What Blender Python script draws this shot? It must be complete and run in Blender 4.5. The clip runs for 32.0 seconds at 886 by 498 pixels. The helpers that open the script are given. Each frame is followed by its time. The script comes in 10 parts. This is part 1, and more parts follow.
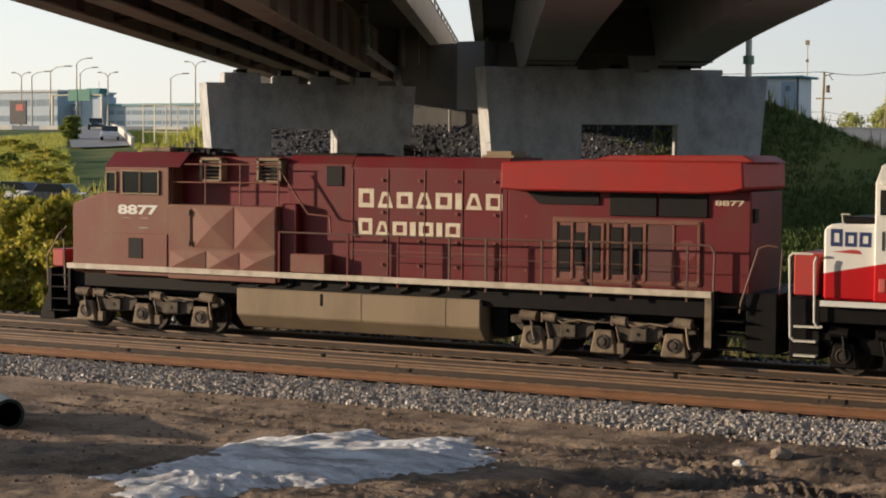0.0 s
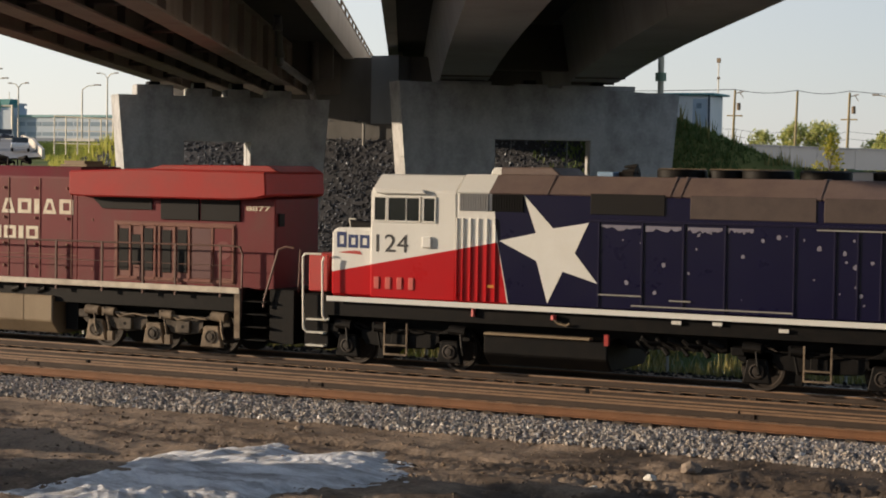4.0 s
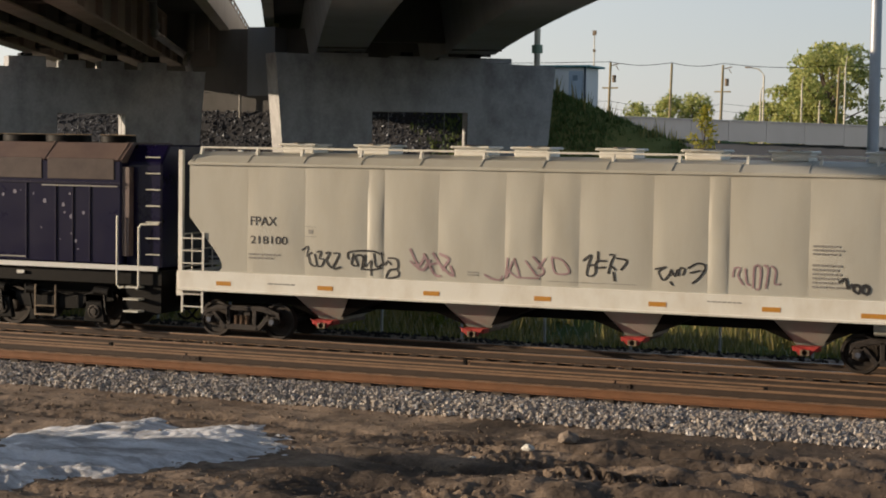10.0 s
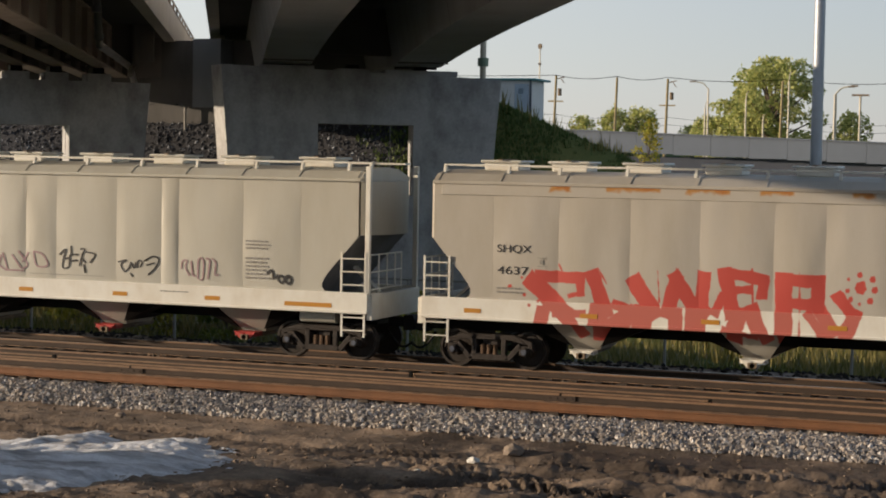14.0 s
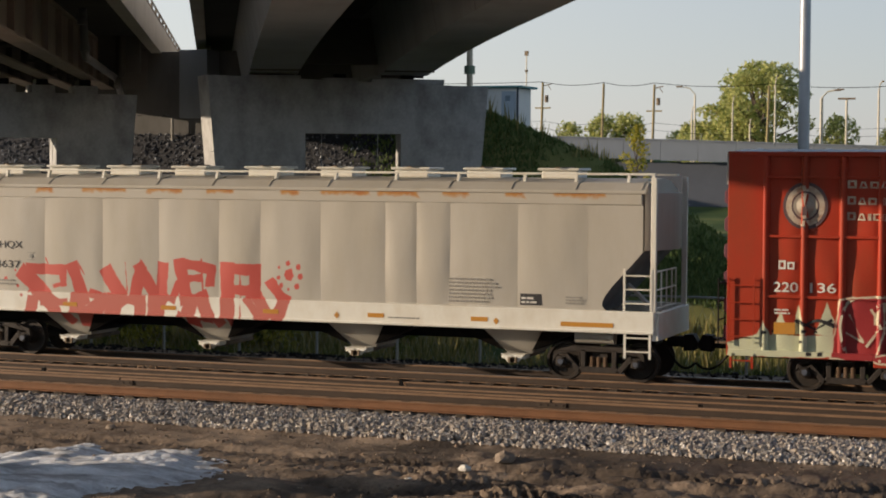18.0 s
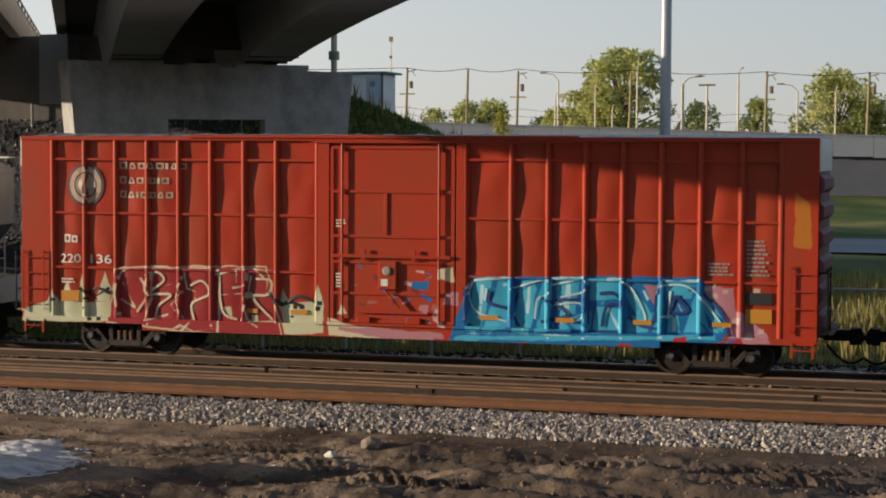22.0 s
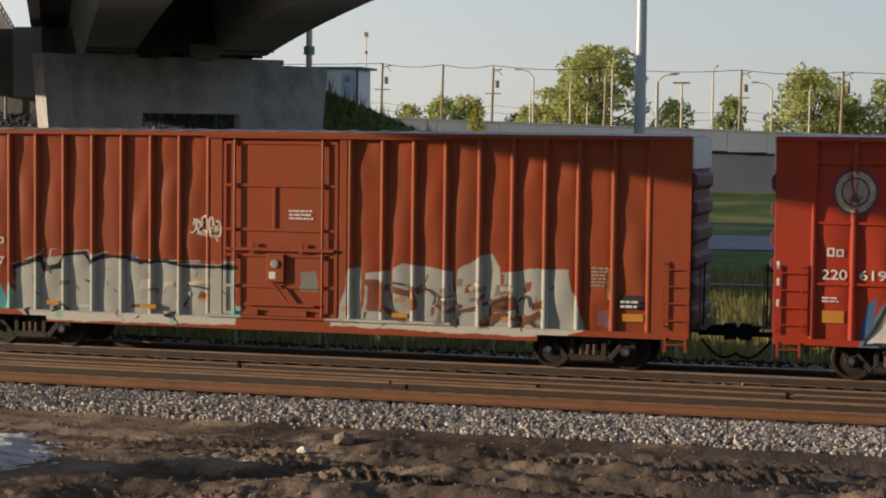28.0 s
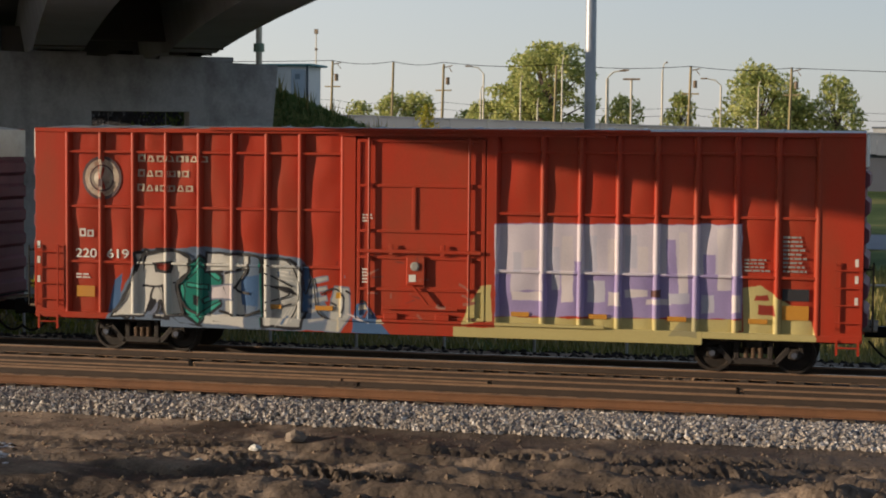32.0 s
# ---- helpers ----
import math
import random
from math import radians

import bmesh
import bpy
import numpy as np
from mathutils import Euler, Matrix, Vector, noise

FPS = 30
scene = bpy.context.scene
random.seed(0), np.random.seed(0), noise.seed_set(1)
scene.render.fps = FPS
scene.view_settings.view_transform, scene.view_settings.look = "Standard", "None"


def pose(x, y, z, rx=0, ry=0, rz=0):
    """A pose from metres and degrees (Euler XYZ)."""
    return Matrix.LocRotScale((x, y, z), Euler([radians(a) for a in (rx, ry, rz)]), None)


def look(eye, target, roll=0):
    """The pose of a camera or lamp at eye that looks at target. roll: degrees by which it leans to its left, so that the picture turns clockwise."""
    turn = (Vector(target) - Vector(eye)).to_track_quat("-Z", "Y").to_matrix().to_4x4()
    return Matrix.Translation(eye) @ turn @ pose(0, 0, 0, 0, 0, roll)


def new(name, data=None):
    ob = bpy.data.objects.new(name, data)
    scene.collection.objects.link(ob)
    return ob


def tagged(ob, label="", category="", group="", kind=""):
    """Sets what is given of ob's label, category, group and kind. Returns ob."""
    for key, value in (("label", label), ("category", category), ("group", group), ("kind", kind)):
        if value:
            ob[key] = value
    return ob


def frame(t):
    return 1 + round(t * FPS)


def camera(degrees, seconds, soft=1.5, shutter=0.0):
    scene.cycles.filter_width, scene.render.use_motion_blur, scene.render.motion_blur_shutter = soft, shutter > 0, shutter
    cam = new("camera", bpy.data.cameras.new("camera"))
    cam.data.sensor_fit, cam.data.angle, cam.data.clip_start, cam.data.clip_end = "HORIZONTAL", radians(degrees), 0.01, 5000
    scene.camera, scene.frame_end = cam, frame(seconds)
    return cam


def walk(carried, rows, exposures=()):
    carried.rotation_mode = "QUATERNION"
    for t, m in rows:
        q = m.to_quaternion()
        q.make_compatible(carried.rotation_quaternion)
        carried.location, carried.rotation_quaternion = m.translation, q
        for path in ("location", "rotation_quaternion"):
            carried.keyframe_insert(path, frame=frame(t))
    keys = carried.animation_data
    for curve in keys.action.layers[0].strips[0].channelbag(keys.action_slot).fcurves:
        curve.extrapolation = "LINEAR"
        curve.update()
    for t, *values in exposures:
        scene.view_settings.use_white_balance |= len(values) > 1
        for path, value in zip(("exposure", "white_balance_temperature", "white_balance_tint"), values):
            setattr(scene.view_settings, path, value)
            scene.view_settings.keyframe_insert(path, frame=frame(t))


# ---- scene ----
cam = camera(27.0, 32.0, soft=1.9, shutter=0.0)
EYE = 4.8
walk(cam, [
    (0.0, pose(0, 0, EYE, 87.048, -0.461, 28.864)), (0.5, pose(0, 0, EYE, 86.885, -0.495, 29.088)), (1.0, pose(0, 0, EYE, 86.692, -0.546, 28.614)),
    (1.5, pose(0, 0, EYE, 86.579, -0.666, 28.274)), (2.0, pose(0, 0, EYE, 86.690, -0.701, 27.929)), (2.5, pose(0, 0, EYE, 86.870, -0.814, 28.175)),
    (3.0, pose(0, 0, EYE, 87.163, -0.902, 27.300)), (3.5, pose(0, 0, EYE, 87.381, -0.877, 26.869)), (4.0, pose(0, 0, EYE, 87.524, -0.889, 26.186)),
    (4.5, pose(0, 0, EYE, 87.460, -0.851, 25.464)), (6.5, pose(0, 0, EYE, 86.902, -0.939, 24.463)), (7.0, pose(0, 0, EYE, 86.993, -0.959, 24.150)),
    (7.5, pose(0, 0, EYE, 86.743, -0.970, 23.917)), (8.0, pose(0, 0, EYE, 86.351, -0.914, 23.608)), (8.5, pose(0, 0, EYE, 86.277, -0.844, 23.101)),
    (9.0, pose(0, 0, EYE, 86.298, -0.779, 22.583)), (9.5, pose(0, 0, EYE, 86.572, -0.764, 22.533)), (10.0, pose(0, 0, EYE, 86.716, -0.811, 22.386)),
    (10.5, pose(0, 0, EYE, 86.966, -0.836, 22.385)), (11.0, pose(0, 0, EYE, 86.960, -0.879, 22.045)), (11.5, pose(0, 0, EYE, 87.024, -0.949, 21.718)),
    (12.0, pose(0, 0, EYE, 87.031, -0.912, 21.490)), (12.5, pose(0, 0, EYE, 87.052, -0.971, 21.460)), (13.0, pose(0, 0, EYE, 87.153, -1.022, 21.178)),
    (13.5, pose(0, 0, EYE, 87.048, -1.004, 21.014)), (14.0, pose(0, 0, EYE, 87.133, -1.005, 20.706)), (14.5, pose(0, 0, EYE, 86.985, -0.894, 20.295)),
    (16.5, pose(0, 0, EYE, 86.848, -0.727, 20.609)), (17.0, pose(0, 0, EYE, 87.039, -0.612, 20.719)), (17.5, pose(0, 0, EYE, 87.096, -0.472, 20.487)),
    (18.0, pose(0, 0, EYE, 87.387, -0.336, 20.326)), (18.5, pose(0, 0, EYE, 87.239, -0.160, 19.930)), (19.0, pose(0, 0, EYE, 86.986, -0.067, 18.952)),
    (19.5, pose(0, 0, EYE, 86.977, 0.018, 17.655)), (20.0, pose(0, 0, EYE, 87.089, -0.020, 16.820)), (20.5, pose(0, 0, EYE, 87.107, -0.224, 16.302)),
    (21.0, pose(0, 0, EYE, 87.035, -0.258, 16.368)), (21.5, pose(0, 0, EYE, 86.941, -0.282, 16.165)), (22.0, pose(0, 0, EYE, 86.973, -0.273, 16.137)),
    (22.5, pose(0, 0, EYE, 86.943, -0.322, 16.407)), (23.0, pose(0, 0, EYE, 86.953, -0.387, 16.490)), (23.5, pose(0, 0, EYE, 86.987, -0.455, 16.747)),
    (24.0, pose(0, 0, EYE, 86.842, -0.464, 16.434)), (24.5, pose(0, 0, EYE, 86.817, -0.457, 16.271)), (25.0, pose(0, 0, EYE, 86.787, -0.536, 16.017)),
    (25.5, pose(0, 0, EYE, 86.771, -0.628, 16.164)), (27.5, pose(0, 0, EYE, 87.034, -0.695, 15.406)), (28.0, pose(0, 0, EYE, 86.854, -0.694, 15.353)),
    (28.5, pose(0, 0, EYE, 86.775, -0.725, 15.486)), (29.0, pose(0, 0, EYE, 86.661, -0.630, 15.026)), (29.5, pose(0, 0, EYE, 86.482, -0.478, 14.927)),
    (30.0, pose(0, 0, EYE, 86.379, -0.478, 14.399)), (30.5, pose(0, 0, EYE, 86.441, -0.470, 14.036)), (31.0, pose(0, 0, EYE, 86.596, -0.401, 14.079)),
    (31.5, pose(0, 0, EYE, 86.676, -0.449, 13.838)), (32.0, pose(0, 0, EYE, 86.773, -0.505, 13.822)),
], exposures=((0.0, 0.34), (4.0, 0.27), (8.0, 0.2), (16.0, 0.18), (26.0, 0.16), (32.0, 0.16)))

# ---- world, sun ----
SUN_EL, SUN_DIR = 9.5, Vector((-0.93, -0.36, 0)).normalized()
world = bpy.data.worlds.new("sky")
scene.world = world
world.use_nodes = True
wn = world.node_tree.nodes
sky = wn.new("ShaderNodeTexSky")
sky.sky_type, sky.sun_disc = "NISHITA", False
sky.sun_elevation = radians(SUN_EL)
sky.sun_rotation = math.atan2(SUN_DIR.x, SUN_DIR.y)
sky.air_density, sky.dust_density, sky.ozone_density = 1.0, 0.3, 1.5
wn["Background"].inputs["Strength"].default_value = 0.125
haze = wn.new("ShaderNodeMixRGB")  # thin evening haze over the clear sky
haze.inputs[0].default_value = 0.66
haze.inputs[2].default_value = (2.8, 2.95, 3.55, 1)
world.node_tree.links.new(sky.outputs[0], haze.inputs[1])
world.node_tree.links.new(haze.outputs[0], wn["Background"].inputs["Color"])
# the haze is brighter on the sun's side of the sky
way = wn.new("ShaderNodeTexCoord")
turn = wn.new("ShaderNodeVectorMath")
turn.operation = "DOT_PRODUCT"
turn.inputs[1].default_value = SUN_DIR
glow = wn.new("ShaderNodeMapRange")
glow.interpolation_type = "SMOOTHSTEP"
glow.inputs["From Min"].default_value, glow.inputs["From Max"].default_value = -0.55, 0.45
glow.inputs["To Min"].default_value, glow.inputs["To Max"].default_value = 0.0, 1.0
tint = wn.new("ShaderNodeMixRGB")
tint.inputs[1].default_value, tint.inputs[2].default_value = (3.15, 3.42, 4.2, 1), (6.6, 6.55, 6.75, 1)
world.node_tree.links.new(way.outputs["Generated"], turn.inputs[0])
world.node_tree.links.new(turn.outputs["Value"], glow.inputs["Value"])
world.node_tree.links.new(glow.outputs[0], tint.inputs[0])
world.node_tree.links.new(tint.outputs[0], haze.inputs[2])
# and thins towards the zenith
up = wn.new("ShaderNodeSeparateXYZ")
thin = wn.new("ShaderNodeMapRange")
thin.interpolation_type = "SMOOTHSTEP"
thin.inputs["From Min"].default_value, thin.inputs["From Max"].default_value = 0.1, 0.55
thin.inputs["To Min"].default_value, thin.inputs["To Max"].default_value = 0.66, 0.15
world.node_tree.links.new(way.outputs["Generated"], up.inputs[0])
world.node_tree.links.new(up.outputs["Z"], thin.inputs["Value"])
world.node_tree.links.new(thin.outputs[0], haze.inputs[0])
sun = new("sun", bpy.data.lights.new("sun", "SUN"))
sun.data.energy, sun.data.angle, sun.data.color = 4.8, radians(0.6), (1.0, 0.79, 0.57)
to_sun = SUN_DIR * math.cos(radians(SUN_EL)) + Vector((0, 0, math.sin(radians(SUN_EL))))
sun.matrix_world = look(to_sun * 100, (0, 0, 0))

# ---- materials ----
def nodes_of(m):
    m.use_nodes = True
    t = m.node_tree
    return t, t.nodes, t.links, t.nodes["Principled BSDF"]


def mat(name, color, rough=0.6, metal=0.0, dirt=None, dirt_amount=0.35, scale=1.2, streak=0.0, grain=0.15, bump=0.1, bump_scale=40.0,
        vary=0.0, spec=0.5, coat=0.0):
    """A worn surface: base colour, blotches of a second colour, upright streaks, fine grain and relief."""
    m = bpy.data.materials.new(name)
    t, n, l, b = nodes_of(m)
    geo = n.new("ShaderNodeTexCoord")
    big = n.new("ShaderNodeTexNoise")
    big.inputs["Scale"].default_value, big.inputs["Detail"].default_value, big.inputs["Roughness"].default_value = scale, 6, 0.65
    mapping = n.new("ShaderNodeMapping")
    mapping.inputs["Scale"].default_value = (1, 1, 1 - 0.92 * streak)
    l.new(geo.outputs["Object"], mapping.inputs["Vector"])
    l.new(mapping.outputs[0], big.inputs["Vector"])
    ramp = n.new("ShaderNodeValToRGB")
    ramp.color_ramp.elements[0].position, ramp.color_ramp.elements[1].position = 0.42, 0.68
    l.new(big.outputs["Fac"], ramp.inputs[0])
    fac = n.new("ShaderNodeMath")
    fac.operation = "MULTIPLY"
    fac.inputs[1].default_value = dirt_amount
    l.new(ramp.outputs[0], fac.inputs[0])
    mix = n.new("ShaderNodeMixRGB")
    mix.inputs[1].default_value = (*color, 1)
    mix.inputs[2].default_value = (*(dirt or [c * 0.55 for c in color]), 1)
    l.new(fac.outputs[0], mix.inputs[0])
    fine = n.new("ShaderNodeTexNoise")
    fine.inputs["Scale"].default_value, fine.inputs["Detail"].default_value = bump_scale, 4
    l.new(geo.outputs["Object"], fine.inputs["Vector"])
    hsv = n.new("ShaderNodeHueSaturation")
    span = n.new("ShaderNodeMapRange")
    span.inputs["To Min"].default_value, span.inputs["To Max"].default_value = 1 - grain, 1 + grain
    l.new(fine.outputs["Fac"], span.inputs["Value"])
    if vary:
        info = n.new("ShaderNodeObjectInfo")
        vr = n.new("ShaderNodeMapRange")
        vr.inputs["To Min"].default_value, vr.inputs["To Max"].default_value = 1 - vary, 1 + vary
        l.new(info.outputs["Random"], vr.inputs["Value"])
        mul = n.new("ShaderNodeMath")
        mul.operation = "MULTIPLY"
        l.new(span.outputs[0], mul.inputs[0]), l.new(vr.outputs[0], mul.inputs[1])
        l.new(mul.outputs[0], hsv.inputs["Value"])
    else:
        l.new(span.outputs[0], hsv.inputs["Value"])
    l.new(mix.outputs[0], hsv.inputs["Color"])
    l.new(hsv.outputs[0], b.inputs["Base Color"])
    rr = n.new("ShaderNodeMapRange")
    rr.inputs["To Min"].default_value, rr.inputs["To Max"].default_value = max(0.02, rough - 0.1), min(1, rough + 0.15)
    l.new(big.outputs["Fac"], rr.inputs["Value"])
    l.new(rr.outputs[0], b.inputs["Roughness"])
    b.inputs["Metallic"].default_value = metal
    b.inputs["Specular IOR Level"].default_value = spec
    b.inputs["Coat Weight"].default_value = coat
    if bump:
        bp = n.new("ShaderNodeBump")
        bp.inputs["Strength"].default_value, bp.inputs["Distance"].default_value = bump, 0.02
        l.new(fine.outputs["Fac"], bp.inputs["Height"])
        l.new(bp.outputs[0], b.inputs["Normal"])
    return m


# ---- mesh helpers ----
class Geo:
    """Collects the faces of one mesh."""

    def __init__(self):
        self.v, self.f = [], []

    def add(self, verts, faces):
        k = len(self.v)
        self.v += [tuple(p) for p in verts]
        self.f += [tuple(i + k for i in q) for q in faces]
        return self

    def box(self, x0, x1, y0, y1, z0, z1, turn=None):
        p = [Vector((x, y, z)) for z in (z0, z1) for y in (y0, y1) for x in (x0, x1)]
        if turn is not None:
            c = Vector(((x0 + x1) / 2, (y0 + y1) / 2, (z0 + z1) / 2))
            p = [c + turn @ (q - c) for q in p]
        return self.add(p, [(0, 2, 3, 1), (4, 5, 7, 6), (0, 1, 5, 4), (2, 6, 7, 3), (0, 4, 6, 2), (1, 3, 7, 5)])

    def prism(self, outline, a, b, axis="y"):
        """An outline of (u, w) pairs pushed from a to b along an axis; u, w are the other two axes in order."""
        n = len(outline)
        put = {"x": lambda u, w, s: (s, u, w), "y": lambda u, w, s: (u, s, w), "z": lambda u, w, s: (u, w, s)}[axis]
        p = [put(u, w, a) for u, w in outline] + [put(u, w, b) for u, w in outline]
        return self.add(p, [tuple(range(n)), tuple(range(2 * n - 1, n - 1, -1))] + [(i, i + n, (i + 1) % n + n, (i + 1) % n) for i in range(n)])

    def rod(self, p, q, r, seg=6, r2=None, caps=True):
        p, q = Vector(p), Vector(q)
        d = (q - p).normalized()
        s = d.orthogonal().normalized()
        w = d.cross(s)
        r2 = r if r2 is None else r2
        ring = [(math.cos(2 * math.pi * i / seg), math.sin(2 * math.pi * i / seg)) for i in range(seg)]
        vs = [p + s * (c * r) + w * (e * r) for c, e in ring] + [q + s * (c * r2) + w * (e * r2) for c, e in ring]
        fs = [(i, (i + 1) % seg, (i + 1) % seg + seg, i + seg) for i in range(seg)]
        if caps:
            fs += [tuple(range(seg - 1, -1, -1)), tuple(range(seg, 2 * seg))]
        return self.add(vs, fs)

    def pipe(self, pts, r, seg=6):
        for p, q in zip(pts, pts[1:]):
            self.rod(p, q, r, seg)
        return self

    def disc(self, outline, at, axis="y"):
        put = {"y": lambda u, w: (u, at, w), "z": lambda u, w: (u, w, at), "x": lambda u, w: (at, u, w)}[axis]
        return self.add([put(u, w) for u, w in outline], [tuple(range(len(outline)))])

    def lathe(self, profile, centre, axis="y", seg=20):
        """A profile of (radius, along) pairs turned round an axis through centre."""
        c = Vector(centre)
        vs, fs = [], []
        for r, a in profile:
            for i in range(seg):
                u, w = r * math.cos(2 * math.pi * i / seg), r * math.sin(2 * math.pi * i / seg)
                vs.append(c + Vector({"y": (u, a, w), "x": (a, u, w), "z": (u, w, a)}[axis]))
        for k in range(len(profile) - 1):
            for i in range(seg):
                j = (i + 1) % seg
                fs.append((k * seg + i, k * seg + j, (k + 1) * seg + j, (k + 1) * seg + i))
        fs.append(tuple(range(seg)))
        fs.append(tuple(range((len(profile) - 1) * seg, len(profile) * seg)))
        return self.add(vs, fs)

    def mesh(self, name, material, bevel=0.0, smooth=False):
        me = bpy.data.meshes.new(name)
        me.from_pydata([tuple(p) for p in self.v], [], self.f)
        bm = bmesh.new()
        bm.from_mesh(me)
        bmesh.ops.recalc_face_normals(bm, faces=bm.faces)
        if bevel:
            edges = [e for e in bm.edges if len(e.link_faces) == 2 and e.calc_face_angle(0) > 0.5]
            bmesh.ops.bevel(bm, geom=edges, offset=bevel, segments=1, affect="EDGES", clamp_overlap=True)
        if smooth:
            for fc in bm.faces:
                fc.smooth = True
            for e in bm.edges:
                if len(e.link_faces) == 2 and e.calc_face_angle(0) > 0.7:
                    e.smooth = False
        bm.to_mesh(me)
        bm.free()
        for m in (material if isinstance(material, (list, tuple)) else [material]):
            me.materials.append(m)
        return me


def part(name, geo, material, parent, label="", bevel=0.0, smooth=False):
    ob = new(name, geo.mesh(name, material, bevel, smooth))
    ob.parent = parent
    if label:
        ob["label"] = label
    return ob


def thing(name, m, label, category, group="", kind=""):
    ob = new(name)
    ob.matrix_basis = m
    ob.empty_display_size = 0.3
    return tagged(ob, label, category, group, kind)


def solid(name, geo, material, label, category, group="", kind="", m=None, bevel=0.0, smooth=False):
    ob = new(name, geo.mesh(name, material, bevel, smooth))
    if m is not None:
        ob.matrix_basis = m
    return tagged(ob, label, category, group, kind)


def poly(*pts):
    """The convex outline round some points, anticlockwise."""
    pts = sorted(set(pts))
    halves = []
    for run in (pts, pts[::-1]):
        h = []
        for p in run:
            while len(h) > 1 and (h[-1][0] - h[-2][0]) * (p[1] - h[-2][1]) - (h[-1][1] - h[-2][1]) * (p[0] - h[-2][0]) <= 0:
                h.pop()
            h.append(p)
        halves += h[:-1]
    return halves


def dash(x0, z0, x1, z1, w):
    """A straight stroke of paint of width w."""
    k = w / 2 / max(1e-6, math.hypot(x1 - x0, z1 - z0))
    a, b = (x1 - x0) * k, (z1 - z0) * k
    return poly((x0 - a - b, z0 - b + a), (x0 - a + b, z0 - b - a), (x1 + a + b, z1 + b - a), (x1 + a - b, z1 + b + a))


def bar(x0, x1, z0, z1, lean=0.0):
    return poly((x0, z0), (x1, z0), (x1 + lean, z1), (x0 + lean, z1))


def paint_group(layers, soft):
    """A node group that lays a few areas of paint over the colour that it is given."""
    t = bpy.data.node_groups.new("paint_layers", "ShaderNodeTree")
    for label, kind in (("Place", "NodeSocketVector"), ("Wobble", "NodeSocketFloat"), ("Color", "NodeSocketColor")):
        t.interface.new_socket(label, in_out="INPUT", socket_type=kind)
    t.interface.new_socket("Color", in_out="OUTPUT", socket_type="NodeSocketColor")
    n, l = t.nodes, t.links
    came, goes = n.new("NodeGroupInput"), n.new("NodeGroupOutput")
    src = came.outputs["Color"]
    for color, pts, *edge in layers:
        low = None
        for p, q in zip(pts, pts[1:] + pts[:1]):
            dx, dz = q[0] - p[0], q[1] - p[1]
            k = math.hypot(dx, dz)
            dot = n.new("ShaderNodeVectorMath")
            dot.operation = "DOT_PRODUCT"
            dot.inputs[1].default_value = (-dz / k, (dz * p[0] - dx * p[1]) / k, dx / k)
            l.new(came.outputs["Place"], dot.inputs[0])
            if low is None:
                low = dot.outputs["Value"]
            else:
                mn = n.new("ShaderNodeMath")
                mn.operation = "MINIMUM"
                l.new(low, mn.inputs[0]), l.new(dot.outputs["Value"], mn.inputs[1])
                low = mn.outputs[0]
        plus = n.new("ShaderNodeMath")
        plus.operation = "ADD"
        l.new(low, plus.inputs[0]), l.new(came.outputs["Wobble"], plus.inputs[1])
        for tint, grow in ([(edge[0], edge[1])] if edge else []) + [(color, 0)]:
            cut = n.new("ShaderNodeMath")
            cut.operation, cut.use_clamp = "MULTIPLY_ADD", True
            cut.inputs[1].default_value, cut.inputs[2].default_value = 1 / soft, grow / soft
            l.new(plus.outputs[0], cut.inputs[0])
            mix = n.new("ShaderNodeMixRGB")
            mix.inputs[2].default_value = (*tint, 1)
            l.new(cut.outputs[0], mix.inputs[0]), l.new(src, mix.inputs[1])
            src = mix.outputs[0]
    l.new(src, goes.inputs["Color"])
    return t


def sprayed(m, layers, wobble=0.03, soft=0.02, noise_scale=3.0):
    """Lays flat areas of paint (colour, convex outline in the side's x and z) over the colour of m, in order."""
    t, n, l, b = nodes_of(m)
    geo = n.new("ShaderNodeTexCoord")
    nz = n.new("ShaderNodeTexNoise")
    nz.inputs["Scale"].default_value, nz.inputs["Detail"].default_value = noise_scale, 3
    l.new(geo.outputs["Object"], nz.inputs["Vector"])
    wob = n.new("ShaderNodeMapRange")
    wob.inputs["To Min"].default_value, wob.inputs["To Max"].default_value = -wobble * 2, wobble * 2
    l.new(nz.outputs["Fac"], wob.inputs["Value"])
    sep, flat = n.new("ShaderNodeSeparateXYZ"), n.new("ShaderNodeCombineXYZ")
    l.new(geo.outputs["Object"], sep.inputs[0])
    l.new(sep.outputs["X"], flat.inputs["X"]), l.new(sep.outputs["Z"], flat.inputs["Z"])
    flat.inputs["Y"].default_value = 1
    hsv = b.inputs["Base Color"].links[0].from_node
    src = hsv.inputs["Color"].links[0].from_socket
    for k in range(0, len(layers), 7):
        g = n.new("ShaderNodeGroup")
        g.node_tree = paint_group(layers[k:k + 7], soft)
        l.new(flat.outputs[0], g.inputs["Place"]), l.new(wob.outputs[0], g.inputs["Wobble"]), l.new(src, g.inputs["Color"])
        src = g.outputs["Color"]
    l.new(src, hsv.inputs["Color"])
    return m


def glass_mat():
    m = bpy.data.materials.new("window_glass")
    t, n, l, b = nodes_of(m)
    b.inputs["Base Color"].default_value = (0.02, 0.025, 0.025, 1)
    b.inputs["Roughness"].default_value = 0.06
    b.inputs["Specular IOR Level"].default_value = 0.6
    return m


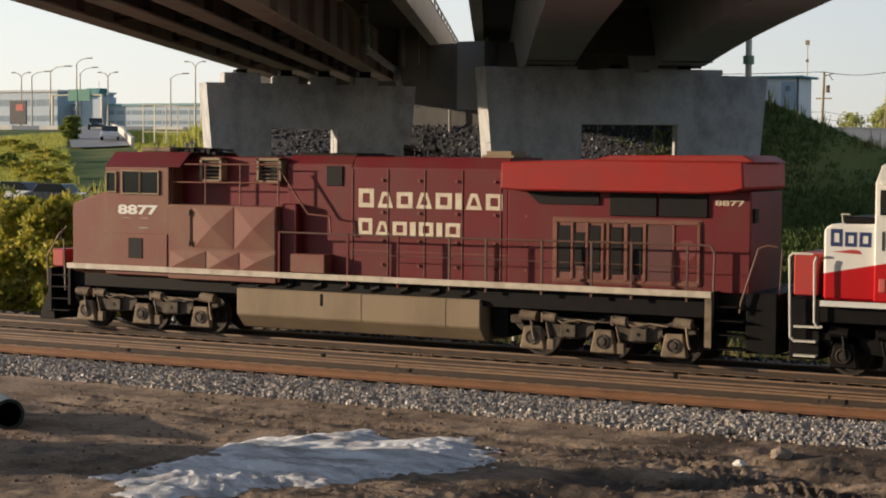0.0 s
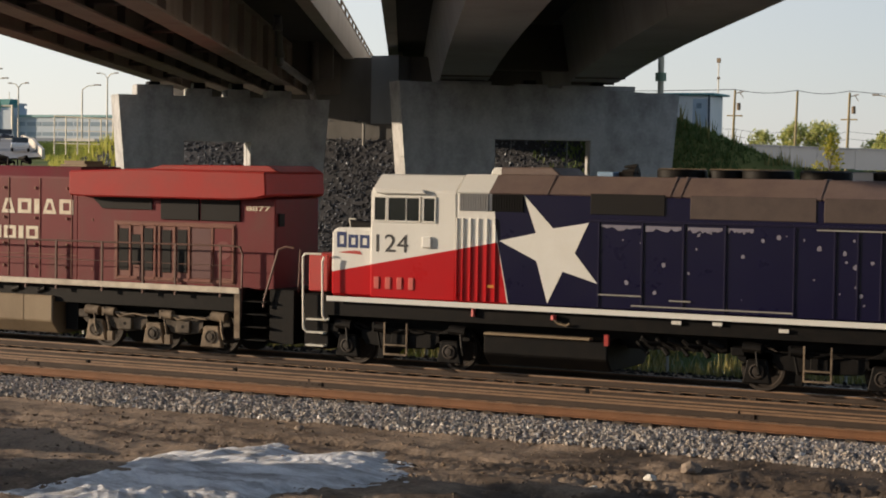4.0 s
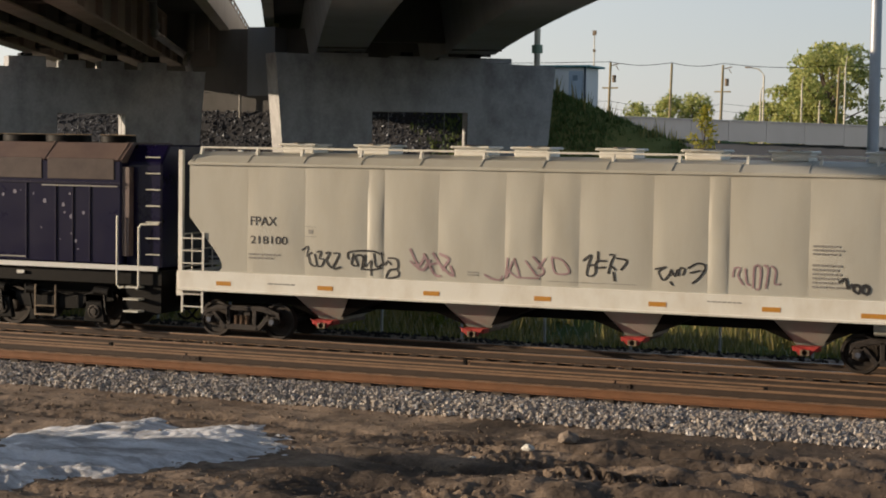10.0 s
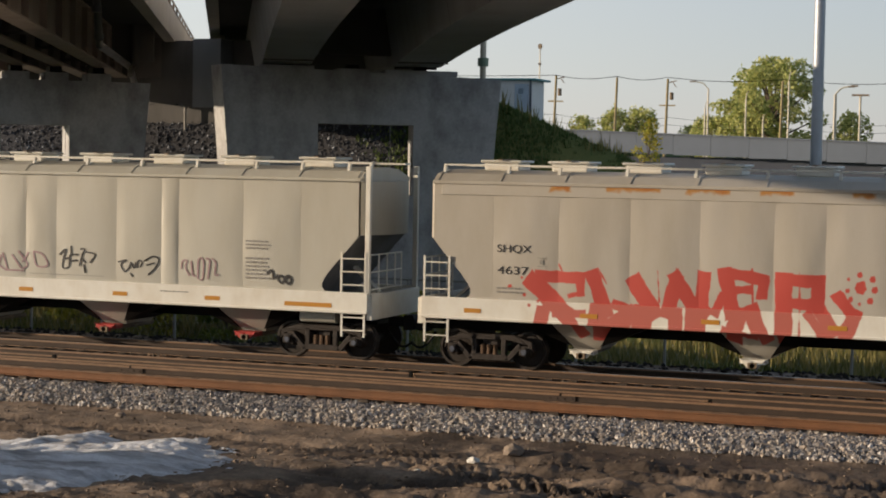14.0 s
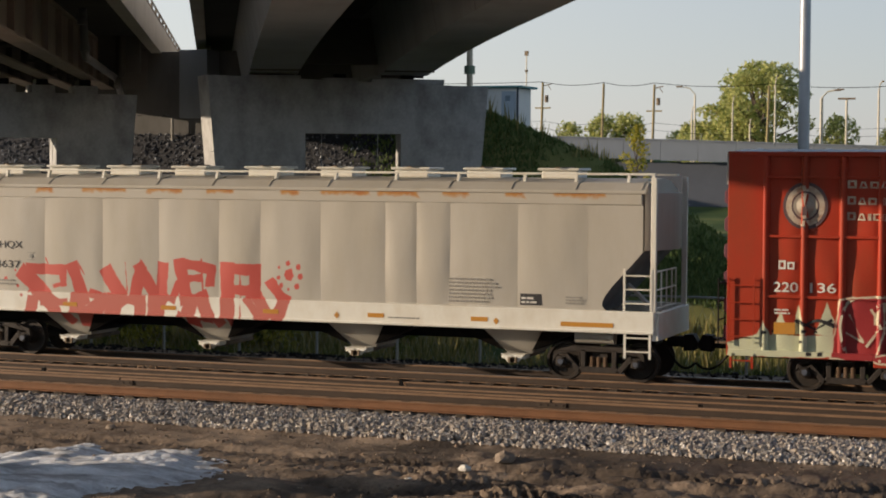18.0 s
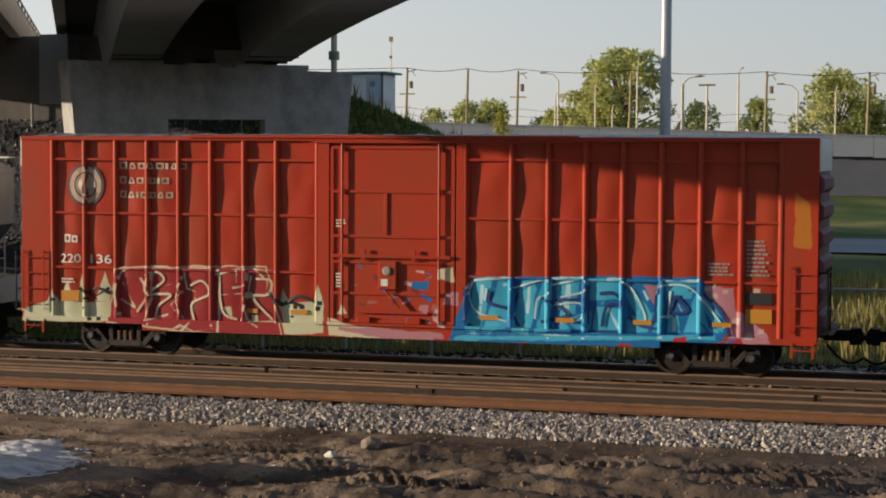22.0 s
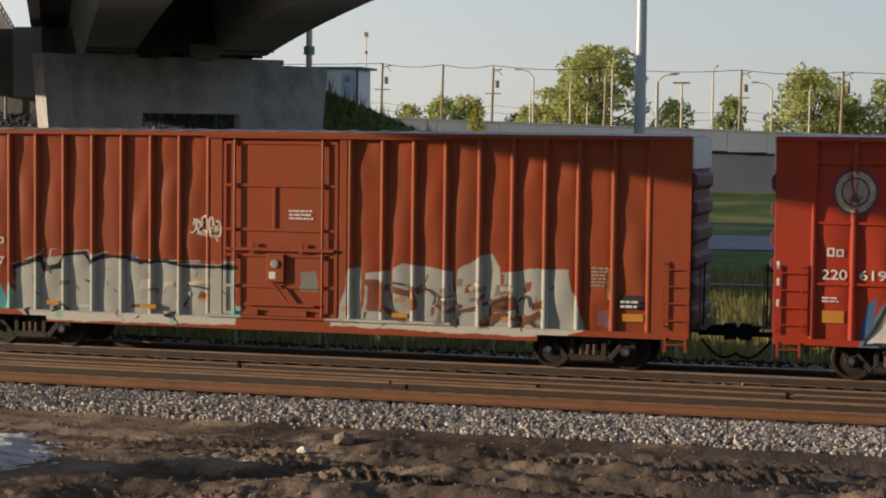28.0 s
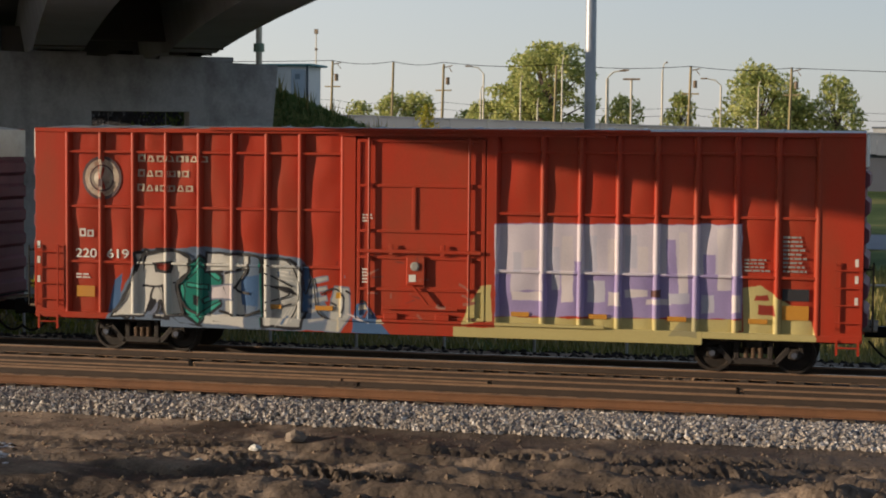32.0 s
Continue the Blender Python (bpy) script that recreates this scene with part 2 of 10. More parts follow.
WHITE, CREAM = (0.72, 0.72, 0.68), (0.68, 0.62, 0.48)
loco_red = mat("faded_red_paint", (0.145, 0.0105, 0.0155), 0.48, dirt=(0.11, 0.033, 0.027), dirt_amount=0.7, scale=0.9, streak=0.6, bump=0.05, spec=0.3)
loco_red_dusty = mat("dusty_red_paint", (0.18, 0.05, 0.035), 0.65, dirt=(0.2, 0.112, 0.068), dirt_amount=0.85, scale=0.8, streak=0.3, bump=0.06)
# brighter copy of the red: sunlight on the radiator cowl, put into the paint
loco_red_roof = mat("sunlit_red_paint", (0.36, 0.024, 0.02), 0.45, dirt=(0.22, 0.04, 0.035), dirt_amount=0.6, scale=0.7, bump=0.04, spec=0.3)
dusty_metal = mat("dusty_metal", (0.26, 0.195, 0.13), 0.8, dirt=(0.05, 0.038, 0.03), dirt_amount=0.85, scale=1.6, bump=0.15)
tank_tan = mat("dusty_tank_paint", (0.27, 0.2, 0.122), 0.7, dirt=(0.17, 0.12, 0.072), dirt_amount=0.7, scale=0.7, streak=0.7)
black_iron = mat("black_iron", (0.004, 0.0038, 0.004), 0.55, dirt=(0.014, 0.011, 0.009), dirt_amount=0.5, scale=3, bump=0.15, spec=0.15)
dark_grille = mat("dark_grille", (0.007, 0.0065, 0.007), 0.6, dirt=(0.018, 0.015, 0.012), bump=0.1, spec=0.2)
sill_white = mat("dirty_white_stripe", (0.6, 0.53, 0.43), 0.6, dirt=(0.25, 0.2, 0.15), dirt_amount=0.6, scale=2.5)
clean_white = mat("clean_white_paint", (0.74, 0.74, 0.71), 0.35, dirt=(0.6, 0.58, 0.52), dirt_amount=0.3, bump=0.03, grain=0.04)
letter_cream = mat("cream_letters", CREAM, 0.5, dirt=(0.45, 0.3, 0.22), dirt_amount=0.6, scale=4)
letter_white = mat("white_letters", WHITE, 0.5, dirt=(0.5, 0.45, 0.4), dirt_amount=0.4, scale=4)
letter_black = mat("black_letters", (0.03, 0.03, 0.035), 0.5, bump=0)
letter_grey = mat("grey_lettering", (0.3, 0.29, 0.27), 0.6, bump=0)
letter_blue = mat("blue_letters", (0.02, 0.04, 0.14), 0.4, bump=0)
rail_white = mat("white_handrail", (0.7, 0.68, 0.6), 0.45, bump=0.02)
rail_dusty = mat("dusty_handrail", (0.12, 0.06, 0.045), 0.6, bump=0.05)
red_part = mat("red_fitting", (0.45, 0.04, 0.035), 0.45, dirt=(0.25, 0.06, 0.04), bump=0.05)
orange_plate = mat("amber_reflector", (0.55, 0.26, 0.04), 0.35, dirt=(0.4, 0.2, 0.06), bump=0.0)
glass = glass_mat()
wheel_steel = mat("worn_wheel_steel", (0.022, 0.017, 0.014), 0.6, 0.2, dirt=(0.06, 0.042, 0.03), dirt_amount=0.5, scale=5)
truck_rust = mat("rusty_cast_steel", (0.034, 0.026, 0.022), 0.75, dirt=(0.014, 0.011, 0.01), dirt_amount=0.7, scale=4, bump=0.2)
spring_tan = mat("rusty_springs", (0.12, 0.07, 0.038), 0.7, dirt=(0.07, 0.045, 0.03), scale=6)
hopper_grey = mat("pale_hopper_paint", (0.5, 0.49, 0.435), 0.5, dirt=(0.39, 0.365, 0.3), dirt_amount=0.55, scale=0.7, streak=0.8, grain=0.04, bump=0.03, spec=0.35)
hopper_sill = mat("white_sill_paint", (0.8, 0.79, 0.73), 0.4, dirt=(0.6, 0.54, 0.44), dirt_amount=0.5, scale=1.5, streak=0.4, grain=0.03, bump=0.03)
hopper_dull = mat("dull_hopper_paint", (0.47, 0.445, 0.4), 0.55, dirt=(0.36, 0.325, 0.26), dirt_amount=0.5, scale=0.8, streak=0.8, grain=0.04, bump=0.03)
hopper_rust = mat("rust_stained_paint", (0.5, 0.47, 0.41), 0.6, dirt=(0.36, 0.13, 0.03), dirt_amount=1.0, scale=0.8, streak=0.0, bump=0.05)


# ---- ground ----
def island_mat(name, dark, light, rough=0.85, third=None, translucent=0.0):
    """Colour that varies from piece to piece of one mesh."""
    m = bpy.data.materials.new(name)
    t, n, l, b = nodes_of(m)
    g = n.new("ShaderNodeNewGeometry")
    r = n.new("ShaderNodeValToRGB")
    r.color_ramp.elements[0].color, r.color_ramp.elements[1].color = (*dark, 1), (*light, 1)
    if third:
        e = r.color_ramp.elements.new(0.82)
        e.color = (*third, 1)
    l.new(g.outputs["Random Per Island"], r.inputs[0])
    l.new(r.outputs[0], b.inputs["Base Color"])
    b.inputs["Roughness"].default_value = rough
    b.inputs["Specular IOR Level"].default_value = 0.25
    if translucent:
        b.inputs["Subsurface Weight"].default_value = 0.0
        tr = n.new("ShaderNodeBsdfTranslucent")
        mx = n.new("ShaderNodeMixShader")
        mx.inputs[0].default_value = translucent
        l.new(r.outputs[0], tr.inputs["Color"])
        l.new(b.outputs[0], mx.inputs[1]), l.new(tr.outputs[0], mx.inputs[2])
        l.new(mx.outputs[0], n["Material Output"].inputs["Surface"])
    return m


def raw(name, verts, faces, material, label, category, kind="stuff", parent=None, smooth=False):
    me = bpy.data.meshes.new(name)
    me.from_pydata([tuple(v) for v in verts], [], faces)
    me.materials.append(material)
    if smooth:
        me.shade_smooth()
    ob = new(name, me)
    if parent is not None:
        ob.parent = parent
        if kind:
            ob["kind"] = kind
        return ob
    return tagged(ob, label, category, kind=kind)


def ramp01(v, a, b):
    k = min(1, max(0, (v - a) / (b - a)))
    return k * k * (3 - 2 * k)


def lin(v, a, b):
    return min(1, max(0, (v - a) / (b - a)))


def bank(x, y):
    """The bridge's approach bank behind the piers, and the rise to the motorway beyond."""
    u = x + 0.5 * (y - 68)
    side = 1 - 0.286 * lin(u, -23, -17.5) - 0.714 * lin(u, -17.5, -9) if u > -23 else 1 - lin(-x, 50, 66)
    front = lin(y, 61.5, 71) * (1 - lin(y, 130, 175))
    z = 7.75 * side * front
    left = lin(-x, 48, 75) * (lin(y, 62, 160) * 7.2 + lin(y, 160, 190) * 1.2)
    far = lin(y, 150, 260) * 3.5
    return max(z, left, far)


def tread(x, y, x0, y0, slope, half, lug):
    """A wheel rut with the marks of a tyre's lugs."""
    d = y - (y0 + slope * (x - x0) + 0.25 * math.sin(x * 0.35 + x0))
    k = max(0, 1 - abs(d) / half)
    if k <= 0:
        return 0
    fade = ramp01(noise.noise(Vector((x * 0.3, y0, x0))), -0.45, 0.05)
    return -0.14 * k + 0.085 * fade * min(1, k * 1.6) * math.sin((x + 1.0 * abs(d) + 0.1 * noise.noise(Vector((x * 2, y * 3, 0)))) * lug * 1.5)


def ground_z(x, y):
    z = -0.52
    if y < 33:
        z += 3.6 * ramp01(17 - y, 0, 12)
        n = noise.fractal(Vector((x * 0.55, y * 0.7, 0.3)), 0.9, 2.0, 4)
        damp = (1 - ramp01(y, 31.0, 32.4)) * (0.3 + 1.0 * ramp01(x, -15.0, -8.5))
        z += (0.12 + 0.88 * damp) * (0.1 * n + 0.085 * noise.fractal(Vector((x * 0.3 + 0.1 * y, y * 1.5, 7)), 1.0, 2.0, 3) + 0.045 * noise.noise(Vector((x * 2.6, y * 3.9, 2))) + 0.026 * noise.noise(Vector((x * 7.1, y * 7.9, 5))))
        for r in ((-12, 28.2, 0.03, 0.42, 17), (-8, 26.6, 0.05, 0.5, 15), (-4, 29.8, -0.04, 0.4, 18), (-14, 25.0, 0.08, 0.5, 16), (-10, 31.0, 0.02, 0.35, 19), (-2, 27.2, 0.12, 0.5, 14), (-6, 24.2, 0.02, 0.45, 16), (-3, 30.6, -0.02, 0.4, 17), (-9, 23.2, -0.05, 0.5, 15), (-6, 28.6, -0.1, 0.45, 16)):
            z += damp * tread(x, y, *r)
        z -= 0.1 * max(0, 1 - math.hypot((x + 11.9) / 1.6, (y - 27.6) / 0.9)) + 0.14 * max(0, 1 - math.hypot((x + 4.9) / 1.0, (y - 29.9) / 0.7))
        z -= 0.12 * max(0, 1 - math.hypot((x + 5.2) / 2.2, (y - 26.2) / 0.6))
        z += 0.03 * noise.fractal(Vector((x * 1.1, y * 2.6, 4)), 0.8, 2.0, 4)
        z += 0.42 * max(0, 1 - math.hypot((x + 0.6) / 2.1, (y - 27.5) / 1.7)) * (1 + 0.35 * noise.noise(Vector((x * 1.7, y * 1.9, 3))))
        z += 0.24 * ramp01(y, 32.4, 33.6)
        z += 3.7 * max(0, 1 - math.hypot((x + 28.6) / 4.2, (y - 21.9) / 1.9)) ** 0.7 + 1.2 * max(0, 1 - math.hypot((x + 36) / 3.0, (y - 24.0) / 0.9))  # heaps added out of view to throw shadow bands over the sand and dirt
    elif y < 42.6:
        z = -0.52 + 0.24 * ramp01(y, 32.4, 33.6) + 0.02 * noise.noise(Vector((x, y * 2, 5))) + (0.1 * ramp01(noise.noise(Vector((x * 0.35, y * 1.2, 9))), 0.05, 0.4) if 38.4 < y < 39.5 else 0)
    else:
        z = -0.28 - 1.0 * ramp01(y, 44.4, 47.5) + 0.5 * ramp01(y, 57.5, 61.5) + 0.1 * noise.noise(Vector((x * 0.4, y * 0.4, 1)))
        z += bank(x, y)
    return z


def axis(*spans):
    out = []
    for a, b, step in spans:
        n = max(1, round((b - a) / step))
        out += [a + (b - a) * k / n for k in range(n)]
    return out + [spans[-1][1]]


def grid_mesh(name, xs, ys, fz, material):
    verts = [(x, y, fz(x, y)) for y in ys for x in xs]
    w = len(xs)
    faces = [(j * w + i, j * w + i + 1, (j + 1) * w + i + 1, (j + 1) * w + i) for j in range(len(ys) - 1) for i in range(w - 1)]
    me = bpy.data.meshes.new(name)
    me.from_pydata(verts, [], faces)
    me.materials.append(material)
    me.shade_smooth()
    return new(name, me)


def ground_material():
    """Brown dirt near the tracks, weeds and grass beyond them, drier fields far off."""
    m = mat("dirt_and_grass", (0.34, 0.26, 0.196), 0.95, dirt=(0.1, 0.076, 0.06), dirt_amount=0.85, scale=0.8, grain=0.45, bump=0.9, bump_scale=14, spec=0.15)
    t, n, l, b = nodes_of(m)
    hsv = b.inputs["Base Color"].links[0].from_node
    src = hsv.inputs["Color"].links[0].from_socket
    geo = n.new("ShaderNodeNewGeometry")
    sep = n.new("ShaderNodeSeparateXYZ")
    l.new(geo.outputs["Position"], sep.inputs[0])
    nz = n.new("ShaderNodeTexNoise")
    nz.inputs["Scale"].default_value, nz.inputs["Detail"].default_value = 0.09, 7
    l.new(geo.outputs["Position"], nz.inputs["Vector"])
    gr = n.new("ShaderNodeValToRGB")
    gr.color_ramp.elements[0].position, gr.color_ramp.elements[0].color = 0.35, (0.04, 0.07, 0.02, 1)
    gr.color_ramp.elements[1].position, gr.color_ramp.elements[1].color = 0.68, (0.22, 0.2, 0.07, 1)
    e = gr.color_ramp.elements.new(0.52)
    e.color = (0.085, 0.12, 0.035, 1)
    l.new(nz.outputs["Fac"], gr.inputs[0])
    band = n.new("ShaderNodeMapRange")
    band.inputs["From Min"].default_value, band.inputs["From Max"].default_value = 45.3, 46.8
    l.new(sep.outputs["Y"], band.inputs["Value"])
    mix = n.new("ShaderNodeMixRGB")
    l.new(band.outputs[0], mix.inputs[0]), l.new(src, mix.inputs[1]), l.new(gr.outputs[0], mix.inputs[2])
    # dark wet patches in the dirt
    wet = n.new("ShaderNodeTexNoise")
    wet.inputs["Scale"].default_value, wet.inputs["Detail"].default_value, wet.inputs["Roughness"].default_value = 0.42, 5, 0.6
    l.new(geo.outputs["Position"], wet.inputs["Vector"])
    step = n.new("ShaderNodeMapRange")
    step.inputs["From Min"].default_value, step.inputs["From Max"].default_value = 0.54, 0.62
    side = n.new("ShaderNodeMapRange")  # damper towards the churned end of the site
    side.inputs["From Min"].default_value, side.inputs["From Max"].default_value = -14.0, -7.0
    side.inputs["To Min"].default_value, side.inputs["To Max"].default_value = 0.0, 0.16
    l.new(sep.outputs["X"], side.inputs["Value"])
    damper = n.new("ShaderNodeMath")
    l.new(wet.outputs["Fac"], damper.inputs[0]), l.new(side.outputs[0], damper.inputs[1])
    l.new(damper.outputs[0], step.inputs["Value"])
    near = n.new("ShaderNodeMath")
    near.operation = "SUBTRACT"
    near.use_clamp = True
    l.new(step.outputs[0], near.inputs[0]), l.new(band.outputs[0], near.inputs[1])
    part_wet = n.new("ShaderNodeMath")
    part_wet.operation = "MULTIPLY"
    part_wet.inputs[1].default_value = 0.65
    l.new(near.outputs[0], part_wet.inputs[0])
    damp = n.new("ShaderNodeMixRGB")
    damp.inputs[2].default_value = (0.035, 0.03, 0.029, 1)
    l.new(part_wet.outputs[0], damp.inputs[0]), l.new(mix.outputs[0], damp.inputs[1])
    l.new(damp.outputs[0], hsv.inputs["Color"])
    gloss = n.new("ShaderNodeMapRange")
    gloss.inputs["To Min"].default_value, gloss.inputs["To Max"].default_value = 0.95, 0.5
    l.new(part_wet.outputs[0], gloss.inputs["Value"])
    l.new(gloss.outputs[0], b.inputs["Roughness"])
    return m


dirt_grass = ground_material()
gx = axis((-2600, -300, 180), (-300, -80, 14), (-80, -36, 2), (-36, -26, 0.35), (-26, 3, 0.068), (3, 30, 1.2), (30, 300, 20), (300, 2600, 200))
gy = axis((-600, -20, 60), (-20, 15, 2.5), (15, 21, 0.2), (21, 33, 0.09), (33, 45, 0.3), (45, 80, 1.0), (80, 300, 7), (300, 900, 60), (900, 4200, 400))
ground = grid_mesh("ground", gx, gy, ground_z, dirt_grass)
tagged(ground, "rutted brown dirt with tyre marks, weeds and grass beyond", "ground", kind="structure")


# -- ballast --
def stones(name, count, xr, yr, size, seed, material, label, category="gravel", lift=0.0):
    rnd = np.random.RandomState(seed)
    base = np.array([(1, 0, 0), (-1, 0, 0), (0, 1, 0), (0, -1, 0), (0, 0, 1), (0, 0, -1)], float)
    tri = np.array([(0, 2, 4), (2, 1, 4), (1, 3, 4), (3, 0, 4), (2, 0, 5), (1, 2, 5), (3, 1, 5), (0, 3, 5)])
    xs, ys = rnd.uniform(*xr, count), rnd.uniform(*yr, count)
    verts = np.zeros((count * 6, 3))
    for k in range(count):
        s = size * rnd.uniform(0.55, 1.35)
        a, b = rnd.uniform(0, 6.28), rnd.uniform(-0.9, 0.9)
        ca, sa, cb, sb = math.cos(a), math.sin(a), math.cos(b), math.sin(b)
        p = base * (rnd.uniform(0.6, 1.3, (6, 1))) * s * np.array((1, 0.8, 0.7))
        p = p @ np.array(((ca, sa, 0), (-sa, ca, 0), (0, 0, 1))) @ np.array(((1, 0, 0), (0, cb, sb), (0, -sb, cb)))
        verts[k * 6:k * 6 + 6] = p + (xs[k], ys[k], ground_z(xs[k], ys[k]) + s * 0.25 + lift)
    faces = (tri[None] + 6 * np.arange(count)[:, None, None]).reshape(-1, 3)
    return raw(name, verts.tolist(), faces.tolist(), material, label, category)


ballast_mat = island_mat("grey_ballast_stone", (0.14, 0.145, 0.165), (0.7, 0.68, 0.67), 0.8, (0.5, 0.43, 0.36))
stones("ballast_shoulder", 36000, (-37, 5), (32.75, 34.62), 0.062, 3, ballast_mat, "loose grey crushed stone ballast along the near rail")
stones("ballast_bed", 5000, (-44, 6), (34.7, 39.6), 0.06, 4, island_mat("brown_ballast_stone", (0.07, 0.055, 0.045), (0.24, 0.19, 0.15)), "brown dusty ballast between the tracks")
stones("ballast_far", 5000, (-48, 6), (41.4, 45.4), 0.07, 5, island_mat("dark_ballast_stone", (0.012, 0.011, 0.01), (0.05, 0.043, 0.038)), "very dark ballast behind the far rail")
stones("dirt_clods", 1100, (-28, 4), (22.5, 32.9), 0.06, 7, island_mat("dirt_clod", (0.1, 0.075, 0.055), (0.27, 0.2, 0.15)), "crumbled clods of dry dirt on the ruts", "dirt clods", -0.02)
stones("dirt_pebbles", 2500, (-30, 4), (22, 32.9), 0.028, 6, island_mat("pebble", (0.1, 0.08, 0.065), (0.27, 0.21, 0.165)), "small pebbles and clods scattered over the dirt", "pebbles")


def rock(name, x, y, s, material, label, seed):
    rnd = random.Random(seed)
    bm = bmesh.new()
    bmesh.ops.create_icosphere(bm, subdivisions=2, radius=1)
    for v in bm.verts:
        v.co *= 1 + 0.35 * noise.noise(v.co * 1.3 + Vector((seed, 0, 0)))
        v.co = Vector((v.co.x * s, v.co.y * s * 0.8, max(-0.4, v.co.z) * s * 0.7))
    me = bpy.data.meshes.new(name)
    bm.to_mesh(me)
    bm.free()
    me.materials.append(material)
    ob = new(name, me)
    ob.location = (x, y, ground_z(x, y) + s * 0.15)
    return tagged(ob, label, "stone")


stone_mat = mat("dusty_stone", (0.26, 0.21, 0.17), 0.9, scale=5, bump=0.4)
rock("stone", -10.39, 31.3, 0.2, stone_mat, "brown angular stone lying on the dirt", 1)
rock("white_stone", -10.75, 30.2, 0.12, letter_white, "small pale stone lying on the dirt", 2)
rock("white_stone", -11.4, 29.2, 0.09, letter_white, "small pale stone lying on the dirt", 3)
rock("white_stone", -19.0, 32.2, 0.1, stone_mat, "small tan stone beside the ballast", 5)


# -- white sand patch --
def heap_z(x, y):
    cx, cy = -17.35, 26.6
    a = math.atan2((y - cy) / 4.0, (x - cx) / 2.3)
    d = math.hypot((x - cx) / 2.3 - 0.07 * (y - cy), (y - cy) / 4.0)
    edge = 1 + 0.16 * math.sin(3 * a + 0.6) + 0.09 * math.sin(7 * a) + 0.16 * noise.noise(Vector((x * 1.5, y * 1.5, 8))) + 0.12 * noise.noise(Vector((x * 3.5, y * 4.0, 2))) + 0.05 * noise.noise(Vector((x * 9, y * 9, 3)))
    k = 1 - d / edge
    if k < -0.3:
        return None
    z = -0.54 + 0.75 * (ground_z(x, y) + 0.52) + 0.13 * min(1, max(-0.9, k * 3))
    z += max(0, min(1, k * 4)) * (0.05 * noise.fractal(Vector((x * 0.6, y * 1.0, 4)), 1.0, 2, 4) + 0.075 * ramp01(-x, 16.5, 18.5) * noise.noise(Vector((x * 2.4, y * 2.0, 6))) + 0.018 * noise.noise(Vector((x * 6, y * 7, 1))))
    z += max(0, min(1, k * 4)) * 0.02 * math.sin((x * 1.0 + y * 0.3) * 17) * max(0, 1 - abs(y - 24.6 - 0.15 * (x + 16)) / 0.4)
    return z


def white_patch():
    step = 0.06
    idx, verts, faces = {}, [], []
    nx, ny = 165, 180
    for j in range(ny):
        for i in range(nx):
            x, y = -21.3 + i * step, 21.6 + j * step
            z = heap_z(x, y)
            if z is not None:
                idx[i, j] = len(verts)
                verts.append((x, y, z))
    for (i, j) in list(idx):
        q = [(i, j), (i + 1, j), (i + 1, j + 1), (i, j + 1)]
        if all(p in idx for p in q):
            faces.append(tuple(idx[p] for p in q))
    m = mat("white_sand", (0.86, 0.88, 0.93), 0.9, dirt=(0.2, 0.19, 0.19), dirt_amount=0.85, scale=1.0, grain=0.2, bump=0.7, bump_scale=16)
    for nd in m.node_tree.nodes:
        if nd.bl_idname == "ShaderNodeMapping":  # streaks drawn out by the wheels
            nd.inputs["Scale"].default_value = (0.55, 2.4, 1)
    raw("white_sand_patch", verts, faces, m, "flattened patch of white sand with tyre marks on the dirt", "sand", "", smooth=True)


white_patch()
pipe_mat = mat("dark_green_plastic", (0.012, 0.02, 0.016), 0.4)
solid("drain_pipe", Geo().lathe([(0.24, -3), (0.24, 0), (0.3, 0.0), (0.3, -0.1), (0.3, -3)], (0, 0, 0), "x", 24), pipe_mat, "short dark plastic pipe lying on the dirt", "pipe",
      m=pose(-24.05, 26.6, -0.22, 0, 0, -35), smooth=True)


# -- tracks --
rail_rust = mat("orange_brown_rail_rust", (0.21, 0.095, 0.042), 0.75, dirt=(0.13, 0.062, 0.031), dirt_amount=0.7, scale=1.5, bump=0.15)
rail_brown = mat("brown_rail_rust", (0.06, 0.04, 0.029), 0.8, dirt=(0.035, 0.024, 0.018), dirt_amount=0.6, scale=1.5, bump=0.15)
rail_shiny = mat("worn_rail_head", (0.35, 0.33, 0.31), 0.3, 0.85, dirt=(0.25, 0.2, 0.17), scale=3, bump=0.02)
rail_tan = mat("tan_rail_rust", (0.28, 0.17, 0.1), 0.6, dirt=(0.14, 0.082, 0.05), dirt_amount=0.7, scale=1.2, bump=0.1)
tie_wood = mat("weathered_tie", (0.11, 0.085, 0.065), 0.9, dirt=(0.06, 0.05, 0.04), dirt_amount=0.8, scale=4, bump=0.4, vary=0.3)
spike_mat = rail_brown


def rail_outline(y, top=0.0):
    return [(y - 0.075, top - 0.178), (y + 0.075, top - 0.178), (y + 0.075, top - 0.165), (y + 0.012, top - 0.14), (y + 0.012, top - 0.045), (y + 0.037, top - 0.035),
            (y + 0.037, top - 0.006), (y - 0.037, top - 0.006), (y - 0.037, top - 0.035), (y - 0.012, top - 0.045), (y - 0.012, top - 0.14), (y - 0.075, top - 0.165)]


def rail_edges(r, y, top, x0, x1):
    """Tan strips along the side of the head and the edge of the foot."""
    part("head_side", Geo().box(x0, x1, y - 0.0395, y - 0.037, top - 0.042, top - 0.006), rail_tan, r)
    part("foot_edge", Geo().box(x0, x1, y - 0.078, y - 0.0752, top - 0.178, top - 0.163), rail_tan, r)


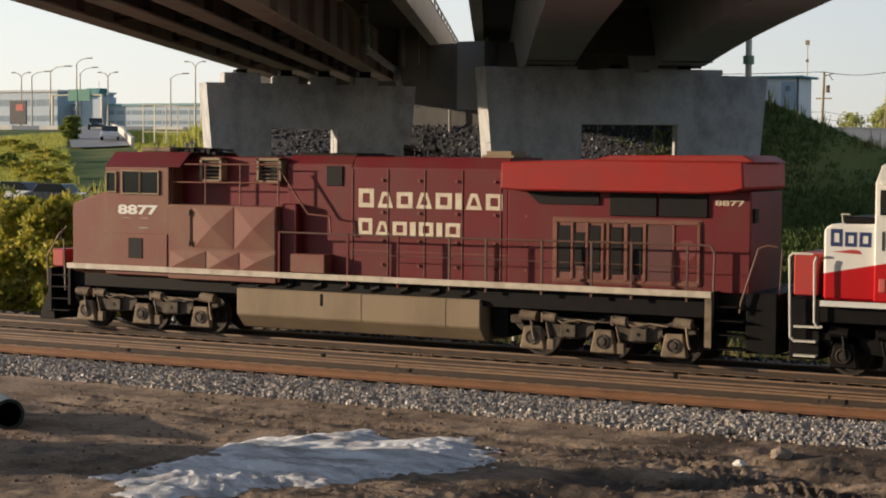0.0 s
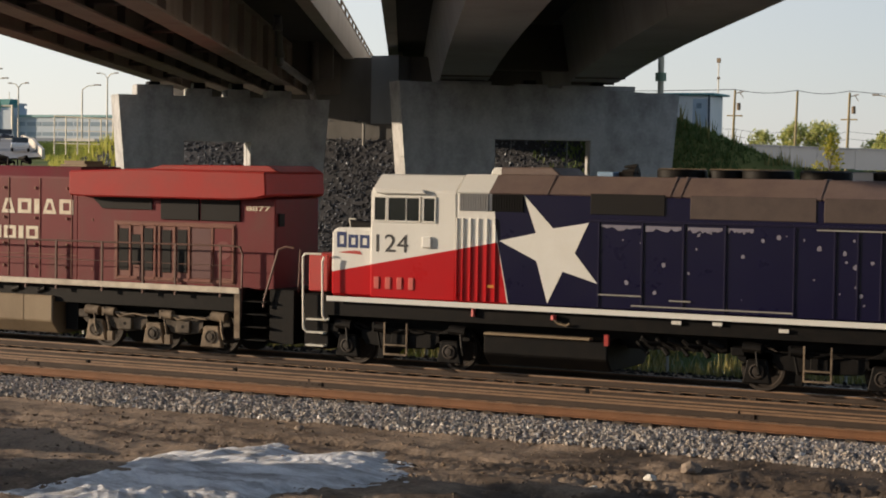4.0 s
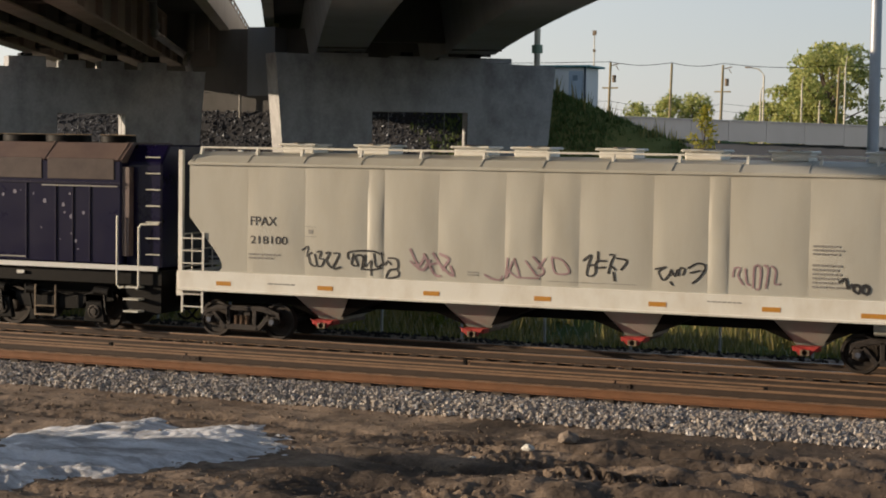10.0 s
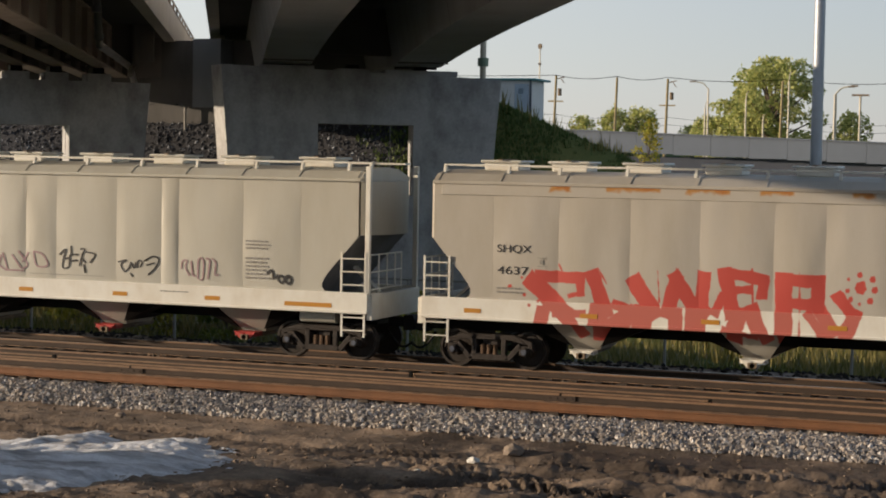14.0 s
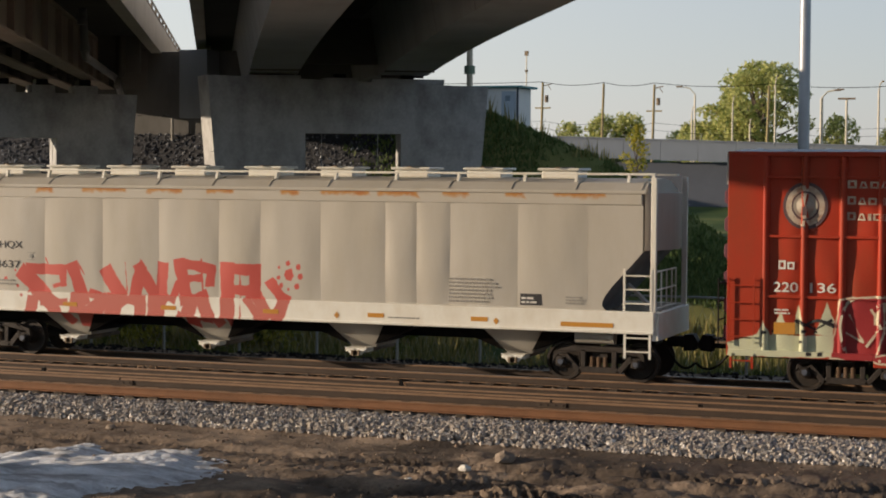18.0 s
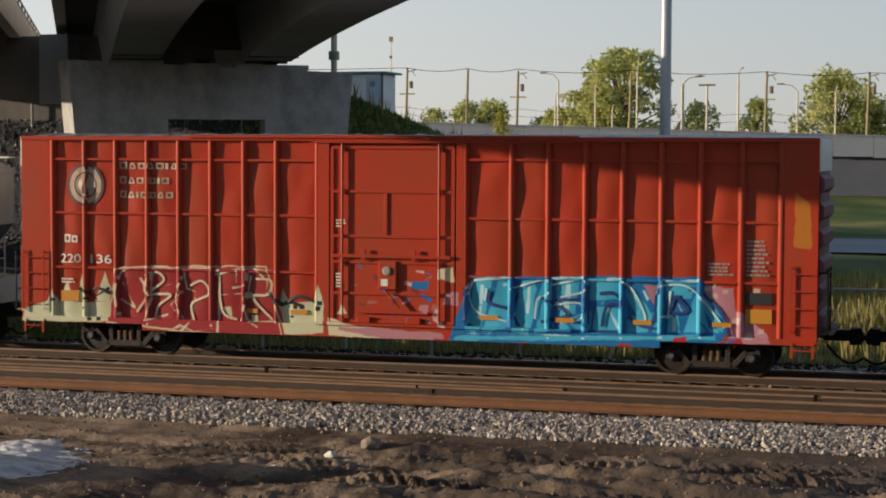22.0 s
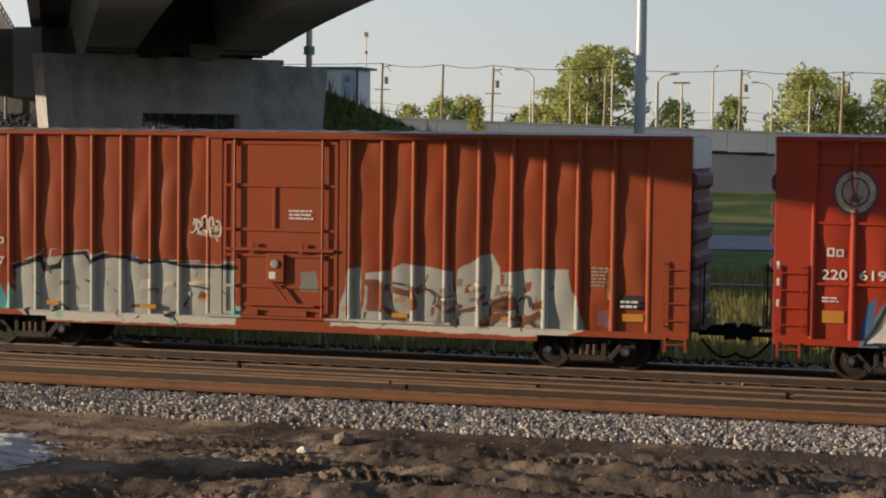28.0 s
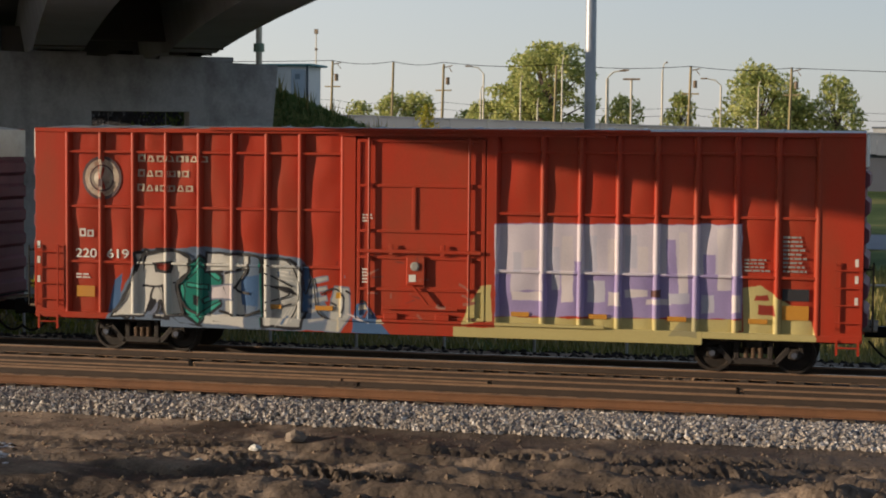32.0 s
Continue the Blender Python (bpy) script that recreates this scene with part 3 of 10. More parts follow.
def track(name, rails, label, body, head, joints, ties=True, x0=-160, x1=90, top=0.0):
    t = thing(name, pose(0, 0, 0), label, "track", kind="structure")
    for y in rails:
        r = part("rail", Geo().prism(rail_outline(y, top), x0, x1, "x"), rail_rust if y < 34.7 else body, t)
        if y > 34.7:
            rail_edges(r, y, top, x0, x1)
        part("rail_head", Geo().box(x0, x1, y - 0.034, y + 0.034, top - 0.0065, top), head, r)
    for x, y in joints:
        g = Geo().box(x - 0.32, x + 0.32, y - 0.034, y - 0.013, top - 0.15, top - 0.045)
        for k in range(4):
            g.rod((x - 0.24 + 0.16 * k, y - 0.05, top - 0.095), (x - 0.24 + 0.16 * k, y - 0.03, top - 0.095), 0.02, 6)
        part("joint_bar", g, body, t, bevel=0.004)
        part("joint_gap", Geo().box(x - 0.02, x + 0.02, y - 0.04, y + 0.04, top - 0.05, top + 0.001), black_iron, t)
    if ties:
        me = Geo().box(-0.11, 0.11, rails[0] - (0.12 if rails[0] < 35 else 0.55), rails[1] + 0.55, top - 0.35, top - 0.182).mesh("tie", tie_wood, 0.01)
        pl = Geo().box(-0.09, 0.09, rails[0] - 0.14, rails[0] + 0.14, top - 0.184, top - 0.168).box(-0.09, 0.09, rails[1] - 0.14, rails[1] + 0.14, top - 0.184, top - 0.168).mesh("tie_plate", rail_brown)
        for k in range(90):
            o = new("tie", me)
            o.parent, o.location = t, (-46 + k * 0.58, 0, 0)
            o = new("tie_plate", pl)
            o.parent, o.location = t, (-46 + k * 0.58, 0, 0)
    return t


track("track_1", (34.6, 36.035), "rusty near track on timber ties in grey ballast", rail_brown, rail_tan, ((-10.95, 36.03), (-21.0, 36.03), (-29.0, 36.03)))
track("track_2", (39.83, 41.265), "worn running track under the train", rail_brown, rail_shiny, ())
loose = thing("stored_rails", pose(0, 0, 0), "old rusty rails laid side by side between the tracks", "rail", kind="structure")
for y, x0, x1 in ((37.32, -80, -23.8), (37.32, -23.7, -3.0), (37.28, -2.9, 50), (38.2, -70, -15.1), (38.2, -15.0, 45), (36.75, -60, -27.7), (36.75, -27.6, -8)):
    r = part("rail", Geo().prism(rail_outline(y, -0.03), x0, x1, "x"), rail_brown, loose)
    rail_edges(r, y, -0.03, x0, x1)
    part("rail_clamp", Geo().box(x1 - 0.05, x1 + 0.02, y - 0.05, y + 0.045, -0.2, -0.02), black_iron, loose)
stones("stored_rail_bed", 1200, (-40, 4), (38.35, 39.4), 0.05, 12, island_mat("tan_grit", (0.16, 0.1, 0.06), (0.3, 0.2, 0.13)), "tan grit heaped between the tracks", "gravel", 0.02)


# ---- bridges ----
concrete = mat("grey_pier_concrete", (0.43, 0.435, 0.44), 0.85, dirt=(0.23, 0.225, 0.225), dirt_amount=0.9, scale=1.1, streak=0.35, grain=0.22, bump=0.2, bump_scale=9)
concrete_pale = mat("pale_deck_concrete", (0.56, 0.53, 0.48), 0.85, dirt=(0.4, 0.37, 0.33), dirt_amount=0.5, scale=0.7, streak=0.4, bump=0.15)
# outer girder steel, lightened for the light bounced up onto it
steel_brown = mat("lit_weathering_steel", (0.36, 0.3, 0.255), 0.7, dirt=(0.25, 0.2, 0.17), dirt_amount=0.6, scale=0.9, streak=0.5, bump=0.12)
# darker copy: shade between the girders put into the colour; fittings share it
steel_dark = mat("shaded_dark_steel", (0.12, 0.108, 0.1), 0.7, dirt=(0.07, 0.062, 0.058), scale=0.8, bump=0.1)
# decks coloured nearly black to stand for the shade beneath them
deck_form = mat("shade_dark_deck_soffit", (0.05, 0.047, 0.045), 0.9, dirt=(0.03, 0.028, 0.027), scale=0.8, bump=0.1)
box_steel = mat("grey_box_girder_paint", (0.29, 0.3, 0.315), 0.6, dirt=(0.22, 0.22, 0.22), dirt_amount=0.6, scale=0.5, streak=0.5, bump=0.08)


def along(ax, ay, dx, dy):
    return Matrix.Translation((ax, ay, 0)) @ Matrix.Rotation(math.atan2(dy, dx), 4, "Z")


def wall_pier(a, b, z_left, z_right, thick, window, label, seats, nose):
    """A tapered wall pier with a rectangular opening, standing along a line from a to b."""
    a, b = Vector(a), Vector(b)
    d = b - a
    L = d.length
    p = thing("bridge_pier", along(a.x, a.y, d.x, d.y), label, "bridge pier", "bridge piers", "structure")
    (w0, w1, wz0, wz1), taper, foot = window, 0.75, -1.6
    zt = lambda x: z_left + (z_right - z_left) * x / L
    lx = lambda z: taper * (1 - (z - foot) / (zt(0) - foot))
    rx = lambda z: L - taper * (1 - (z - foot) / (zt(L) - foot))
    g = Geo()
    g.prism([(lx(foot), foot), (w0, foot), (w0, wz0), (w0, wz1), (w0, zt(w0)), (0, zt(0))], 0, thick)
    g.prism([(w1, foot), (rx(foot), foot), (L, zt(L)), (w1, zt(w1)), (w1, wz1), (w1, wz0)], 0, thick)
    g.prism([(w0, wz1), (w1, wz1), (w1, zt(w1)), (w0, zt(w0))], 0, thick)
    g.prism([(w0, foot), (w1, foot), (w1, wz0), (w0, wz0)], 0, thick)
    part("wall", g, concrete, p)
    # slanted nose at the end
    zt0 = zt(0)
    part("end_nose", Geo().add([(lx(foot), 0.01, foot), (lx(foot) - nose, thick, foot), (lx(foot) + 0.05, thick, foot), (0, 0.01, zt0), (-nose, thick, zt0), (0.05, thick, zt0)], [(0, 1, 4, 3), (1, 2, 5, 4), (0, 3, 5, 2), (0, 2, 1), (3, 4, 5)]), concrete, p)
    marks = Geo()
    for x in (L * 0.2, L * 0.4, L * 0.6, L * 0.8):
        marks.box(x - 0.008, x + 0.008, -0.012, -0.001, 3, zt(x) - 0.02)
    marks.box(0.1, L - 0.1, -0.012, -0.001, 6.36, 6.375).box(0.1, w0 - 0.05, -0.012, -0.001, 5.2, 5.215).box(w1 + 0.05, L - 0.2, -0.012, -0.001, 5.2, 5.215)
    part("form_joint", marks, concrete, p)
    for x, w, h in seats:
        s = part("bearing_seat", Geo().box(x - w / 2, x + w / 2, 0.1, thick - 0.1, zt(x) - 0.02, zt(x) + h), concrete, p, bevel=0.02)
        part("bearing", Geo().box(x - 0.22, x + 0.22, 0.3, thick - 0.3, zt(x) + h, 7.96), black_iron, s)
    return p


wall_pier((-29.78, 57.0), (-21.25, 61.93), 7.86, 7.55, 1.25, (3.38, 6.74, 3.4, 5.88), "grey concrete wall pier with a rectangular opening", ((2.28, 1.9, 0.1), (4.6, 1.2, 0.1), (7.0, 2.6, 0.16)), 0.3)
wall_pier((-41.67, 57.0), (-35.85, 62.8), 7.44, 7.42, 1.25, (2.5, 5.1, 3.6, 5.74), "grey concrete wall pier with a small opening", ((1.4, 1.4, 0.4), (3.14, 0.9, 0.3), (4.62, 0.9, 0.3), (6.26, 0.9, 0.3)), 0.1)


def left_bridge():
    dx, dy = 0.4446, -0.8957
    b = thing("road_bridge", along(-39.7, 60.4, dx, dy), "dark steel girder road bridge with a concrete deck", "bridge", "road bridges", "structure")
    rows = [-1.95, -0.35, 1.1, 2.65]
    for i, w in enumerate(rows):
        g = Geo().box(-46, 95, w - 0.03, w + 0.03, 8.06, 9.7)
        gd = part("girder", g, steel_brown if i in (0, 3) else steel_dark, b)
        part("bottom_flange", Geo().box(-46, 95, w - 0.3, w + 0.3, 8.0, 8.06), steel_brown, gd)
        part("top_flange", Geo().box(-46, 95, w - 0.25, w + 0.25, 9.66, 9.7), steel_brown, gd)
        for k in range(24):
            x = -12 + k * 4.0
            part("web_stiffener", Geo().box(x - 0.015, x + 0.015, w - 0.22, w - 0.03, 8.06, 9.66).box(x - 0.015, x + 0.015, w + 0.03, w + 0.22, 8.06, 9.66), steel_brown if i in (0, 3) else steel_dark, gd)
    for k in range(12):
        x = -8 + k * 8.0
        for w0, w1 in zip(rows, rows[1:]):
            g = Geo().rod((x, w0, 8.3), (x, w1, 9.4), 0.06).rod((x, w0, 9.4), (x, w1, 8.3), 0.06).rod((x, w0, 8.25), (x, w1, 8.25), 0.06)
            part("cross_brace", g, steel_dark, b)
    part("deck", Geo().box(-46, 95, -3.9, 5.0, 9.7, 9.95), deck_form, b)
    for s, w in ((-1, 3.95), (1, 5.05)):
        out = [(s * w, 9.55), (s * w, 10.75), (s * (w - 0.25), 10.75), (s * (w - 0.45), 9.95), (s * (w - 0.45), 9.55)]
        pr = part("parapet", Geo().prism(out, -46, 95, "x"), concrete_pale, b, "pale concrete parapet")
        for k in range(44):
            x = -45 + k * 3.2
            part("rail_post", Geo().box(x - 0.04, x + 0.04, s * (w - 0.12) - 0.04, s * (w - 0.12) + 0.04, 10.75, 11.3), dusty_metal, pr)
        part("rail", Geo().rod((-46, s * (w - 0.12), 11.28), (95, s * (w - 0.12), 11.28), 0.04).rod((-46, s * (w - 0.12), 11.0), (95, s * (w - 0.12), 11.0), 0.03), dusty_metal, pr)
    # added plate that hides the bright back wall and stands for shade there
    part("dark_end_filler", Geo().box(-9.6, -9.4, 2.7, 4.6, 8.0, 9.7), steel_dark, b)
    # drain pipes hung beside the outer girder
    g = Geo().pipe([(11.8, 3.5, 9.7), (10.83, 3.5, 8.44), (10.58, 3.5, 8.24), (-3.9, 3.5, 8.18), (-6.43, 3.5, 7.63)], 0.13, 12)
    for x, z in ((11.8, 9.3), (10.83, 8.49)):
        g.lathe([(0.17, -0.1), (0.17, 0.1)], (x, 3.5, z), "z", 12)
    part("drain_pipe", g, mat("grey_drain_pipe", (0.2, 0.2, 0.21), 0.3, 0.3), b, "grey drain pipe with an elbow", smooth=True)
    for (x, z) in ((-1.03, 8.3), (-12.61, 8.3)):
        part("bracket", Geo().prism([(x - 0.3, 9.7), (x + 0.3, 9.7), (x + 0.12, z), (x - 0.12, z)], 3.0, 4.6), steel_dark, b)
        g = Geo().rod((x + 0.4, 3.9, 9.7), (x + 0.4, 3.9, 8.2), 0.16, 12).pipe([(x + 0.4, 3.9, 8.2), (x - 0.5, 3.7, 7.95), (x - 3.0, 3.5, 7.9)], 0.12, 12)
        part("drain_pipe", g, steel_dark, b, "dark drain pipe with an elbow", smooth=True)
    g = Geo()
    for x in (8.5, 11.8, 16.0):
        g.box(x, x + 0.22, 2.682, 2.69, 8.9, 8.93).box(x, x + 0.2, 2.682, 2.69, 8.98, 9.01).box(x, x + 0.22, 2.682, 2.69, 9.06, 9.09)
    part("stencil_mark", g, letter_grey, b)


left_bridge()


def right_bridge():
    dx, dy = 0.4602, -0.8878
    b = thing("road_bridge", along(-26.6, 59.05, dx, dy), "grey box girder road bridge with arched undersides", "bridge", "road bridges", "structure")

    def low(x):
        k = min(1, abs(x) / 20)
        return 7.93 + 0.3 * (1 - (1 - k) ** 2)

    xs = [-48, -30, -16, -12, -8, -4, -2] + [k * 1.5 for k in range(0, 20)] + [30 + 5 * k for k in range(13)]
    for w0, w1 in ((2.2, 3.9), (-2.35, -0.65)):
        top0, top1 = w0 - 0.35, w1 + 0.35
        vs, fs = [], []
        for x in xs:
            z = low(x)
            vs += [(x, w0, z), (x, w1, z), (x, top1, 10.2), (x, top0, 10.2)]
        for k in range(len(xs) - 1):
            a, c = 4 * k, 4 * k + 4
            fs += [(a, a + 1, c + 1, c), (a + 1, a + 2, c + 2, c + 1), (a + 2, a + 3, c + 3, c + 2), (a + 3, a, c, c + 3)]
        fs += [(0, 1, 2, 3), tuple(4 * (len(xs) - 1) + i for i in range(4))]
        gd = part("box_girder", Geo().add(vs, fs), box_steel, b, "grey box girder with a curved underside")
        seam = Geo()
        for x in (2.4, 9.6, 16.8, 24, 31):
            for w, t in ((w0, top0), (w1, top1)):
                z = low(x)
                seam.add([(x - 0.03, w, z - 0.01), (x + 0.03, w, z - 0.01), (x + 0.03, t, 10.2), (x - 0.03, t, 10.2)], [(0, 1, 2, 3)])
        part("splice", seam, steel_dark, gd)
        dia = Geo().box(-0.5, -0.4, w0 + 0.1, w1 - 0.1, 7.85, 7.95).box(1.9, 2.1, w0, w1, low(2) - 0.05, low(2) + 0.01)
        part("diaphragm", dia, steel_dark, gd)
    part("cross_frame", Geo().box(-0.6, 0.1, -0.65, 2.2, 8.3, 9.9), steel_dark, b)
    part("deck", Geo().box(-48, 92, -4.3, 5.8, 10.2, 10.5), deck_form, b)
    for s, w in ((-1, 4.35), (1, 5.85)):
        out = [(s * w, 10.05), (s * w, 11.35), (s * (w - 0.25), 11.35), (s * (w - 0.45), 10.5), (s * (w - 0.45), 10.05)]
        part("parapet", Geo().prism(out, -48, 92, "x"), concrete_pale, b, "pale concrete parapet")


right_bridge()

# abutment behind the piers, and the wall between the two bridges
# concrete darkened for the shade under the bridges, with darker streaks
abutment_concrete = mat("shade_darkened_abutment_concrete", (0.11, 0.107, 0.105), 0.9, dirt=(0.06, 0.058, 0.057), dirt_amount=0.8, scale=0.5, streak=0.6, bump=0.2)
ab = thing("bridge_abutment", pose(-34, 69.8, 0), "grey concrete abutment wall above the stone slope", "abutment", kind="structure")
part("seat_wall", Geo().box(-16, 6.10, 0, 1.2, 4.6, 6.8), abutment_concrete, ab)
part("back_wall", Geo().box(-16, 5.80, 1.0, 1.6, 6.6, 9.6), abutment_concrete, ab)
# the cheek wall's dark blue-grey is concrete with its shade painted in
part("wing_wall", Geo().box(-3.76, -2.45, -0.1, 1.2, 6.7, 9.6), mat("shade_blue_cheek_wall", (0.2, 0.215, 0.24), 0.9, dirt=(0.12, 0.125, 0.135), scale=0.7, streak=0.6), ab)
g = Geo().rod((-3.99, -0.3, 5.6), (-3.99, -0.3, 6.7), 0.06, 10)
part("drain_pipe", g, letter_grey, ab)
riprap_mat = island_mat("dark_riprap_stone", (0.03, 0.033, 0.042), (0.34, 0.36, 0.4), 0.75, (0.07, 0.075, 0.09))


def riprap():
    rnd = np.random.RandomState(8)
    verts, faces = [], []
    base = [(1, 0, 0), (-1, 0, 0), (0, 1, 0), (0, -1, 0), (0, 0, 1), (0, 0, -1)]
    tri = [(0, 2, 4), (2, 1, 4), (1, 3, 4), (3, 0, 4), (2, 0, 5), (1, 2, 5), (3, 1, 5), (0, 3, 5)]
    for k in range(30000):
        x, y = rnd.uniform(-60, -25), rnd.uniform(61.5, 71.0)
        s = rnd.uniform(0.035, 0.09)
        z = ground_z(x, y) + s * 0.3
        o = len(verts)
        e = rnd.uniform(0.6, 1.25, (6, 3))
        for i, p in enumerate(base):
            q = Vector(p) * s + Vector((rnd.uniform(-0.3, 0.3), rnd.uniform(-0.3, 0.3), rnd.uniform(-0.3, 0.3))) * s
            verts.append((x + q.x * e[i][0], y + q.y * e[i][1], z + q.z * e[i][2]))
        faces += [tuple(i + o for i in f) for f in tri]
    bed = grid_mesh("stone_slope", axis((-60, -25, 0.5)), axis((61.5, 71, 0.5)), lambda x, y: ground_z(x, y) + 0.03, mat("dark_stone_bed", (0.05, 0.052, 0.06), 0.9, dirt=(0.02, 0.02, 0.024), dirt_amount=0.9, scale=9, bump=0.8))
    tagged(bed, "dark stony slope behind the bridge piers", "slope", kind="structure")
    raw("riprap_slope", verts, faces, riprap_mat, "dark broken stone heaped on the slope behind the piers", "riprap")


riprap()


# ---- the train ----
TRACK_Y = 40.55
TRAIN, WHEELS = [], []


def depth(y, x, z):
    """y may be a plain depth or the skin of a car's side."""
    return y(x, z) if callable(y) else y


def plate(x0, x1, z0, z1, y):
    d = min(depth(y, x, (z0 + z1) / 2) for x in (x0, (x0 + x1) / 2, x1))
    return Geo().box(x0, x1, d - 0.006, d + 0.05, z0, z1)


def text(words, x0, x1, z0, z1, y, material, parent, name="lettering", label="", bold=0.012):
    """Raised flat letters that fill x0..x1 and z0..z1 on the side at y."""
    cu = bpy.data.curves.new("letters", "FONT")
    cu.body, cu.extrude, cu.offset = words, 0.002, bold
    tmp = bpy.data.objects.new("letters", cu)
    scene.collection.objects.link(tmp)
    bpy.context.view_layer.update()
    me = bpy.data.meshes.new_from_object(tmp.evaluated_get(bpy.context.evaluated_depsgraph_get()))
    bpy.data.objects.remove(tmp)
    xs, ys = [v.co.x for v in me.vertices], [v.co.y for v in me.vertices]
    ax, bx, ay, by = min(xs), max(xs), min(ys), max(ys)
    for v in me.vertices:
        u, w, d = (v.co.x - ax) / (bx - ax), (v.co.y - ay) / (by - ay), v.co.z
        px, pz = x0 + u * (x1 - x0), z0 + w * (z1 - z0)
        v.co = (px, depth(y, px, pz) - d, pz)
    me.materials.clear()
    me.materials.append(material)
    ob = new(name, me)
    ob.parent = parent
    if label:
        ob["label"] = label
    return ob


def bars(rows, y, material, parent, name="small_print"):
    """Writing too small to read, as plain bars: rows of (x0, x1, z, height)."""
    g = Geo()
    for x0, x1, z, h in rows:
        d = depth(y, (x0 + x1) / 2, z)
        g.box(x0, x1, d - 0.004, d + 0.004, z, z + h)
    ob = part(name, g, material, parent)
    ob["kind"] = "stuff"
    return ob


def print_block(x0, x1, z0, z1, lines, y, material, parent, seed=1):
    rnd = random.Random(seed)
    h = (z1 - z0) / lines
    rows = []
    for i in range(lines):
        x = x0
        end = x0 + (x1 - x0) * rnd.uniform(0.7, 1.0)
        while x < end - 0.03:
            w = min(rnd.uniform(0.05, 0.16), end - x)
            rows.append((x, x + w, z0 + i * h, h * 0.5))
            x += w + 0.025
    return bars(rows, y, material, parent)


def scrawl(x0, x1, z0, z1, y, material, parent, seed, strokes=9, width=0.02, name="spray_scrawl", label="", angular=False):
    """A scribble of spray paint: looping ribbons."""
    rnd = random.Random(seed)
    g = Geo()
    h = z1 - z0
    for k in range(strokes):
        cx = x0 + (x1 - x0) * (k + 0.5) / strokes
        a0, turn = rnd.uniform(0, 6.28), rnd.choice((-1, 1)) * rnd.uniform(2.5, 6.5)
        rx, rz = (x1 - x0) / strokes * rnd.uniform(0.45, 0.9), h * rnd.uniform(0.28, 0.5)
        cz = z0 + h / 2 + rnd.uniform(-0.12, 0.12) * h
        pts = [(cx + rx * math.cos(a0 + turn * i / 11) + rnd.uniform(-0.2, 0.2) * rx, cz + rz * math.sin(a0 + turn * i / 11)) for i in range(12)]
        if angular:
            grid = [(cx + (i - 1) * 0.42 * (x1 - x0) / strokes, z0 + h * j / 2) for i in range(3) for j in range(3)]
            grid = [(a + rnd.uniform(-0.06, 0.06), b + rnd.uniform(-0.06, 0.06)) for a, b in grid]
            picks = rnd.choice(((0, 2, 7, 3, 5), (0, 1, 2, 5, 8, 7, 6), (2, 0, 6, 8), (2, 8, 3, 6), (8, 2, 1, 7, 6, 0), (0, 5, 6, 4, 1), (2, 4, 0, 4, 8, 4, 6)))
            pts = [grid[i] for i in picks]
            pts = [(p[0] * (1 - f) + q[0] * f, p[1] * (1 - f) + q[1] * f) for p, q in zip(pts, pts[1:]) for f in (0, 0.33, 0.66)] + pts[-1:]
        for (a, b), (c, d) in zip(pts, pts[1:]):
            if (a, b) == (c, d):
                continue
            n = Vector((-(d - b), c - a)).normalized() * width / 2
            ya, yc = depth(y, a, b), depth(y, c, d)
            g.add([(a + n.x, ya, b + n.y), (a - n.x, ya, b - n.y), (c - n.x, yc, d - n.y), (c + n.x, yc, d + n.y)], [(0, 1, 2, 3)])
    return part(name, g, material, parent, label)


def wheelset(parent, x, r, half=0.76):
    g = Geo()
    for s in (-1, 1):
        prof = [(0.1, s * (half + 0.1)), (r * 0.35, s * (half + 0.07)), (r * 0.42, s * (half + 0.02)), (r * 0.8, s * (half + 0.01)), (r * 0.86, s * (half + 0.06)),
                (r, s * (half + 0.06)), (r * 1.01, s * (half - 0.03)), (r * 1.06, s * (half - 0.05)), (r * 1.05, s * (half - 0.08)), (r * 0.3, s * (half - 0.08))]
        g.lathe(prof, (0, 0, 0), "y", 28)
        for k in range(3):
            a = k * 2.094
            g.rod((0.13 * math.cos(a), s * (half + 0.06), 0.13 * math.sin(a)), (0.13 * math.cos(a), s * (half + 0.11), 0.13 * math.sin(a)), 0.022)
    g.rod((0, -half, 0), (0, half, 0), 0.09, 10)
    ob = part("wheelset", g, wheel_steel, parent, smooth=True)
    ob.location = (x, 0, r)
    WHEELS.append((ob, (x, 0, r), r))
    return ob


cap_blue = mat("blue_grey_axle_cap", (0.12, 0.14, 0.19), 0.45, 0.4, dirt=(0.05, 0.045, 0.045), scale=8)


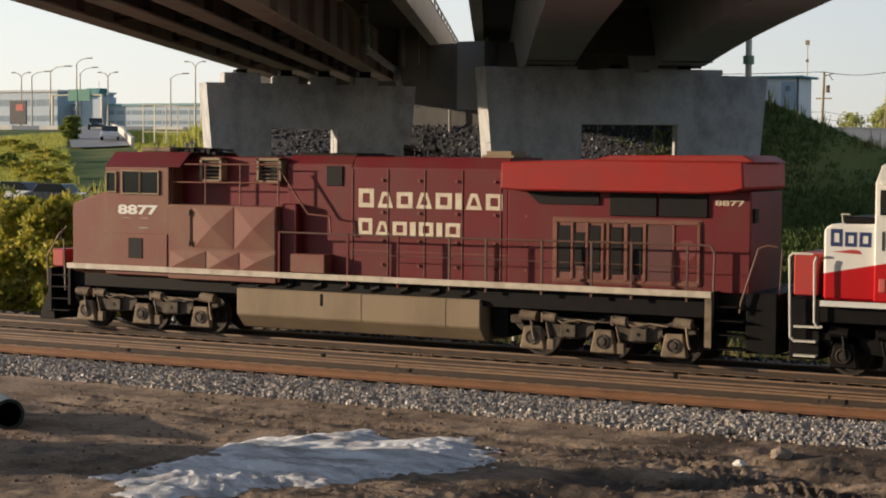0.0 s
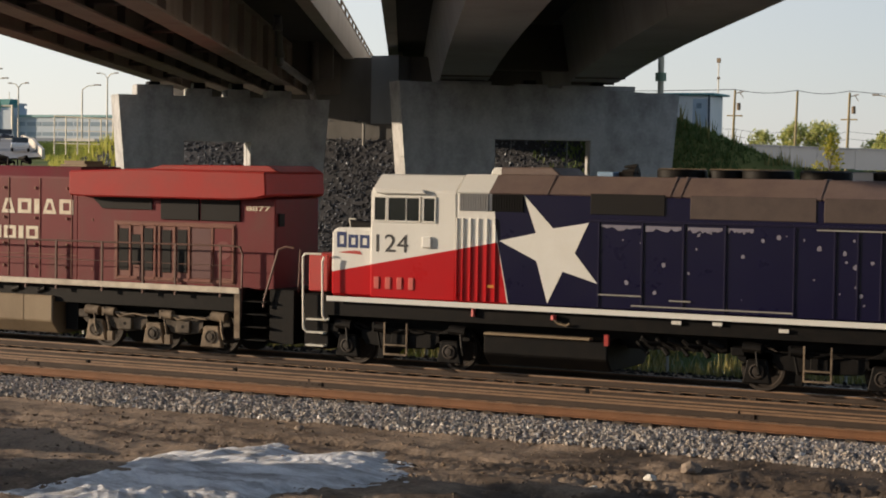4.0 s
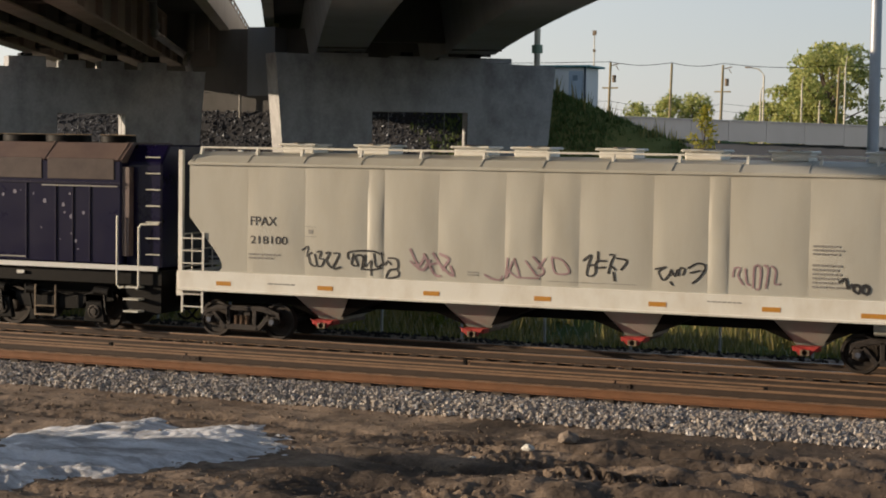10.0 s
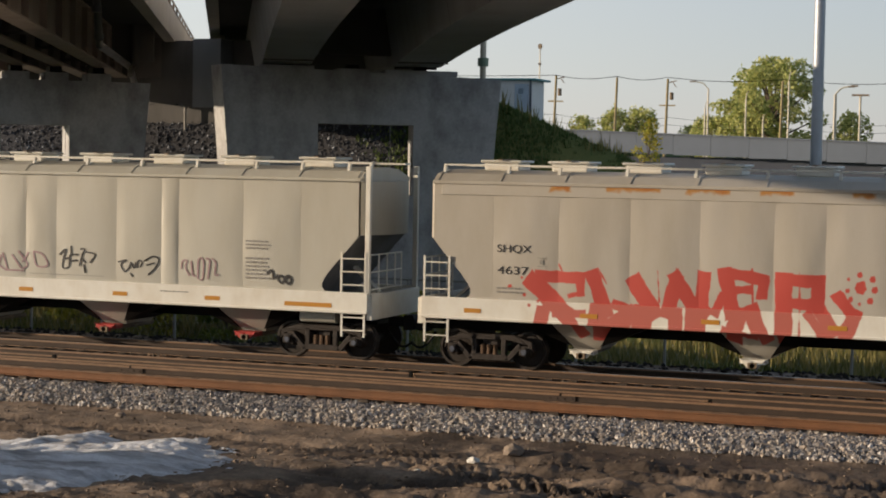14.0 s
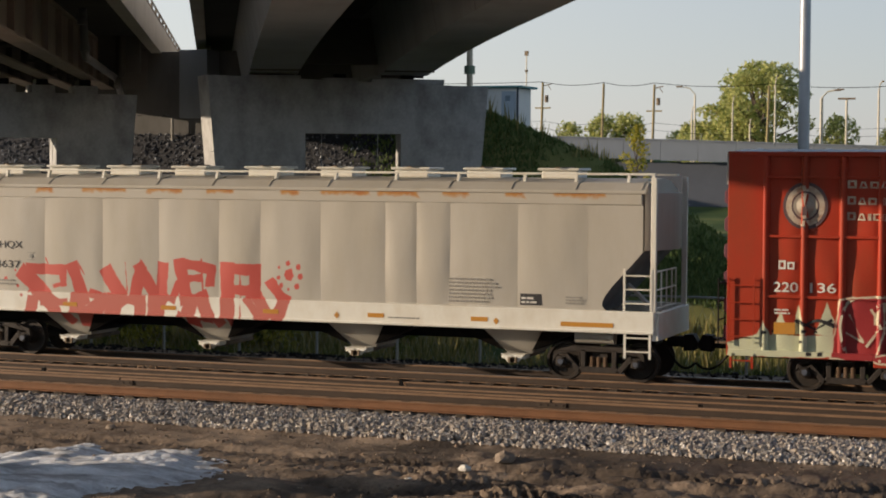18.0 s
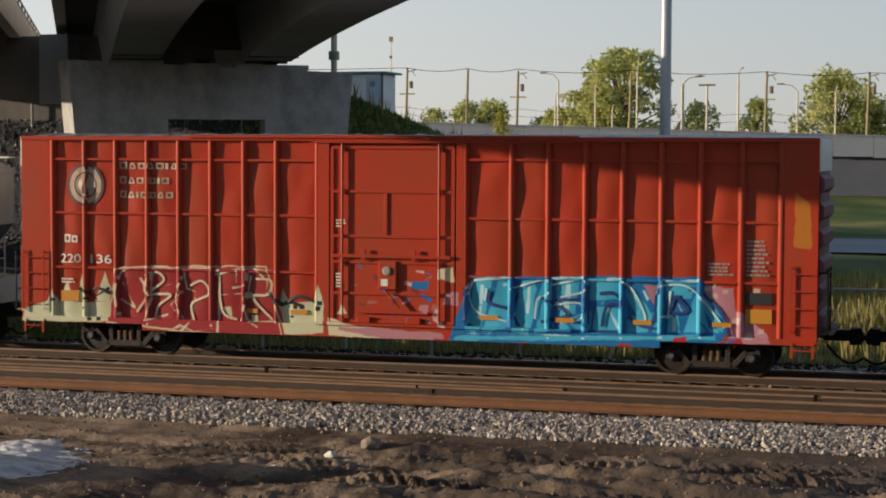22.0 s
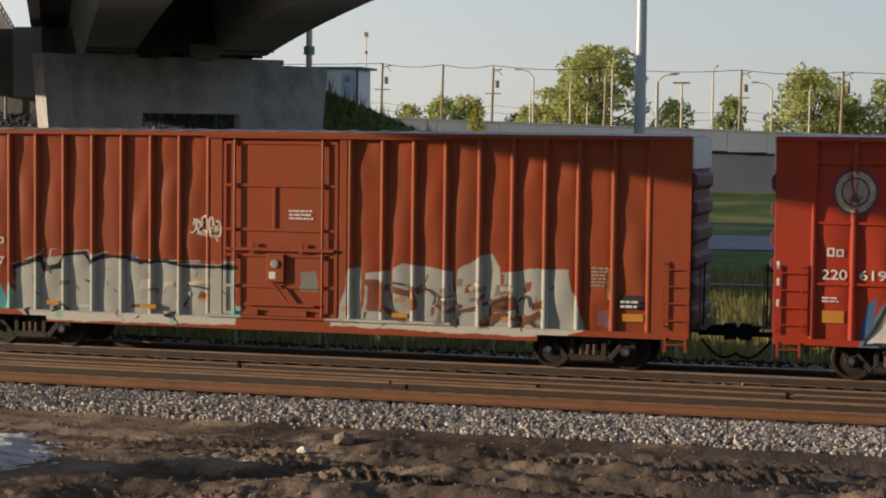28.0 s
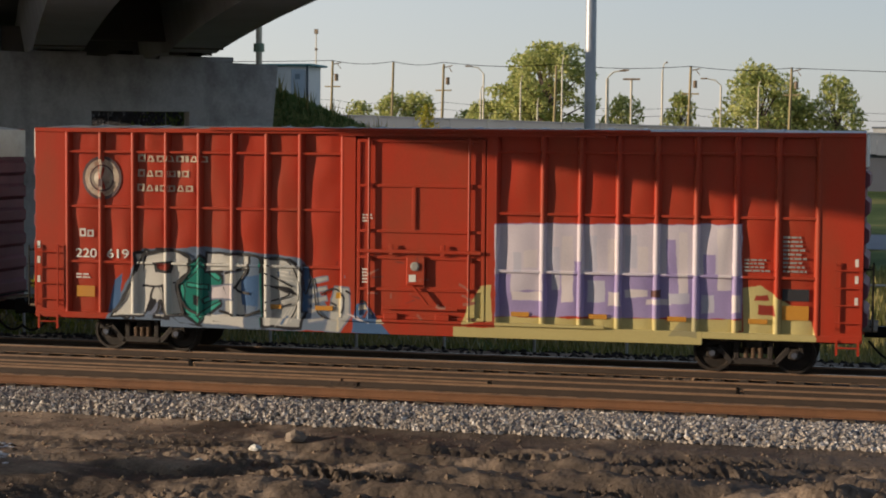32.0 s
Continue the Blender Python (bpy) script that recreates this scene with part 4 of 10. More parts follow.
def freight_truck(car, xc, r=0.43, wb=0.86):
    g = Geo()
    for s in (-1, 1):
        y0, y1 = s * 0.98, s * 1.12
        out = [(-wb - 0.2, 0.42), (-wb - 0.17, 0.66), (-0.62, 0.79), (0.62, 0.79), (wb + 0.17, 0.66), (wb + 0.2, 0.42), (wb + 0.08, 0.58), (0.5, 0.67), (-0.5, 0.67), (-wb - 0.08, 0.58)]
        for a in range(5):
            b = 9 - a
            if a < 4:
                g.prism([out[a], out[a + 1], out[b - 1] if b - 1 > 4 else out[5], out[b]], y0, y1)
        g.prism([(-0.5, 0.2), (0.5, 0.2), (0.42, 0.34), (-0.42, 0.34)], y0, y1)
        for e in (-1, 1):
            g.prism([(e * 0.36, 0.22), (e * 0.5, 0.2), (e * (wb - 0.06), 0.52), (e * (wb - 0.14), 0.62)], y0, y1)
            g.prism([(e * 0.3, 0.3), (e * 0.4, 0.3), (e * 0.42, 0.72), (e * 0.3, 0.72)], y0, y1)
            g.box(e * wb - 0.13, e * wb + 0.13, y0, y1, 0.34, 0.56)
            g.rod((e * wb, s * 0.95, 0.43), (e * wb, s * 1.17, 0.43), 0.105, 12)
    g.box(-0.18, 0.18, -1.0, 1.0, 0.5, 0.72)
    truck = part("truck", g, truck_rust, car, "rusty cast steel bogie", bevel=0.012)
    truck.location = (xc, 0, 0)
    for s in (-1, 1):
        for k in (-1, 0, 1):
            sp = Geo()
            prof = [(0.04, 0.34)]
            for j in range(5):
                prof += [(0.062, 0.345 + j * 0.045), (0.062, 0.362 + j * 0.045), (0.042, 0.37 + j * 0.045), (0.042, 0.38 + j * 0.045)]
            sp.lathe(prof, (k * 0.15, s * 1.07, 0), "z", 10)
            part("coil_spring", sp, spring_tan, truck, "tan rusty coil spring")
        for e in (-1, 1):
            cap = Geo().rod((e * wb, s * 1.16, 0.43), (e * wb, s * 1.2, 0.43), 0.06, 10)
            for k in range(3):
                a = k * 2.09 + 0.5
                cap.rod((e * wb + 0.06 * math.cos(a), s * 1.17, 0.43 + 0.06 * math.sin(a)), (e * wb + 0.06 * math.cos(a), s * 1.2, 0.43 + 0.06 * math.sin(a)), 0.015, 6)
            part("axle_cap", cap, cap_blue, truck)
    for e in (-1, 1):
        wheelset(truck, e * wb, r)
    return truck


def coupler(car, x, way, reach=0.74):
    g = Geo()
    x0, x = x, x + way * (reach - 0.74)
    g.box(min(x0, x + way * 0.42), max(x0, x + way * 0.42), -0.12, 0.12, 0.76, 1.0)
    g.prism([(x + way * 0.4, 0.68), (x + way * 0.66, 0.7), (x + way * 0.74, 0.84), (x + way * 0.62, 1.06), (x + way * 0.4, 1.04)], -0.2, 0.16)
    c = part("coupler", g, black_iron, car, bevel=0.015)
    h = Geo()
    pts = [Vector((x0 + way * (0.1 + (reach - 0.12) * k / 8), -0.42, 0.72 - 0.4 * math.sin(k / 8 * 2.4))) for k in range(9)]
    h.pipe(pts, 0.03)
    part("brake_hose", h, black_iron, car)
    return c


def ladder(car, x0, x1, z0, z1, rungs, y, material, depth=0.12, name="ladder", r=0.018):
    g = Geo()
    for x in (x0, x1):
        g.box(x - 0.025, x + 0.025, y - 0.012, y + 0.012, z0, z1)
        for z in (z0 + 0.06, z1 - 0.06):
            g.rod((x, y, z), (x, y + depth, z), 0.014)
    for k in range(rungs):
        z = z0 + (z1 - z0) * (k + 0.5) / rungs
        g.rod((x0, y, z), (x1, y, z), r)
    return part(name, g, material, car)


def flat_letters(car, words, x0, x1, z0, z1, y, material, name="lettering_block"):
    """Owner's lettering as plain hollow shapes of the letters' size and colour."""
    widths = [0.4 if c == "I" else 1.0 for c in words]
    pitch = (x1 - x0) / (sum(widths) + 0.22 * (len(words) - 1))
    x = x0
    h = z1 - z0
    for i, (c, k) in enumerate(zip(words, widths)):
        w = k * pitch
        top = z1 if i == 0 else z1 - 0.16 * h
        if c == "I":
            g = Geo().prism([(x, z0), (x + w, z0), (x + w, top), (x, top)], depth(y, x, z0) - 0.003, depth(y, x, z0) + 0.003)
        else:
            lean = 0.3 if c == "A" else 0.0
            s = 0.27 * w
            out = [(x, z0), (x + w, z0), (x + w * (1 - lean), top), (x + w * lean, top)]
            m = (top - z0) * 0.24
            inn = [(x + s, z0 + m), (x + w - s, z0 + m), (x + w * (1 - lean) - s * (1 - lean * 1.6), top - m), (x + w * lean + s * (1 - lean * 1.6), top - m)]
            g = Geo()
            for a, b in ((0, 1), (1, 2), (2, 3), (3, 0)):
                g.add([(p[0], depth(y, *p), p[1]) for p in (out[a], out[b], inn[b], inn[a])], [(0, 1, 2, 3)])
        part(name, g, material, car)
        x += w + 0.22 * pitch


truck_dark = mat("sooty_dusty_cast_steel", (0.1, 0.078, 0.056), 0.8, dirt=(0.018, 0.015, 0.013), dirt_amount=0.9, scale=2.2, bump=0.2)


def loco_truck(car, centre, axles, r, material, length, y=1.05):
    """A cast bogie: stepped side frames, plated axle boxes with round caps, brake cylinders, rods and pipes."""
    g = Geo()
    lo, hi = min(axles) - centre, max(axles) - centre
    for s in (-1, 1):
        y0, y1 = s * y, s * (y + 0.16)
        g.prism([(lo - 0.5, 0.74), (lo - 0.45, 0.98), (lo + 0.1, 1.0), (lo + 0.35, 0.9), (lo + 0.35, 0.66), (lo - 0.35, 0.62)], y0, y1)
        g.prism([(hi + 0.5, 0.74), (hi - 0.35, 0.62), (hi - 0.35, 0.66), (hi - 0.35, 0.9), (hi - 0.1, 1.0), (hi + 0.45, 0.98)], y0, y1)
        for a, b in zip(axles, axles[1:]):
            p, q = a - centre, b - centre
            m = (p + q) / 2
            g.prism([(p - 0.3, 0.68), (p + 0.36, 0.66), (p + 0.45, 0.52), (m, 0.46), (q - 0.45, 0.52), (q - 0.36, 0.66), (q + 0.3, 0.68), (q + 0.3, 0.92), (q - 0.4, 0.9), (m + 0.3, 0.82), (m - 0.3, 0.82), (p + 0.4, 0.9), (p - 0.3, 0.92)], y0, y1)
            g.box(m - 0.2, m + 0.2, s * (y + 0.1), s * (y + 0.26), 0.52, 0.84)
        g.box(lo - 0.62, lo - 0.3, s * (y + 0.02), s * (y + 0.2), 0.78, 0.98)
    g.box(lo, hi, -0.8, 0.8, 0.5, 0.9)
    truck = part("truck", g, truck_dark if material is dusty_metal else material, car, "dusty cast steel bogie", bevel=0.02)
    truck.location = (centre, 0, 0)
    for s in (-1, 1):
        for k, a in enumerate(axles):
            x, yo = a - centre, s * (y + 0.3)
            box = Geo().prism([(x - 0.33, 0.2), (x + 0.33, 0.2), (x + 0.3, 0.34), (x + 0.22, 0.74), (x - 0.22, 0.74), (x - 0.3, 0.34)], s * (y + 0.14), yo)
            part("journal_box", box, material, truck, bevel=0.03)
            cap = Geo().lathe([(0.17, yo - s * 0.02), (0.17, yo + s * 0.03), (0.14, yo + s * 0.035), (0.13, yo + s * 0.012), (0.09, yo + s * 0.012), (0.085, yo + s * 0.05), (0.02, yo + s * 0.055)], (x, 0, 0.48), "y", 18)
            part("journal_cap", cap, truck_dark if material is dusty_metal else wheel_steel, truck, smooth=True)
        for a, b in zip(axles, axles[1:]):
            m = (a + b) / 2 - centre
            hole = Geo().rod((m, s * (y + 0.262), 0.68), (m, s * (y + 0.266), 0.68), 0.045, 12)
            part("frame_hole", hole, black_iron, truck)
            cyl = Geo().rod((m - 0.62, s * (y + 0.26), 0.98), (m - 0.3, s * (y + 0.26), 0.96), 0.11, 12).rod((m - 0.3, s * (y + 0.26), 0.96), (m + 0.3, s * (y + 0.26), 0.9), 0.035, 8)
            cyl.box(m - 0.66, m - 0.6, s * (y + 0.26) - 0.1, s * (y + 0.26) + 0.1, 0.86, 1.08)
            part("brake_cylinder", cyl, material, truck)
            rig = Geo().pipe([(m - 0.3, s * (y + 0.3), 0.95), (m - 0.1, s * (y + 0.33), 0.86), (m + 0.3, s * (y + 0.3), 0.95), (m + 0.75, s * (y + 0.32), 0.9)], 0.022)
            part("brake_pipe", rig, material, truck)
            hang = Geo().rod((m - 0.55, s * (y + 0.3), 0.94), (m - 0.42, s * (y + 0.3), 0.34), 0.03, 8).box(m - 0.5, m - 0.34, s * (y + 0.2), s * (y + 0.34), 0.22, 0.46)
            part("brake_hanger", hang, material, truck)
        for x in (lo - 0.12, hi + 0.2):
            cyl = Geo().rod((x - 0.2, s * (y + 0.24), 1.0), (x + 0.22, s * (y + 0.24), 0.97), 0.12, 12)
            cyl.pipe([(x + 0.1, s * (y + 0.3), 0.95), (x + 0.16, s * (y + 0.34), 0.6), (x + 0.2, s * (y + 0.32), 0.42)], 0.035)
            part("brake_cylinder", cyl, material, truck)
    for a in axles:
        wheelset(truck, a - centre, r)
    return truck


def rail_run(car, pts, r, material, name="handrail", y=-1.45, label=""):
    g = Geo()
    g.pipe([(x, y, z) for x, z in pts], r)
    for x, z in pts[1:-1]:
        g.lathe([(r * 0.4, -r), (r, -r * 0.4), (r, r * 0.4), (r * 0.4, r)], (x, y, z), "y", 6)
    return part(name, g, material, car, label)


# -- the red locomotive --
def red_locomotive():
    c = thing("locomotive", pose(-34.1, TRACK_Y, 0), "faded dusty red six-axle diesel locomotive leading a train", "locomotive")
    TRAIN.append((c, -34.1))
    part("frame", Geo().box(0.95, 19.5, -1.3, 1.3, 1.15, 1.64).box(0.5, 20.8, -0.5, 0.5, 0.8, 1.3), black_iron, c)
    for s in (-1, 1):
        part("side_sill", Geo().box(0.9, 19.45, s * 1.5 - 0.05, s * 1.5 + 0.05, 1.62, 1.76), sill_white, c, "dirty white stripe along the walkway")
    part("walkway", Geo().box(0.9, 19.4, -1.46, 1.46, 1.6, 1.7), loco_red_dusty, c)
    part("nose", Geo().prism([(0.93, 1.5), (0.93, 3.38), (2.07, 3.72), (2.25, 3.74), (2.25, 1.5)], -1.36, 1.36), loco_red_dusty, c, bevel=0.05)
    cab = part("cab", Geo().prism([(-1.46, 1.5), (-1.46, 4.42), (-1.02, 4.76), (1.02, 4.76), (1.46, 4.42), (1.46, 1.5)], 2.16, 4.3, "x"), loco_red_dusty, c, bevel=0.03)
    part("cab_roof", Geo().prism([(-1.5, 4.40), (-1.04, 4.79), (1.04, 4.79), (1.5, 4.40), (1.46, 4.38), (1.0, 4.74), (-1.0, 4.74), (-1.46, 4.38)], 2.18, 4.68, "x"), loco_red, c, bevel=0.01)
    for x0, x1, z0, z1 in ((2.25, 2.52, 3.74, 4.22), (2.78, 3.32, 3.7, 4.26), (3.38, 3.94, 3.7, 4.25)):
        fr = Geo()
        for a in ((x0 - 0.05, x1 + 0.05, z1, z1 + 0.045), (x0 - 0.05, x1 + 0.05, z0 - 0.045, z0), (x0 - 0.05, x0, z0, z1), (x1, x1 + 0.05, z0, z1)):
            fr.box(a[0], a[1], -1.5, -1.44, a[2], a[3])
        w = part("window", fr, tank_tan, c, "cab window with a pale worn frame", bevel=0.008)
        part("pane", Geo().box(x0, x1, -1.475, -1.463, z0, z1), glass, w)
    part("cab_step_door", Geo().box(2.15, 4.26, -1.5, -1.455, 1.62, 2.62), loco_red_dusty, c, bevel=0.01)
    part("vent", Geo().box(2.98, 3.45, -1.515, -1.49, 1.96, 2.5), dark_grille, c, bevel=0.01)
    text("8877", 2.6, 3.93, 3.12, 3.38, -1.465, letter_white, c, "road_number", "white road number", bold=0.035)
    bars([(2.75, 3.02, 3.02, 0.02), (3.35, 3.6, 3.02, 0.02), (3.3, 3.6, 2.76, 0.03)], -1.465, letter_grey, c)
    # equipment cabinets behind the cab, with pressed pyramid panels
    cabinet = part("equipment_cabinet", Geo().box(4.28, 7.7, -1.48, -0.7, 1.46, 3.42), loco_red_dusty, c, bevel=0.02)
    for x0, x1, z0, z1 in ((5.1, 6.38, 2.3, 3.38), (6.42, 7.66, 2.3, 3.38), (4.34, 5.5, 1.74, 2.22), (5.54, 6.55, 1.74, 2.22), (6.6, 7.66, 1.74, 2.22)):
        mx, mz = (x0 + x1) / 2, (z0 + z1) / 2
        g = Geo().add([(x0, -1.49, z0), (x1, -1.49, z0), (x1, -1.49, z1), (x0, -1.49, z1), (mx, -1.57, mz)], [(0, 1, 4), (1, 2, 4), (2, 3, 4), (3, 0, 4)])
        part("cabinet_door", g, loco_red_dusty, cabinet, "pressed steel door")
    hinge = Geo()
    for z in (2.4, 3.2):
        hinge.rod((5.02, -1.52, z - 0.07), (5.02, -1.52, z + 0.07), 0.03)
    hinge.rod((5.02, -1.5, 2.45), (5.02, -1.5, 3.3), 0.014)
    part("hinge", hinge, black_iron, cabinet)
    part("hood_front", Geo().box(4.25, 7.72, -0.85, 0.85, 1.7, 4.68), loco_red, c, bevel=0.03)
    for x0, x1 in ((5.03, 5.74), (6.84, 7.6)):
        b = Geo()
        for a in ((x0, x1, 4.58, 4.66), (x0, x1, 4.02, 4.08), (x0, x0 + 0.08, 4.02, 4.66), (x1 - 0.08, x1, 4.02, 4.66)):
            b.box(a[0], a[1], -1.12, -0.84, a[2], a[3])
        v = part("intake_box", b, tank_tan, c, "tan-edged air intake", bevel=0.01)
        part("louvre", Geo().box(x0 + 0.08, x1 - 0.08, -1.0, -0.85, 4.08, 4.58), dark_grille, v)
        for k in range(5):
            part("slat", Geo().box(x0 + 0.08, x1 - 0.08, -1.05, -1.0, 4.12 + k * 0.1, 4.15 + k * 0.1), dusty_metal, v)
    part("hood_middle", Geo().prism([(-1.0, 1.7), (-1.0, 4.5), (-0.8, 4.74), (0.8, 4.74), (1.0, 4.5), (1.0, 1.7)], 7.72, 9.7, "x"), loco_red, c, bevel=0.03)
    part("dark_window", Geo().box(8.92, 9.4, -1.03, -0.98, 3.97, 4.47), dark_grille, c, bevel=0.01)
    part("filter_box", Geo().box(8.07, 9.11, -1.4, -1.0, 1.76, 2.24), loco_red_dusty, c, "dusty tan box on the walkway", bevel=0.02)
    part("step_box", Geo().box(7.74, 8.2, -1.3, -1.0, 1.76, 3.5), loco_red, c, bevel=0.03)
    rail_run(c, [(7.71, 4.35), (8.55, 3.25), (9.2, 3.2), (9.24, 2.8)], 0.025, loco_red_dusty, "stair_rail", -1.3)
    for z in (4.47, 4.0):
        rail_run(c, [(4.3, z), (7.72, z + 0.02)], 0.022, loco_red_dusty, "handrail", -1.35)
    for x in (4.32, 5.4, 6.5, 7.68):
        part("rail_post", Geo().rod((x, -1.35, 3.42), (x, -1.35, 4.5), 0.02), loco_red_dusty, c)
    hood = [(-1.05, 1.7), (-1.05, 4.42), (-0.86, 4.72), (0.86, 4.72), (1.05, 4.42), (1.05, 1.7)]
    part("hood_engine", Geo().prism(hood, 9.7, 14.1, "x"), loco_red, c, bevel=0.03)
    seams = Geo()
    for x in (9.72, 10.75, 11.8, 12.85, 13.9, 14.75):
        seams.box(x - 0.012, x + 0.012, -1.066, -1.04, 1.76, 4.4)
    seams.box(9.72, 14.1, -1.064, -1.04, 2.36, 2.38)
    part("door_seams", seams, loco_red_dusty, c)
    for x in (10.6, 11.65, 12.7, 13.75, 14.6):
        for z in (2.0, 2.6, 3.3, 4.1):
            part("door_latch", Geo().box(x - 0.03, x + 0.03, -1.09, -1.05, z, z + 0.07), loco_red_dusty, c)
    flat_letters(c, "CANADIAN", 9.9, 13.95, 3.45, 3.92, -1.058, letter_cream)
    flat_letters(c, "PACIFIC", 9.9, 12.8, 2.76, 3.18, -1.058, letter_cream)
    part("hood_rear", Geo().box(14.1, 20.2, -1.08, 1.08, 1.7, 4.0), loco_red, c, bevel=0.03)
    wing = [(14.1, 3.98), (14.1, 4.62), (16.4, 4.7), (20.12, 4.66), (20.15, 4.07), (19.9, 4.0), (19.2, 3.95), (14.6, 3.95)]
    part("radiator_wing", Geo().prism(wing, -1.46, 1.46), loco_red_roof, c, "overhanging red radiator cowl with sunlight put into its colour", bevel=0.04)
    part("radiator_top", Geo().prism([(16.3, 4.68), (16.8, 4.8), (20.0, 4.82), (20.3, 4.66)], -1.1, 1.1), loco_red_roof, c, bevel=0.02)
    part("intake_screen", Geo().prism([(14.6, 3.94), (16.5, 3.94), (16.5, 3.64), (14.95, 3.64)], -1.12, -1.07), dark_grille, c)
    for x0, x1 in ((16.78, 17.95), (18.02, 19.18)):
        part("radiator_screen", Geo().box(x0, x1, -1.13, -1.07, 3.4, 3.95), dark_grille, c, bevel=0.01)
    part("door_panel", Geo().box(15.3, 19.05, -1.092, -1.05, 1.78, 3.34), mat("brown_dusty_panel", (0.17, 0.062, 0.045), 0.65, dirt=(0.11, 0.03, 0.028), dirt_amount=0.6, scale=1.5, streak=0.4), c, "dusty brown louvre doors", bevel=0.01)
    fr = Geo()
    for x in (15.4, 15.82, 16.2, 16.6, 16.74, 17.2, 17.66, 18.36, 18.98):
        fr.box(x - 0.035, x + 0.035, -1.12, -1.07, 1.85, 3.26)
    fr.box(15.4, 18.98, -1.12, -1.07, 3.22, 3.3).box(15.4, 18.98, -1.12, -1.07, 1.82, 1.9)
    part("door_frame", fr, loco_red_dusty, c, bevel=0.008)
    for x0, x1, z0, z1 in ((15.47, 15.77, 2.05, 3.14), (15.88, 16.15, 2.2, 2.99), (16.26, 16.54, 2.06, 3.16), (16.82, 17.1, 2.03, 3.13), (17.3, 17.59, 2.05, 3.15)):
        part("louvre_pane", Geo().box(x0, x1, -1.11, -1.075, z0, z1), dark_grille, c, bevel=0.01)
    part("access_door", Geo().box(17.74, 18.32, -1.105, -1.075, 1.92, 3.2), mat("brown_door", (0.1, 0.03, 0.03), 0.6), c, bevel=0.01)
    d = part("access_door", Geo().box(18.42, 18.94, -1.105, -1.075, 1.95, 3.2), loco_red, c, bevel=0.01)
    part("warning_disc", Geo().rod((18.68, -1.11, 2.65), (18.68, -1.1, 2.65), 0.24, 24), mat("faded_round_mark", (0.17, 0.03, 0.03), 0.6), d)
    text("8877", 19.35, 20.05, 3.68, 3.8, -1.086, letter_cream, c, "road_number")
    part("number_patch", Geo().box(20.16, 20.25, -0.95, -0.7, 3.3, 3.62), dark_grille, c)
    # roof fittings
    part("roof_hatch", Geo().box(7.9, 9.65, -0.7, 0.7, 4.72, 4.8).box(9.6, 10.0, -0.6, 0.6, 4.7, 4.76), black_iron, c, bevel=0.02)
    part("exhaust", Geo().box(13.2, 13.9, -0.5, 0.3, 4.7, 4.88).box(13.1, 14.0, -0.55, 0.4, 4.7, 4.78), tank_tan, c, "tan exhaust stack", bevel=0.02)
    part("aircon", Geo().box(2.7, 3.7, -0.6, 0.6, 4.78, 4.92), dusty_metal, c, bevel=0.04)
    for k in range(7):
        part("roof_gear", Geo().box(3.9 + k * 0.18, 4.02 + k * 0.18, -0.5, 0.1, 4.72, 4.8 + 0.05 * (k % 3)), black_iron, c)
    part("roof_pipe", Geo().pipe([(3.8, -0.4, 4.84), (4.4, -0.4, 4.9), (5.6, -0.4, 4.84)], 0.03), black_iron, c)
    for k, (dx, dy, dz) in enumerate(((-0.28, 0, 0), (-0.2, -0.1, 0.12), (-0.1, 0.1, 0), (0.22, 0, 0.1), (0.3, 0.1, 0.02))):
        way = -1 if dx < 0 else 1
        x = 11.1 + dx * 0.6
        part("horn", Geo().rod((x, dy, 4.82 + dz), (x + way * 0.3, dy, 4.82 + dz), 0.025, 8, 0.09).rod((x, dy, 4.7), (x, dy, 4.83 + dz), 0.02), black_iron, c)
    # tank and underfloor
    part("fuel_tank", Geo().prism([(-1.42, 1.3), (-1.42, 0.62), (-1.1, 0.28), (1.1, 0.28), (1.42, 0.62), (1.42, 1.3)], 6.44, 13.56, "x"), tank_tan, c, "dusty tan fuel tank", bevel=0.03)
    part("sight_glass", Geo().box(9.0, 9.07, -1.435, -1.41, 0.95, 1.25), black_iron, c, bevel=0.01)
    for x in (10.2, 12.6):
        part("tank_seam", Geo().box(x - 0.008, x + 0.008, -1.428, -1.41, 0.62, 1.3), tank_tan, c)
    for k in range(9):
        x = 6.2 + k * 0.85
        part("pipe_stub", Geo().rod((x, -1.3, 1.4), (x + 0.25, -1.3, 1.48), 0.07, 8), black_iron, c)
    part("equipment_box", Geo().box(13.7, 14.1, -1.0, 1.0, 0.4, 1.3), black_iron, c)
    part("equipment_box", Geo().box(0.6, 6.3, -0.9, 0.9, 1.0, 1.4), black_iron, c)
    loco_truck(c, 3.31, (1.39, 3.31, 5.23), 0.52, dusty_metal, 5.4)
    loco_truck(c, 16.72, (14.91, 16.74, 18.5), 0.52, dusty_metal, 5.2)
    # handrails
    top = [(7.79, 2.78), (9.85, 2.77), (12.73, 2.77), (15.2, 2.78), (19.2, 2.8), (19.42, 2.78), (19.5, 2.6), (19.46, 0.9)]
    rail_run(c, top, 0.026, rail_dusty, "handrail", -1.47)
    for x in (7.8, 9.85, 11.3, 12.73, 13.73, 15.21, 16.49, 17.49, 18.85):
        part("rail_post", Geo().box(x - 0.025, x + 0.025, -1.5, -1.45, 1.5, 2.8), rail_dusty if x > 12 else loco_red, c)
    rail_run(c, [(9.85, 2.28), (19.2, 2.3)], 0.012, rail_dusty, "middle_rail", -1.46)
